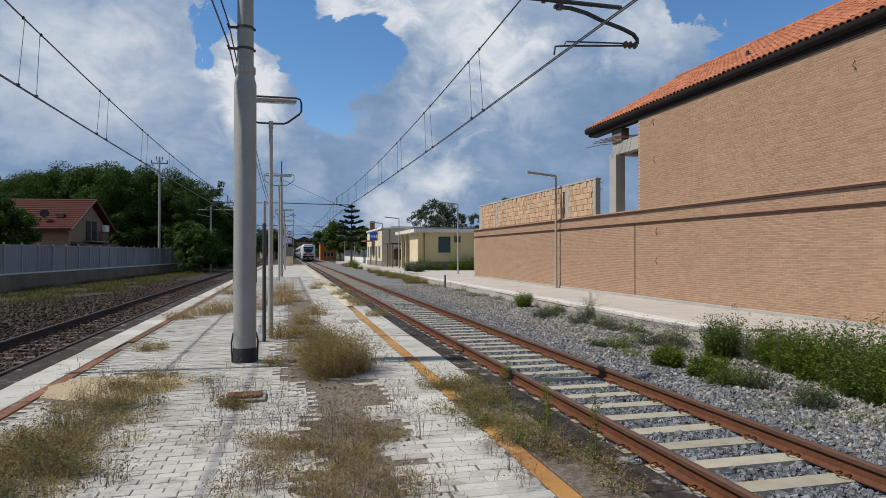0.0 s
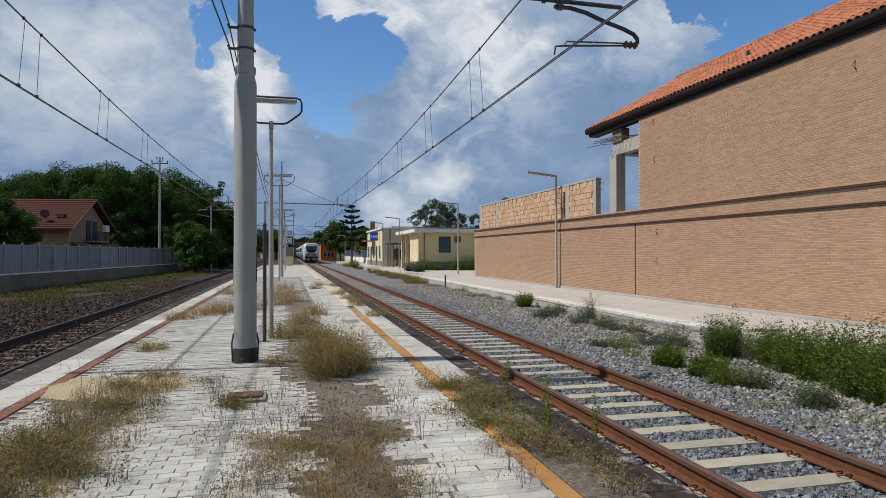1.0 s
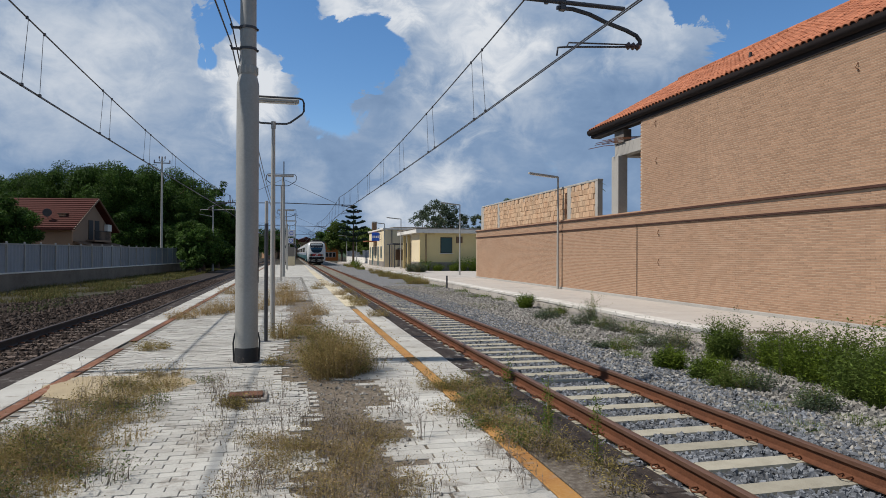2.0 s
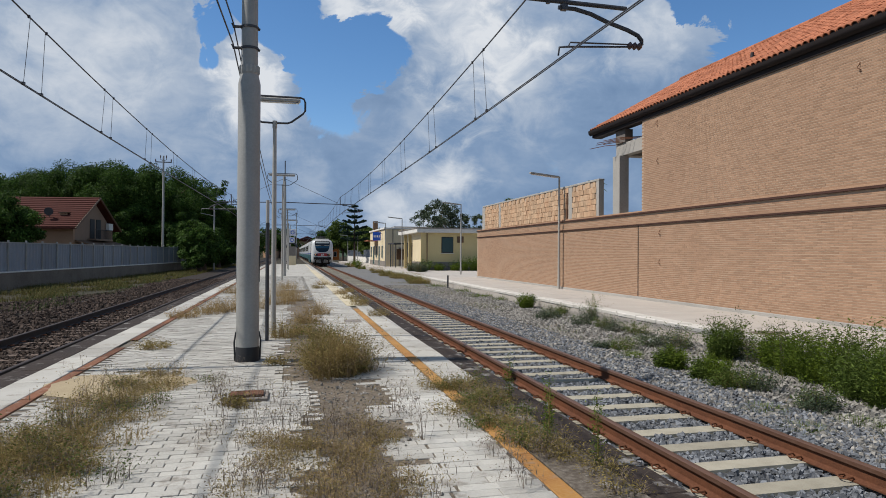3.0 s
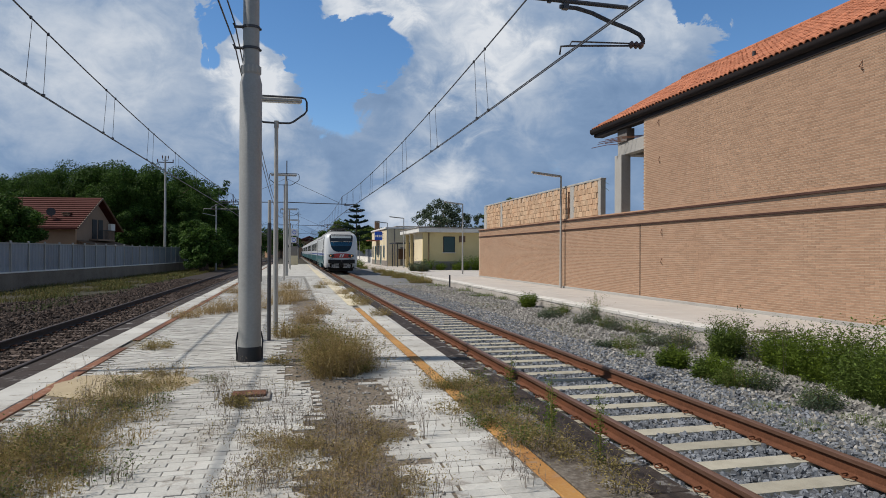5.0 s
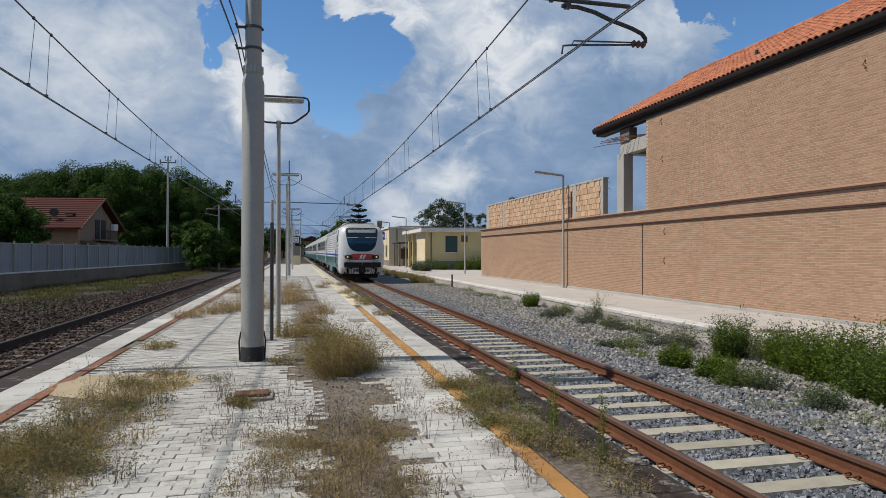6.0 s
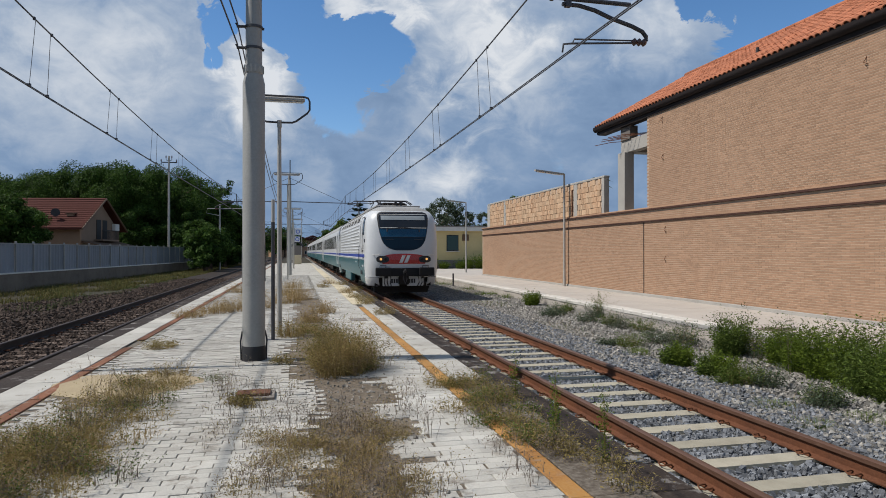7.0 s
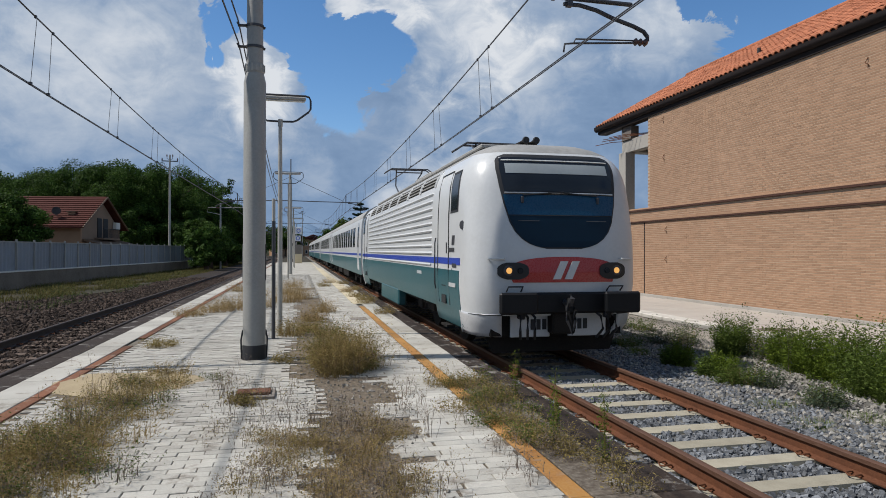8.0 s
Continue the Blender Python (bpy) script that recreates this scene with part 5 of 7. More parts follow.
# line of warning tiles, white border and dirty edge stones, on both sides
for x0, x1, mat, name, lab, zo in ((1.775, 1.935, "yellow", "warning_tile", "worn orange-yellow warning tile", 0.004), (1.945, 2.385, "paver", "border_slab", "pale border slab", 0.0),
                                   (2.395, 2.725, "edge_dark", "edge_stone", "dirty dark edge stone", -0.012), (-2.90, -2.755, "redtile", "warning_tile", "worn red-brown warning tile", 0.003),
                                   (-3.36, -2.91, "paver", "border_slab", "pale border slab", 0.0), (-3.75, -3.37, "edge_dark", "edge_stone", "dirty dark edge stone", -0.012)):
    ln = 0.5
    h = 0.11 if name == "edge_stone" else 0.02
    w = (x1 - x0) / 2 - 0.004
    o = part(name, B(-w, w, -ln + 0.004, ln - 0.004, -h, 0, 0.006), mat, platform, lab, smooth=False)
    o.matrix_basis = pose((x0 + x1) / 2, 2.5, PZ + zo)
    for k in [*range(-6, 0), *range(1, 60)]:
        y = 2.5 + k * 1.0
        if mat in ("yellow", "redtile") and noise.noise((x0, y * 0.6, 1.0)) > 0.42:
            continue
        c = again(o, pose((x0 + x1) / 2 + rp.uniform(-.004, .004), y, PZ + zo + rp.uniform(-.005, .003), rp.uniform(-.3, .3), rp.uniform(-.5, .5), rp.uniform(-.3, .3)), platform)
        # beyond 20 m the tiles are paler and three times as wide
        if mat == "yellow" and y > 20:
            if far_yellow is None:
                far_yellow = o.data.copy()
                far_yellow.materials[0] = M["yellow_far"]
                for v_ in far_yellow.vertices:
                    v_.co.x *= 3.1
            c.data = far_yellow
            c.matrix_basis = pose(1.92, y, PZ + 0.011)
        if name == "border_slab" and x0 > 0 and y < 7.8:
            if soiled is None:
                soiled = o.data.copy()
                soiled.materials[0] = M["border_dirty"]
            c.data = soiled
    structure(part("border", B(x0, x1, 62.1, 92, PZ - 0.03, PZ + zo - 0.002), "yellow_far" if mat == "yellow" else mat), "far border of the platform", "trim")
tactile = tagged(part("access_plate", B(-0.2, 0.2, -0.32, 0.32, -0.01, 0.006, 0.004), "plinth"), "grey metal access plate in the paving", "plate")
tactile.matrix_basis = pose(1.45, 15.6, PZ)
mh = thing("manhole", "small broken brick manhole with a chipped rim", "manhole", pose(-0.46, 7.6, PZ - 0.005))
for k, (x0, x1, y0, y1) in enumerate(((-0.22, 0.22, -0.2, -0.13), (-0.22, 0.22, 0.13, 0.2), (-0.22, -0.15, -0.128, 0.128), (0.15, 0.22, -0.128, 0.128))):
    part("rim", B(x0, x1, y0, y1, -0.02, 0.035, 0.008), "plinth", mh)
part("lid", B(-0.2, 0.17, -0.1, 0.126, 0.02, 0.062, 0.006), "redtile", mh, "cracked reddish lid")

# ---------------------------------------------------------------- masts, lamps, overhead lines


def mast(y, arms=True, x=-0.635, tall=8.4):
    e = thing("catenary_mast", "grey tubular steel mast with a black foot", "mast", pose(x, y, PZ - 0.01), "masts of the overhead line")
    part("lower_tube", T([(0, 0, 0), (0, 0, 4.2), (0, 0, 4.36)], [0.168, 0.164, 0.128], 28), "galv", e, "grey lower tube")
    part("upper_tube", T([(0, 0, 4.33), (0, 0, tall)], [0.124, 0.105], 24), "galv", e)
    part("joint_ring", T([(0, 0, 4.33), (0, 0, 4.36), (0, 0, 4.45), (0, 0, 4.48)], [0.132, 0.142, 0.14, 0.128], 24), "galv", e, "fluted joint ring")
    for k in range(14):
        a = k * 2 * math.pi / 14
        part("ring_tooth", B(0.138 * math.cos(a) - 0.012, 0.138 * math.cos(a) + 0.012, 0.138 * math.sin(a) - 0.012, 0.138 * math.sin(a) + 0.012, 4.36, 4.47), "lamp_grey", e)
    part("foot_sleeve", T([(0, 0, 0.0), (0, 0, 0.02), (0, 0, 0.21), (0, 0, 0.23)], [0.178, 0.176, 0.174, 0.169], 28), "black", e, "black painted foot")
    part("foot_pad", T([(0, 0, -0.02), (0, 0, 0.006)], [0.3, 0.28], 14), "kerb", e)
    part("earth_cable", T([(-0.18, -0.03, 0.02), (-0.19, -0.04, 0.3), (-0.165, -0.03, 0.45)], 0.012, 6), "black", e)
    part("earth_cable", T([(0.18, 0.02, 0.02), (0.19, 0.02, 0.32), (0.165, 0.02, 0.45)], 0.012, 6), "black", e)
    for sx in (-1, 1):
        part("marker_strip", B(sx * 0.163 - 0.008, sx * 0.163 + 0.008, -0.04, 0.04, 1.2, 1.75), "kerb" if sx < 0 else "black", e)
    for z in (4.72, 5.04):
        part("clamp", T([(0, 0, z), (0, 0, z + 0.035)], 0.134, 20), "dark_metal", e)
        part("cable_bracket", T([(-0.1, -0.02, z + 0.02), (-0.24, -0.03, z + 0.01), (-0.25, -0.03, z + 0.06)], 0.022, 6), "dark_metal", e)
        part("cable_bracket", T([(0.1, 0, z + 0.02), (0.15, 0, z)], 0.02, 6), "dark_metal", e)
    if arms:
        for sx, cx in ((1, TRACK_A - x), (-1, TRACK_B - x)):
            tip = cx + sx * 1.55
            part("cantilever", T([(0, 0, 6.02), (cx * 0.6, 0.02, 5.97), (cx + sx * 1.45, 0.02, 5.94)], 0.038, 10), "dark_metal", e, "dark cantilever tube")
            part("drop_tube", T([(cx + 0.2 * sx, 0.05, 5.86), (cx + 0.5 * sx, 0.05, 5.86), (cx + 0.8 * sx, 0.05, 5.8), (cx + 1.1 * sx, 0.05, 5.69), (cx + 1.5 * sx, 0.05, 5.58), (cx + 1.7 * sx, 0.05, 5.5), (cx + 1.77 * sx, 0.05, 5.42), (cx + 1.77 * sx, 0.05, 5.34)], 0.038, 8), "dark_metal", e)
            part("insulator", T([(cx + (1.5 + 0.045 * k) * sx, 0.05, 5.31) for k in range(7)], [0.03, 0.07, 0.03, 0.07, 0.03, 0.07, 0.03], 10), "insulator", e)
            part("steady_arm", T([(cx + 1.52 * sx, 0.05, 5.29), (cx + 0.36 * sx, 0.05, 5.20), (cx + 0.22 * sx, 0.05, 5.18), (cx + 0.20 * sx, 0.05, 5.04)], 0.018, 6), "dark_metal", e)
            part("steady_arm", T([(cx + 1.52 * sx, 0.05, 5.33), (cx + 0.42 * sx, 0.05, 5.28), (cx + 0.38 * sx, 0.05, 5.2)], 0.014, 6), "dark_metal", e)
            part("wire_clamp", B(cx - 0.03, cx + 0.03, 0.0, 0.06, 5.9, 6.6), "dark_metal", e)
            part("drop_clamp", B(cx + 0.3 * sx - 0.05, cx + 0.3 * sx + 0.05, -0.0, 0.1, 5.82, 6.02), "dark_metal", e)
        part("top_stay", T([(0, 0, tall - 0.3), (TRACK_A - x - 0.2, 0, 6.05)], 0.018, 6), "dark_metal", e)
        part("top_stay", T([(0, 0, tall - 0.3), (TRACK_B - x + 0.2, 0, 6.05)], 0.018, 6), "dark_metal", e)
    return e


m0 = mast(10.18)
for y in (58.0, 106.0, 154.0, 202.0):
    copy_thing(m0, pose(-0.63, y, PZ - 0.01))

SPANS = [-38.0, 10.2, 58.0, 106.0, 154.0, 202.0, 250.0]


def overhead_line(cx, side, z_c, z_m, name_label):
    e = thing("overhead_line", name_label, "overhead line")
    pts_c, pts_m = [], []
    for a, b in zip(SPANS, SPANS[1:]):
        for k in range(12):
            u = k / 12
            y = a + (b - a) * u
            sag = 4 * u * (1 - u)
            zig = side * 0.16 * math.cos(math.pi * (SPANS.index(a) + u))
            pts_c.append((cx + zig, y, z_c - 0.03 * sag))
            pts_m.append((cx + zig * 0.4, y, z_m - 0.5 * sag))
    for dx in (-0.02, 0.02):
        part("contact_wire", T([(x + dx, y, z) for x, y, z in pts_c], 0.011, 5), "wire", e)
    part("messenger_wire", T(pts_m, 0.017, 5), "wire", e)
    ys = [p[1] for p in pts_c]
    for a, b in zip(SPANS[1:4], SPANS[2:5]):
        for k in range(9):
            for d in (-0.48, 0.48):
                y = a + 4.9 + k * 5.4 + d
                xc, zc = np.interp(y, ys, [p[0] for p in pts_c]), np.interp(y, ys, [p[2] for p in pts_c])
                xm, zm = np.interp(y, ys, [p[0] for p in pts_m]), np.interp(y, ys, [p[2] for p in pts_m])
                part("dropper", T([(xm, y - d * 0.15, zm), (xc, y, zc)], 0.006, 4), "wire", e)
                part("dropper_clip", B(xm - 0.02, xm + 0.02, y - 0.03, y + 0.03, zm - 0.03, zm + 0.03), "wire", e)
                part("dropper_clip", B(xc - 0.03, xc + 0.03, y - 0.03, y + 0.03, zc - 0.01, zc + 0.05), "wire", e)
    return e


overhead_line(TRACK_A + 0.13, -1, 5.22, 6.84, "twin contact wires and messenger wire over the near track")
overhead_line(TRACK_B - 0.1, 1, 5.22, 6.76, "twin contact wires and messenger wire over the further track")
feeder = thing("feeder_cable", "thin dark feeder cables running from mast to mast", "cable")
for k, (dx, z0) in enumerate(((-0.25, 5.12), (-0.25, 4.8))):
    pts = []
    for a, b in zip(SPANS[:4], SPANS[1:5]):
        for i in range(14):
            u = i / 14
            pts.append((-0.63 + dx, a + (b - a) * u, z0 + PZ - 1.0 * 4 * u * (1 - u)))
    part("cable", T(pts, 0.011, 5), "wire", feeder)


def platform_lamp(x, y, h, wide, high):
    """A slim post; each lamp is a tube light held in a bent loop of pipe."""
    e = thing("platform_lamp", "slim grey post with a tube light in a bent pipe loop", "lamp post", pose(x, y, PZ - 0.01), "lamps on the island platform")
    part("post", T([(0, 0, 0), (0, 0, h * 0.5), (0, 0, h)], [0.05, 0.045, 0.035], 12), "lamp_grey", e)
    part("post_cap", T([(0, 0, h - 0.12), (0, 0, h + 0.02)], 0.045, 12), "lamp_grey", e)
    part("base_plate", B(-0.12, 0.12, -0.12, 0.12, 0, 0.02, 0.004), "lamp_grey", e)
    loop = [(0, h - 0.02)] + [(wide * u, h + high * v) for u, v in ((0.42, -0.03), (0.55, 0.03), (0.92, 0.36), (1.0, 0.5), (1.0, 0.82), (0.95, 0.96), (0.84, 1.0))]
    for sx in (-1, 1):
        part("loop", T([(sx * x_, 0, z_) for x_, z_ in loop] + [(0, 0, h + high)], 0.02, 8), "dark_metal", e, "bent grey pipe loop")
    lamp = part("lamp_housing", B(-wide * 0.92, wide * 0.84, -0.06, 0.06, h + high * 0.80, h + high * 0.94, 0.015), "lamp_grey", e, "long tube lamp housing")
    part("tube", B(-wide * 0.88, wide * 0.8, -0.045, 0.045, h + high * 0.755, h + high * 0.795, 0.008), "diffuser", lamp)
    return e


platform_lamp(-0.33, 13.0, 4.2, 0.58, 0.5)
platform_lamp(-0.52, 39.0, 5.62, 0.85, 0.66)
platform_lamp(-0.35, 66.0, 5.3, 0.9, 0.7)
platform_lamp(-0.1, 88.0, 5.3, 0.9, 0.7)
thin = thing("signal_post", "thin dark grey steel post with a pale upper tube", "post", pose(-0.43, 12.4, PZ - 0.01))
part("lower_tube", T([(0, 0, 0), (0, 0, 2.2)], 0.035, 10), "dark_metal", thin)
part("upper_tube", T([(0, 0, 2.15), (0, 0, 2.62)], 0.03, 10), "lamp_grey", thin)
part("base_plate", B(-0.1, 0.1, -0.1, 0.1, 0, 0.015), "dark_metal", thin)
slim = thing("slim_mast", "slim grey mast with a lightning rod on the platform", "mast", pose(-0.45, 46, PZ - 0.01))
part("tube", T([(0, 0, 0), (0, 0, 5.4), (0, 0, 6.6)], [0.11, 0.09, 0.07], 12), "galv", slim)
part("rod", T([(0, 0, 6.5), (0, 0, 8.0)], 0.035, 8), "dark_metal", slim)
cab = thing("waiting_kiosk", "small grey and ochre kiosk at the platform's end", "kiosk", pose(0.05, 86, PZ - 0.01))
part("lower_wall", B(-0.55, 0.55, -0.6, 0.6, 0, 1.2), "ivory", cab, "ochre lower wall")
part("upper_wall", B(-0.53, 0.53, -0.58, 0.58, 1.2, 2.4), "plinth", cab)
part("canopy", T([(-0.75, 0, 2.3), (-0.4, 0, 2.75), (0.0, 0, 2.95), (0.4, 0, 2.75), (0.75, 0, 2.3)], 0.12, 8), "dark_metal", cab, "curved dark canopy")
sgn = thing("track_sign", "pair of square white and blue track signs on a post", "sign", pose(-0.25, 62, PZ - 0.01))
part("post", T([(0, 0, 0), (0, 0, 3.9)], 0.04, 8), "lamp_grey", sgn)
for z, h in ((3.2, 0.62), (2.55, 0.5)):
    b = part("panel", B(0.05, 0.05 + h, -0.02, 0.02, z, z + h, 0.01), "sign_white", sgn, "white square panel with a blue ring")
    part("numeral_bar", T([(0.05 + h / 2 + 0.16 * math.cos(k * math.pi / 6), -0.024, z + h / 2 + 0.16 * math.sin(k * math.pi / 6)) for k in range(13)], 0.03, 5), "sign_blue", b)


def street_lamp(x, y, h, reach, z0=QZ):
    e = thing("street_lamp", "slim grey lamp post with a long flat lamp on an arm", "lamp post", pose(x, y, z0 - 0.012), "lamps on the side platform")
    part("post", T([(0, 0, 0), (0, 0, h * 0.55), (0, 0, h)], [0.065, 0.055, 0.045], 12), "lamp_grey", e)
    part("collar", T([(0, 0, 0), (0, 0, 0.5)], 0.072, 12), "lamp_grey", e)
    part("arm", T([(0, 0, h - 0.03), (-reach * 0.25, 0, h + 0.02)], 0.03, 8), "lamp_grey", e)
    bm = prism(bmesh.new(), [(-reach, h + 0.10), (-0.05, h - 0.06), (-0.05, h + 0.02), (-reach, h + 0.17)], -0.1, 0.1)
    lamp = part("lamp_head", bm, "lamp_grey", e, "long flat lamp head", smooth=False)
    part("diffuser", P([(-reach + 0.08, h + 0.06), (-0.2, h - 0.07), (-0.2, h - 0.045), (-reach + 0.08, h + 0.085)], -0.075, 0.075), "diffuser", lamp)
    return e


street_lamp(12.6, 29.03, 5.44, 1.5)
street_lamp(13.3, 50.2, 5.65, 1.5)
street_lamp(11.85, 70.0, 5.5, 1.6)
street_lamp(11.1, 77.5, 5.3, 1.5)
street_lamp(11.2, 112.0, 5.0, 1.6)
street_lamp(10.6, 125.0, 5.0, 1.6)
for y, h in ((36.5, 0.75),):
    tagged(part("marker_stake", T([(0, 0, -0.02), (0, 0, h)], 0.05, 8), "dark_metal"), "short dark stake in the disused bed", "stake").matrix_basis = pose(8.9, y, -0.2)


# ---------------------------------------------------------------- hut and station on the side platform
def opening(parent, name, x0, x1, y, z0, z1, mat, frame_mat, label=""):
    """A framed opening in a wall that faces the viewer: frame, leaf, sill."""
    w = part(name, B(x0, x1, y - 0.05, y + 0.02, z0, z1, 0.01), frame_mat, parent, label)
    part("leaf", B(x0 + 0.07, x1 - 0.07, y - 0.075, y - 0.03, z0 + 0.07, z1 - 0.07, 0.008), mat, w)
    part("sill", B(x0 - 0.08, x1 + 0.08, y - 0.14, y + 0.01, z0 - 0.07, z0 - 0.004), "white_wall", w)
    return w


hut = thing("platform_hut", "yellow rendered flat-roofed hut with a green shuttered window", "hut", pose(0, 0, QZ - 0.03))
HY, HX0, HX1 = 62.8, 12.55, 20.5
part("front_wall", B(HX0, HX1, HY, HY + 0.3, 0.85, 3.75), "yellow_wall", hut)
part("plinth", B(HX0 - 0.03, HX1, HY - 0.03, HY + 0.3, 0, 0.85, 0.01), "plinth", hut, "grey plinth")
part("side_wall", B(HX0, HX0 + 0.3, HY + 0.303, HY + 4.6, 0.0, 3.75), "ivory", hut, "cream side wall")
part("side_plinth", B(HX0 - 0.03, HX0 - 0.002, HY, HY + 4.6, 0.0, 0.85), "plinth", hut)
part("porch_wall", B(HX0 + 1.6, HX1, HY + 4.6, HY + 4.9, 0.0, 3.75), "yellow_wall", hut)
part("back_wall", B(HX0 + 1.6, HX1, HY + 10.5, HY + 10.8, 0.0, 3.75), "yellow_wall", hut)
part("inner_wall", B(HX0 + 1.6, HX0 + 1.9, HY + 4.9, HY + 10.5, 0.0, 3.75), "brown_wood", hut, "brown porch wall")
part("far_wall", B(HX1 - 0.3, HX1, HY + 0.3, HY + 10.5, 0.0, 3.75), "yellow_wall", hut)
for y in (HY + 7.0, HY + 9.8):
    part("porch_post", B(HX0 + 0.02, HX0 + 0.34, y, y + 0.32, 0.0, 3.75, 0.01), "yellow_wall", hut)
r_ = part("flat_roof", B(HX0 - 0.5, HX1 + 0.3, HY - 0.45, HY + 11, 3.75, 4.15, 0.02), "white_wall", hut, "off-white flat roof slab")
part("roof_edge", B(HX0 - 0.54, HX1 + 0.34, HY - 0.49, HY + 11.04, 4.15, 4.24, 0.01), "plinth", r_, "grey metal roof edge")
opening(hut, "window", 14.63, 15.85, HY, 1.75, 3.35, "shutter", "black", "dark green shuttered window")
part("meter_box", B(16.25, 16.9, HY - 0.12, HY, 2.78, 3.42, 0.02), "brown_wood", hut, "brown meter box")
part("downpipe", T([(13.15, HY - 0.07, 0.1), (13.15, HY - 0.07, 3.7)], 0.05, 8), "brown_wood", hut)

station = thing("station_building", "cream station building with a blue name sign", "building", pose(0, 0, QZ - 0.03))
SX, SY0, SY1 = 11.45, 80.5, 96.0
part("track_wall", B(SX, SX + 0.3, SY0, SY1, 0.0, 4.7), "ivory", station, "cream wall facing the track")
part("end_wall", B(SX + 0.3, SX + 9, SY0, SY0 + 0.3, 0.0, 4.7), "ivory", station, "weathered yellow end wall")
part("back_wall", B(SX + 0.3, SX + 9, SY1 - 0.3, SY1, 0.0, 4.7), "ivory", station)
part("rear_wall", B(SX + 8.7, SX + 9, SY0 + 0.3, SY1 - 0.3, 0.0, 4.7), "ivory", station)
part("plinth", B(SX - 0.03, SX - 0.003, SY0, SY1, 0, 0.7), "plinth", station)
rf = part("roof_slab", B(SX - 0.15, SX + 9.3, SY0 - 0.15, SY1 + 0.2, 4.7, 4.92, 0.02), "white_wall", station, "pale roof slab")
part("chimney", B(SX + 0.1, SX + 0.75, SY1 - 3.0, SY1 - 2.2, 4.92, 6.3, 0.03), "brown_wood", rf, "dark brown chimney")
part("parapet_box", B(SX + 1.5, SX + 6, SY0 + 2, SY0 + 6, 4.92, 5.15), "plinth", rf)
for k in range(5):
    y = SY0 + 1.4 + k * 2.9
    d = part("door" if k % 2 else "window", B(SX - 0.06, SX + 0.02, y, y + 1.2, 0.05 if k % 2 else 1.0, 2.7), "white_wall", station)
    part("leaf", B(SX - 0.09, SX - 0.03, y + 0.1, y + 1.1, 0.1 if k % 2 else 1.1, 2.6), "shutter", d, "dark green leaf")
aw = part("awning", B(SX - 1.4, SX - 0.003, SY0 + 6.5, SY0 + 10.5, 3.3, 3.42, 0.01), "rooftile", station, "small orange awning")
sign2 = part("sign_end", B(SX - 1.2, SX - 0.2, SY0 + 2.42, SY0 + 2.6, 3.3, 4.4, 0.02), "sign_blue", station, "blue sign facing along the platform")
for k in range(4):
    part("letter_bar", B(SX - 1.12 + k * 0.22, SX - 0.98 + k * 0.22, SY0 + 2.40, SY0 + 2.415, 3.7, 3.98), "sign_white", sign2)
for z in (3.5, 4.2):
    part("sign_bracket", T([(SX - 1.0, SY0 + 2.51, z), (SX, SY0 + 2.51, z)], 0.03, 6), "dark_metal", station)
part("end_pipe", T([(SX + 1.0, SY0 - 0.08, 0), (SX + 1.0, SY0 - 0.08, 4.7)], 0.06, 8), "plinth", station)
for k, (x, w, z0, z1) in enumerate(((13.2, 0.5, 0.1, 2.4), (14.3, 0.8, 1.2, 2.8))):
    part("end_opening", B(x, x + w, SY0 - 0.04, SY0 + 0.02, z0, z1), "plinth", station)
shel = thing("waiting_shelter", "open steel waiting shelter with a dark flat roof", "shelter", pose(0, 0, QZ - 0.03))
for x in (11.9, 14.6):
    for y in (74.6, 78.6):
        part("post", T([(x, y, 0), (x, y, 2.75)], 0.06, 8), "dark_metal", shel)
part("roof", B(11.6, 15.0, 74.2, 79.0, 2.75, 2.9, 0.02), "dark_metal", shel, "dark flat roof")
part("back_panel", B(14.55, 14.62, 74.8, 78.4, 0.3, 2.5), "brown_wood", shel, "brown back panel")
part("board", B(12.6, 13.6, 78.3, 78.38, 0.9, 2.2), "brown_wood", shel, "ochre notice board")
part("bench", B(13.9, 14.4, 75.2, 78.0, 0.42, 0.5), "brown_wood", shel)

# low white wall and railings past the station, an orange house, small houses far off
structure(part("boundary_wall", B(12.6, 12.85, 97, 150, -0.3, 1.1), "white_wall"), "low pale boundary wall beyond the station", "wall")
rl = structure(part("railing", B(12.66, 12.72, 97, 150, 2.28, 2.34), "fence"), "grey railing on the boundary wall", "railing")
bar = part("bar", B(-0.02, 0.02, -0.05, 0.05, 0.0, 1.2), "fence", rl)
bar.matrix_basis = pose(12.7, 97.2, 1.1)
for k in range(1, 120):
    again(bar, pose(12.7, 97.2 + k * 0.44, 1.1), rl)


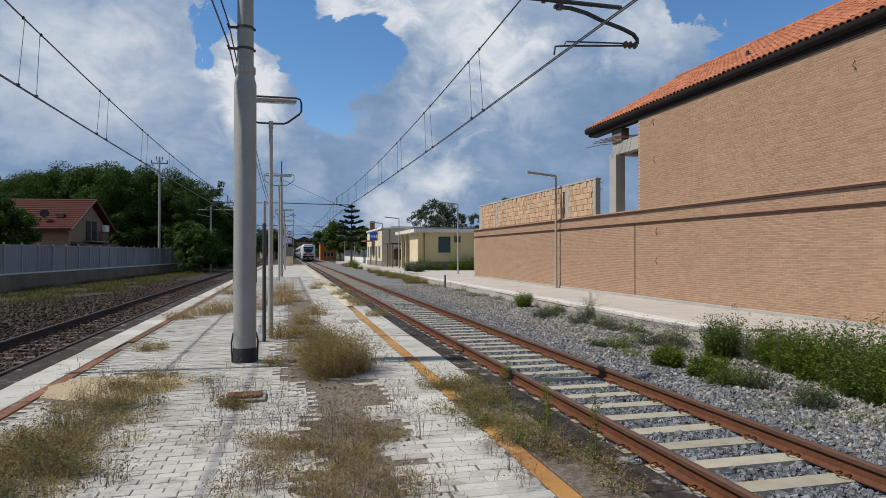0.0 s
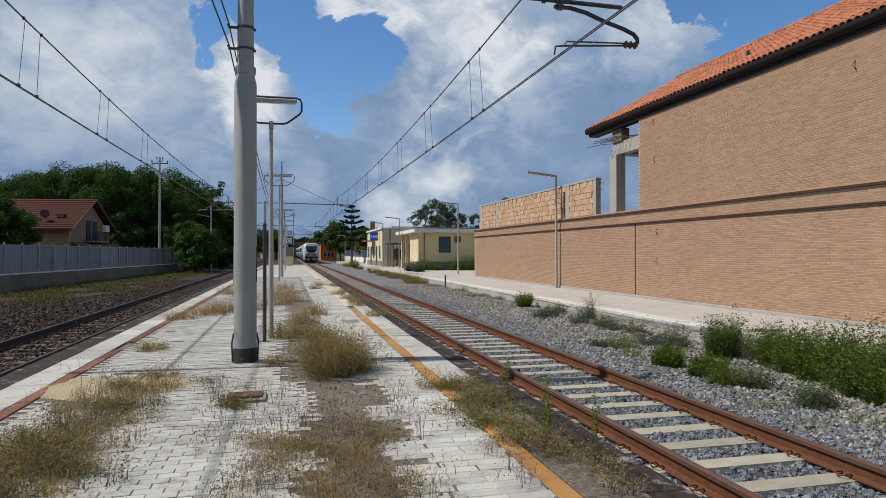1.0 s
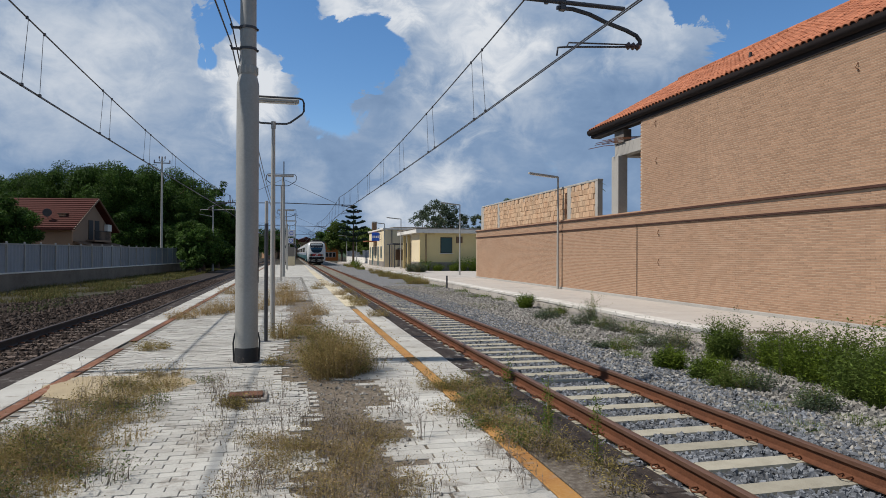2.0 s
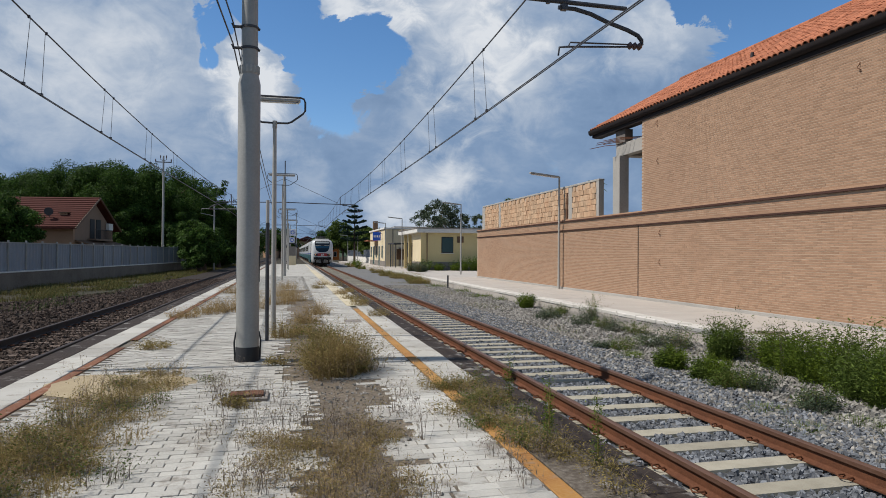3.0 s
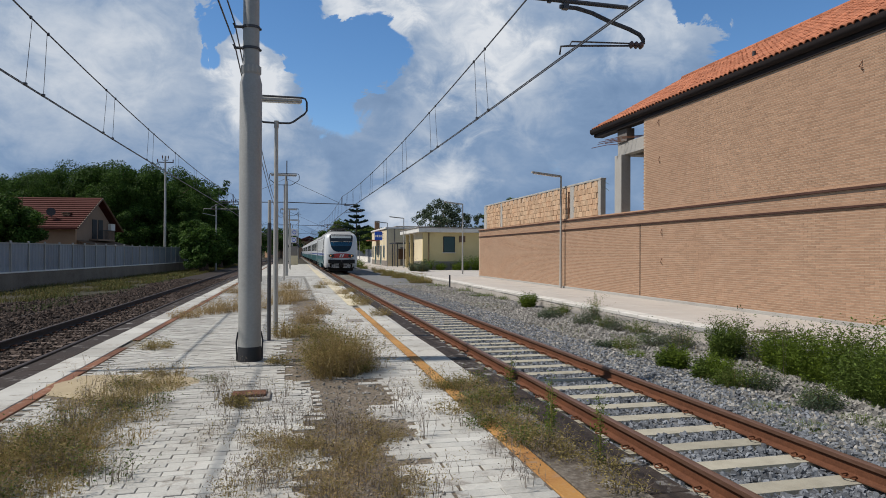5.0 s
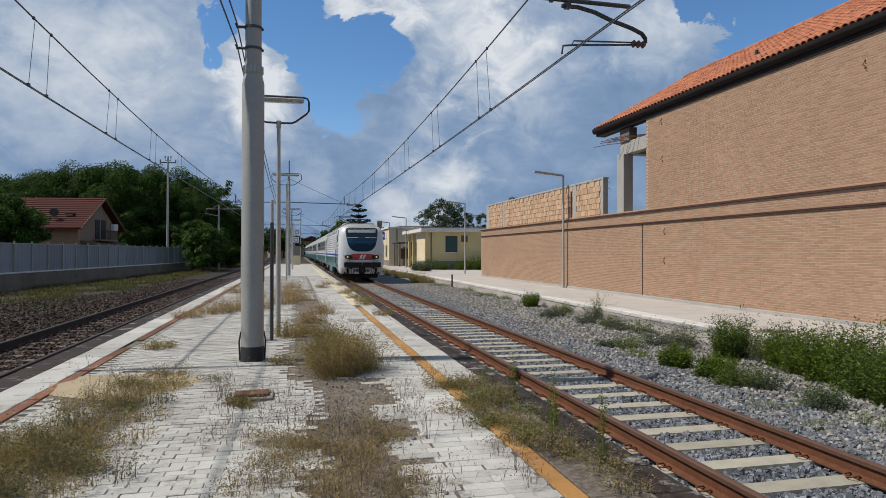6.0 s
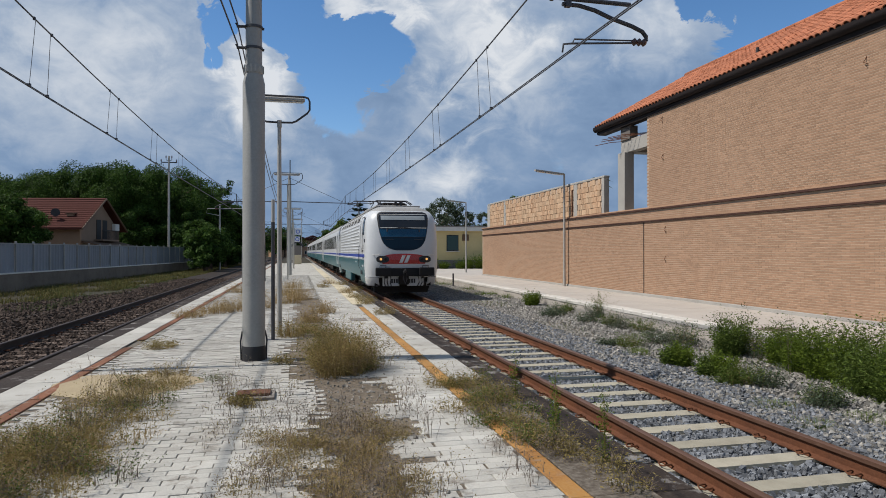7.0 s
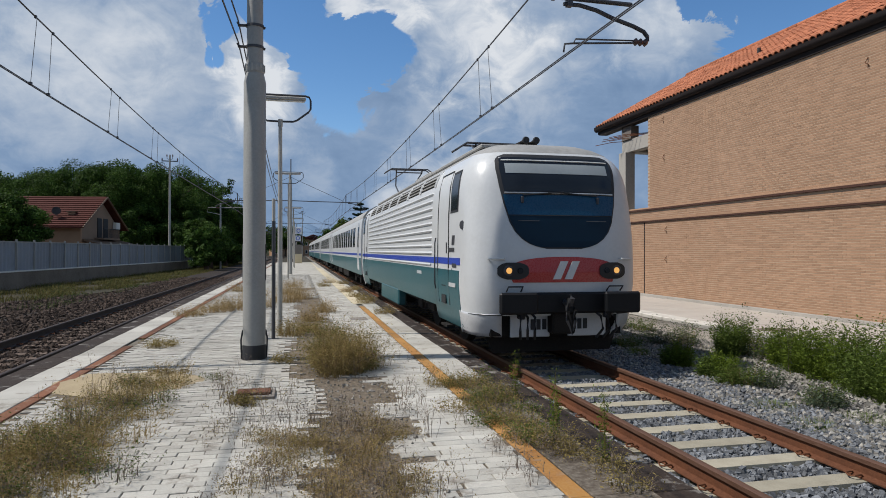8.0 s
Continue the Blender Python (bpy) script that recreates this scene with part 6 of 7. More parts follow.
def far_house(name, x, y, w, d, h, wall, roof_mat, label, turn=0.0):
    e = thing(name, label, "house", pose(x, y, -0.32, 0, 0, turn))
    part("wall", B(-w / 2, w / 2, -d / 2, d / 2, 0, h), wall, e)
    part("roof", P([(-w / 2 - 0.4, h), (w / 2 + 0.4, h), (w / 2 + 0.4, h + 0.15), (0, h + w * 0.22), (-w / 2 - 0.4, h + 0.15)], -d / 2 - 0.4, d / 2 + 0.4), roof_mat, e)
    for k in range(3):
        for z in (1.0, 4.0)[: 2 if h > 5 else 1]:
            win = part("window", B(-w / 2 + 0.8 + k * (w - 2.4) / 2, -w / 2 + 1.7 + k * (w - 2.4) / 2, -d / 2 - 0.04, -d / 2 + 0.02, z, z + 1.4), "white_wall", e)
            part("pane", B(-w / 2 + 0.9 + k * (w - 2.4) / 2, -w / 2 + 1.6 + k * (w - 2.4) / 2, -d / 2 - 0.06, -d / 2 - 0.02, z + 0.1, z + 1.3), "glass_dark", win)
    return e


far_house("house", 10.9, 186, 4.4, 8, 5.0, "orange_wall", "plinth", "bright orange house beside the track", 0)
far_house("house", -3.2, 262, 14, 9, 6.5, "house_wall", "rooftile_old", "pinkish house with a red roof in the distance", 12)
far_house("house", -14, 300, 16, 9, 7.5, "ivory", "rooftile_old", "cream house with a red roof in the distance", -8)
far_house("house", 7.5, 330, 12, 9, 7.5, "house_wall", "rooftile_old", "salmon house with a red roof in the distance", 5)

# ---------------------------------------------------------------- the left side: boundary wall, sheet fence, house, poles
FENCE = [(-18.4, 8.0), (-16.9, 22.0), (-15.1, 39.3), (-13.6, 57.0), (-12.2, 73.0), (-11.1, 100.0), (-9.9, 134.0)]


def fence_at(y):
    return float(np.interp(y, [p[1] for p in FENCE], [p[0] for p in FENCE]))


low_wall = structure(raw("boundary_wall_west", *(lambda ps: (
    [v for x, y in ps for v in ((x, y, -0.4), (x, y, 0.62), (x - 0.3, y, 0.62), (x - 0.3, y, -0.4))],
    [(4 * k + a, 4 * k + b, 4 * k + 4 + b, 4 * k + 4 + a) for k in range(len(ps) - 1) for a, b in ((0, 1), (1, 2), (2, 3))]))(FENCE), "dark_wall"),
    "low rough concrete wall under the fence", "wall")
structure(raw("wall_coping", *(lambda ps: (
    [v for x, y in ps for v in ((x + 0.04, y, 0.624), (x + 0.04, y, 0.70), (x - 0.34, y, 0.70), (x - 0.34, y, 0.624))],
    [(4 * k + a, 4 * k + b, 4 * k + 4 + b, 4 * k + 4 + a) for k in range(len(ps) - 1) for a, b in ((0, 1), (1, 2), (2, 3), (3, 0))]))(FENCE), "white_wall"),
    "pale coping on the low wall", "trim")
fence = structure(thing("sheet_fence", "fence of grey corrugated sheet panels between posts", "fence"))


def panel_mesh(w, h):
    bm = bmesh.new()
    n = 20
    rows = []
    for k in range(n + 1):
        y = -w / 2 + w * k / n
        x = 0.012 if k % 4 in (1, 2) else -0.012
        rows.append([bm.verts.new((x + dx, y, z)) for dx in (0, -0.01) for z in (0, h * 0.34, h * 0.345, h * 0.67, h * 0.675, h)])
    for a, b in zip(rows, rows[1:]):
        for i in range(5):
            bm.faces.new((a[i], a[i + 1], b[i + 1], b[i]))
            bm.faces.new((a[6 + i], b[6 + i], b[7 + i], a[7 + i]))
        bm.faces.new((a[5], a[11], b[11], b[5]))
    return bm


pan = part("panel", panel_mesh(1.92, 1.62), "fence", fence, smooth=False)
post = part("fence_post", B(-0.04, 0.05, -0.04, 0.04, 0, 1.72, 0.006), "galv", fence)
rail_ = part("top_rail", B(-0.03, 0.03, -0.98, 0.98, 0, 0.05), "galv", fence)
y, k = 10.0, 0
rf_ = random.Random(4)
while y < 118:
    x0, x1 = fence_at(y), fence_at(y + 2)
    turn = -math.degrees(math.atan2(x1 - x0, 2.0))
    mid = ((x0 + x1) / 2 - 0.15, y + 1)
    ms = (pose(mid[0], mid[1], 0.70, 0, rf_.uniform(-1, 1), turn), pose(x0 - 0.13, y, 0.70, 0, 0, turn), pose(mid[0] + 0.04, mid[1], 2.26, 0, 0, turn))
    if k == 0:
        pan.matrix_basis, post.matrix_basis, rail_.matrix_basis = ms
    else:
        for ob_, m_ in zip((pan, post, rail_), ms):
            again(ob_, m_, fence)
    y, k = y + 2, k + 1

house = thing("house", "salmon house with a dark red tiled roof and a balcony", "house", pose(-19.7, 66.0, -0.32, 0, 0, -9.5))
# local: x runs back along the gable's wall to the left, y to the rear
GH, GL, EZ, RZ = 8.2, 17.0, 4.45, 7.3
part("front_wall", B(-GL, 0, 0, 0.3, 0, EZ), "house_wall", house)
part("rear_wall", B(-GL, 0, GH - 0.3, GH, 0, EZ), "house_wall", house)
part("gable_wall", P([(0.3, 0), (GH - 0.3, 0), (GH - 0.3, EZ), (GH / 2, RZ - 0.3), (0.3, EZ)], -0.3, 0.0, "x"), "house_gable", house, "grey-brown gable wall, darkened for shade", smooth=False)
part("far_gable", P([(0.3, 0), (GH - 0.3, 0), (GH - 0.3, EZ), (GH / 2, RZ - 0.3), (0.3, EZ)], -GL, -GL + 0.3, "x"), "house_gable", house, smooth=False)
roof2 = part("roof", P([(-0.7, EZ - 0.25), (GH / 2, RZ), (GH + 0.7, EZ - 0.25), (GH + 0.7, EZ - 0.1), (GH / 2, RZ + 0.18), (-0.7, EZ - 0.1)], -GL - 0.5, 0.55, "x"), "rooftile_old", house, "dark red tiled roof", smooth=False)
ln = math.hypot(GH / 2 + 0.7, RZ - EZ + 0.25)
bt = part("tile_course", B(-GL - 0.52, 0.57, -0.02, 0.16, 0.0, 0.06, 0.02), "rooftile_old", roof2)
ang = math.degrees(math.atan2(RZ - EZ + 0.25, GH / 2 + 0.7))
for k in range(15):
    u = (k + 0.2) / 15
    m_ = pose(0, -0.7 + u * (GH / 2 + 0.7), EZ - 0.09 + u * (RZ - EZ + 0.27), ang, 0, 0)
    if k == 0:
        bt.matrix_basis = m_
    else:
        again(bt, m_, roof2)
for y0 in (-0.72, GH / 2):
    s_ = 1 if y0 < 0 else -1
    part("barge_board", T([(0.57, y0 if s_ > 0 else GH + 0.72, EZ - 0.2), (0.57, GH / 2, RZ + 0.08)], 0.09, 6), "brown_wood", house)
opn = part("balcony_door", B(-0.02, 0.05, 3.2, 4.1, 3.4, 5.3), "black", house, "dark balcony door")
opn2 = part("balcony_door", B(-0.02, 0.05, 4.5, 5.4, 3.4, 5.3), "black", house, "dark balcony door")
part("balcony_slab", B(0.02, 0.9, 2.6, 6.2, 3.2, 3.35), "house_gable", house)
for k in range(15):
    part("baluster", T([(0.85, 2.65 + k * 0.25, 3.35), (0.85, 2.65 + k * 0.25, 4.25)], 0.025, 5), "black", house)
part("balcony_rail", T([(0.85, 2.6, 4.25), (0.85, 6.2, 4.25)], 0.04, 6), "black", house)
part("awning_roof", P([(0.05, 3.05), (2.2, 2.55), (2.2, 2.65), (0.05, 3.2)], 0.2, GH - 0.2, "y"), "brown_wood", house, "brown lean-to roof")
for yy in (0.4, 4.5, 8.6):
    part("awning_post", B(2.0, 2.15, yy, yy + 0.15, 0, 2.6), "brown_wood", house)
part("air_unit", B(0.03, 0.4, 6.5, 7.4, 4.3, 5.0, 0.03), "white_wall", house, "white air conditioning unit")
part("window", B(-6.8, -4.4, -0.05, 0.02, 1.6, 3.6), "brown_wood", house, "wide dark window")
chim = part("chimney", B(-1.7, -1.1, 1.0, 1.6, 4.7, 5.75, 0.02), "house_wall", house)
part("chimney_cap", B(-1.8, -1.0, 0.9, 1.7, 5.75, 5.85), "brown_wood", chim)
dish = part("satellite_dish", T([(-2.5, 0.6, 5.9), (-2.42, 0.42, 5.86), (-2.36, 0.3, 5.84)], [0.06, 0.28, 0.38], 18), "dark_metal", house, "dark round satellite dish")
part("dish_arm", T([(-2.5, 0.7, 5.0), (-2.5, 0.65, 5.9)], 0.03, 6), "dark_metal", house)


def utility_pole(x, y, h, label, z0=-0.32):
    e = thing("utility_pole", label, "pole", pose(x, y, z0), "poles beside the further track")
    part("shaft", T([(0, 0, 0), (0, 0, h)], [0.15, 0.09], 12), "lamp_grey", e)
    part("cross_arm", B(-0.85, 0.85, -0.05, 0.05, h - 0.75, h - 0.65), "dark_metal", e)
    for s in (-0.8, -0.3, 0.3, 0.8):
        zz = h - 0.66 if abs(s) > 0.5 else h - 0.25
        part("insulator", T([(s, 0, zz), (s, 0, zz + 0.12), (s, 0, zz + 0.3)], [0.03, 0.07, 0.04], 8), "insulator", e)
    part("fork", T([(-0.3, 0, h - 0.25), (-0.28, 0, h - 0.45), (0, 0, h - 0.55), (0.28, 0, h - 0.45), (0.3, 0, h - 0.25)], 0.03, 6), "dark_metal", e)
    return e


utility_pole(-13.75, 76.0, 12.7, "pale concrete utility pole with a cross arm")
utility_pole(-9.0, 104.0, 10.2, "pale concrete utility pole with a cross arm")
utility_pole(1.6, 215.0, 15.0, "tall pale pole far beyond the platform")
fm = thing("further_mast", "slim mast with a bracket arm beside the further track", "mast", pose(-8.3, 75, -0.32))
part("tube", T([(0, 0, 0), (0, 0, 7.4)], [0.11, 0.08], 10), "galv", fm)
part("arm", T([(0.0, 0, 6.9), (-1.3, 0, 6.9), (-1.4, 0, 6.4), (0.1, 0, 6.1)], 0.035, 6), "lamp_grey", fm)
part("arm", T([(0, 0, 6.9), (2.5, 0, 6.95)], 0.035, 6), "lamp_grey", fm)


# ---------------------------------------------------------------- trees and hills
def leaf_cloud(centres, radii, per, size, seed, flat=0.8, up=0.35):
    """Small folded leaves on the shells of many clumps."""
    r = np.random.default_rng(seed)
    c, rad = np.repeat(np.asarray(centres, float), per, 0), np.repeat(np.asarray(radii, float), per, 0)
    d = r.normal(size=c.shape)
    d /= np.linalg.norm(d, axis=1)[:, None]
    p = c + d * (rad * r.uniform(0.55, 1.08, len(rad)))[:, None] * np.array((1, 1, flat))
    n = len(p)
    a = d + r.normal(size=d.shape) * 0.7 + np.array((0, 0, up))
    a /= np.linalg.norm(a, axis=1)[:, None]
    t = np.cross(a, r.normal(size=d.shape))
    t /= np.linalg.norm(t, axis=1)[:, None]
    b = np.cross(a, t)
    s = (size * r.uniform(0.6, 1.3, n))[:, None]
    v = np.stack((p - t * s, p + b * s * 0.45 + a * s * 0.12, p + t * s, p - b * s * 0.45 + a * s * 0.12), 1).reshape(-1, 3)
    f = np.arange(4 * n).reshape(-1, 4)
    return v, f


def tree(name, label, x, y, trunk_h, crown, mat, seed, leaf=0.22, per=260, z0=-0.32, tilt=0.0, clump=(0.55, 1.0), n_clump=46, core=True):
    """crown: centre height, half width, half height."""
    r = random.Random(seed)
    e = thing(name, label, "tree", pose(x, y, z0, 0, 0, 0))
    cz, cw, ch = crown
    part("trunk", T([(0, 0, 0), (tilt * 0.3 + r.uniform(-.1, .1), 0, trunk_h * 0.5), (tilt, r.uniform(-.2, .2), trunk_h), (tilt, 0, cz)], [0.3, 0.24, 0.18, 0.06], 10), "bark", e)
    cs, rs = [], []
    for k in range(n_clump):
        a, u = r.uniform(0, 2 * math.pi), r.uniform(-0.75, 1.0)
        q = math.sqrt(max(0.0, 1 - u * u)) * r.uniform(0.72, 1.08)
        cs.append((tilt + cw * q * math.cos(a), cw * q * math.sin(a), cz + ch * u * r.uniform(0.8, 1.1)))
        rs.append(r.uniform(*clump) * cw * 0.36)
    limbs = [k for k in range(0, n_clump, 6)]
    for k in limbs:
        c = cs[k]
        part("limb", T([(tilt * 0.9, 0, trunk_h * 0.9), (tilt + (c[0] - tilt) * 0.45, c[1] * 0.45, (trunk_h + c[2]) / 2 + 0.2), c], [0.1, 0.06, 0.02], 6), "bark", e)
    v, f = leaf_cloud(cs, rs, per, leaf, seed)
    if core:
        # leaves deep inside the crown close it
        v2, f2 = leaf_cloud([(tilt, 0, cz)], [max(cw, ch) * 0.62], per * 7, leaf * 1.7, seed + 1, ch / max(cw, ch))
        f = np.concatenate((f, f2 + len(v)))
        v = np.concatenate((v, v2))
    raw("crown", v, f, mat, e, "crown of many small leaves")
    return e


pines = [(-27.5, 92, 11.4, 5.6, 3.2), (-22.0, 88, 11.3, 5.4, 3.4), (-16.8, 90, 11.0, 5.2, 3.6), (-12.6, 94, 9.6, 4.0, 3.4), (-10.3, 99, 8.0, 3.0, 3.4),
         (-33.5, 95, 11.0, 5.6, 3.0), (-19.5, 98, 9.5, 6.0, 4.6), (-25, 100, 9.0, 6.2, 4.8), (-14.2, 86, 6.2, 3.2, 3.4), (-18.8, 84, 6.4, 3.2, 3.2), (-11.6, 90, 5.0, 2.6, 3.4)]
for k, (x, y, cz, cw, ch) in enumerate(pines):
    tree("pine_tree", "broad dark green umbrella pine behind the fence", x, y, cz * 0.6, (cz - 2.3, cw, ch), "leaf_dark", 30 + k, 0.13, 720, n_clump=64, clump=(0.4, 0.85))
for k, (x, y, cz, cw, ch) in enumerate(((-9.1, 70, 2.3, 1.8, 2.2), (-9.3, 75, 2.6, 1.9, 2.4), (-11.4, 78, 3.2, 1.9, 2.4), (-8.9, 86, 2.4, 1.7, 2.4), (-8.8, 100, 2.2, 1.8, 2.0), (-8.4, 116, 2.3, 2.0, 2.2))):
    tree("bush", "dark green bush hanging over the fence", x, y, 1.2, (cz, cw, ch), "leaf_dark", 60 + k, 0.13, 260, n_clump=34)
for k, (x, y, cz, cw, ch) in enumerate(((-22.6, 58, 4.2, 2.6, 2.2), (-25.0, 56, 3.9, 2.6, 2.4))):
    tree("garden_tree", "dark leafy garden tree beside the house", x, y, 2.4, (cz, cw, ch), "leaf_dark", 80 + k, 0.13, 320, n_clump=40)
for k, (x, y, cz, cw, ch) in enumerate(((18.2, 88, 5.6, 2.3, 2.5), (20.6, 90, 6.6, 2.5, 2.8), (23.2, 92, 6.3, 2.2, 2.6), (26.6, 90, 5.4, 1.7, 2.3))):
    tree("olive_tree", "grey-green leafy tree behind the hut", x, y, 3.6, (cz, cw, ch), "olive", 90 + k, 0.13, 72, n_clump=64, core=False, clump=(0.36, 0.8))
for k, (x, y, cz, cw, ch) in enumerate(((10.6, 205, 5.0, 3.6, 3.6), (13.5, 175, 6.0, 4.2, 4.0), (16, 140, 4.6, 3.4, 3.0), (14.8, 118, 3.6, 2.4, 2.6), (14.0, 230, 6.0, 5, 4), (-4, 225, 5.5, 6, 4), (-12, 200, 6, 6, 5))):
    tree("garden_tree", "full green tree beside the line in the distance", x, y, cz * 0.45, (cz, cw, ch), "leaf_mid" if k in (1, 2, 3) else "leaf_dark", 110 + k, 0.3, 160, n_clump=36)

ara = thing("araucaria_tree", "tall dark araucaria with level tiers of branches", "tree", pose(10.45, 110, -0.32))
part("trunk", T([(0, 0, 0), (0, 0, 10.4)], [0.22, 0.03], 8), "bark", ara)
ra = random.Random(12)
for z, rad in ((10.1, 0.4), (9.2, 1.15), (8.2, 1.3), (7.3, 2.0), (6.3, 2.1), (5.3, 2.3), (4.3, 2.2)):
    cs, rs = [], []
    bm = bmesh.new()
    for k in range(9):
        a = k * 2 * math.pi / 9 + ra.uniform(-.2, .2)
        L_ = rad * ra.uniform(0.85, 1.1)
        ring_tube(bm, [(0, 0, z - 0.12), (L_ * 0.5 * math.cos(a), L_ * 0.5 * math.sin(a), z - 0.06), (L_ * math.cos(a), L_ * math.sin(a), z + 0.14 * rad)], [0.05, 0.035, 0.01], 5)
        for j in range(6):
            u = 0.25 + 0.75 * j / 5
            cs.append((L_ * u * math.cos(a), L_ * u * math.sin(a), z - 0.1 + 0.2 * rad * u * u))
            rs.append(0.2)
    tier = part("branch_tier", bm, "bark", ara)
    v, f = leaf_cloud(cs, rs, 90, 0.13, int(z * 10), 0.55)
    raw("needles", v, f, "leaf_blue", tier)

for k, (x, y, h) in enumerate(((20.9, 60, 7.2), (19.1, 38.5, 6.6), (20.6, 66, 6.2))):
    pm = thing("palm_tree", "small palm top showing above the wall", "tree", pose(x, y, -0.32))
    part("trunk", T([(0, 0, 0), (0.05, 0, h)], [0.2, 0.15], 10), "bark", pm)
    rpm = random.Random(k)
    for j in range(15):
        a, el = rpm.uniform(0, 2 * math.pi), rpm.uniform(0.1, 1.1)
        bm = bmesh.new()
        L_ = rpm.uniform(0.8, 1.25)
        pts = [Vector((L_ * u * math.cos(a) * math.cos(el), L_ * u * math.sin(a) * math.cos(el), h + L_ * (u * math.sin(el) - 0.55 * u * u))) for u in (0, 0.35, 0.7, 1.0)]
        ring_tube(bm, pts, [0.02, 0.016, 0.012, 0.005], 4)
        for q in range(12):
            u = 0.2 + 0.8 * q / 12
            i0 = min(2, int(u * 3))
            c = pts[i0].lerp(pts[i0 + 1], u * 3 - i0) if u < 1 else pts[3]
            side_ = Vector((-math.sin(a), math.cos(a), -0.35))
            for sg in (-1, 1):
                s2 = Vector((side_.x * sg, side_.y * sg, side_.z)) * 0.3
                v_ = [bm.verts.new(c), bm.verts.new(c + s2 * 0.5 + Vector((0, 0, 0.02))), bm.verts.new(c + s2 + Vector((math.cos(a), math.sin(a), 0)) * 0.1), bm.verts.new(c + s2 * 0.5 + Vector((math.cos(a), math.sin(a), 0)) * 0.06)]
                bm.faces.new(v_)
        part("frond", bm, "leaf_mid", pm)


def ridge_line(name, x0, x1, y, heights, depth, mat, label, seed, rough=0.12):
    """A range of hills as one heaped sheet."""
    n, mrows = 120, 10
    vs, fs = [], []
    for j in range(mrows + 1):
        v_ = j / mrows
        for i in range(n + 1):
            u = i / n
            x = x0 + (x1 - x0) * u
            h = float(np.interp(u, [k / (len(heights) - 1) for k in range(len(heights))], heights))
            b = math.sin(math.pi * min(1, v_ * 0.5)) ** 0.8
            z = -0.3 + h * b * (1 + rough * noise.noise((x * 6 / abs(x1 - x0) * 4, v_ * 4, seed)) + rough * 0.6 * noise.noise((x * 40 / abs(x1 - x0), v_ * 14, seed + 3)))
            vs.append((x, y + depth * v_, z))
    for j in range(mrows):
        for i in range(n):
            a = j * (n + 1) + i
            fs.append((a, a + 1, a + n + 2, a + n + 1))
    return structure(raw(name, vs, fs, mat, smooth=True), label, "hill")


ridge_line("hill", -190, -20, 210, [26, 28, 27, 29, 27, 26, 22, 14, 6], 90, "hill", "wooded hill behind the pines", 1.0)
ridge_line("backdrop_mountain", -1500, 1200, 2600, [90, 120, 150, 130, 150, 175, 140, 95, 70, 60, 50, 40], 900, "far_hill", "hazy blue mountains far away", 5.0, 0.2)
ridge_line("backdrop_wood", -160, 160, 330, [8, 9, 10, 9, 7, 6, 7, 8, 7, 8, 9], 60, "hill", "belt of far trees", 8.0, 0.35)
r = np.random.default_rng(77)
cs = np.stack((r.uniform(-150, -24, 500), r.uniform(212, 255, 500), np.zeros(500)), -1)
cs[:, 2] = 10 + (cs[:, 1] - 212) / 43 * 17 + r.uniform(-1, 2.5, 500)
v, f = leaf_cloud(cs, r.uniform(1.2, 2.6, 500), 70, 0.5, 5)
tagged(raw("hill_woods", v, f, "leaf_dark"), "dark woods on the hill", "woods", kind="stuff")
cs = np.stack((r.uniform(-60, 70, 220), r.uniform(255, 330, 220), r.uniform(1, 6.5, 220)), -1)
v, f = leaf_cloud(cs, r.uniform(1.5, 3.0, 220), 70, 0.5, 6)
tagged(raw("far_woods", v, f, "leaf_dark"), "belt of dark trees in the distance", "woods", kind="stuff")


# ---------------------------------------------------------------- weeds, shrubs, dry grass
def blades(px, py, pz, length, lean, width, rg, curl=0.5, heading=None):
    """Bent tapering blades, one strip each."""
    n = len(px)
    a = rg.uniform(0, 2 * np.pi, n) if heading is None else heading
    out = np.stack((np.cos(a), np.sin(a), np.zeros(n)), -1)
    side_ = np.stack((-np.sin(a), np.cos(a), np.zeros(n)), -1)
    base = np.stack((px, py, pz), -1)
    rows = []
    for u in (0.0, 0.35, 0.7, 1.0):
        bend = lean * u + curl * lean * u * u
        c = base + out * (length * np.sin(np.minimum(bend, 1.5)) * u)[:, None] + np.array((0, 0, 1.0)) * (length * np.cos(np.minimum(bend, 1.4)) * u)[:, None]
        w = (width * (1 - 0.85 * u))[:, None]
        rows.append((c - side_ * w, c + side_ * w))
    v = np.stack([q for r_ in rows for q in r_], 1).reshape(-1, 3)
    i = (8 * np.arange(n))[:, None, None]
    f = (np.array(((0, 1, 3, 2), (2, 3, 5, 4), (4, 5, 7, 6)))[None] + i).reshape(-1, 4)
    tips = [(r_[0] + r_[1]) / 2 for r_ in rows]
    return v, f, tips


def join(*vf):
    vs, fs, k = [], [], 0
    for v, f in vf:
        vs.append(v)
        fs.append(f + k)
        k += len(v)
    return np.concatenate(vs), np.concatenate(fs)


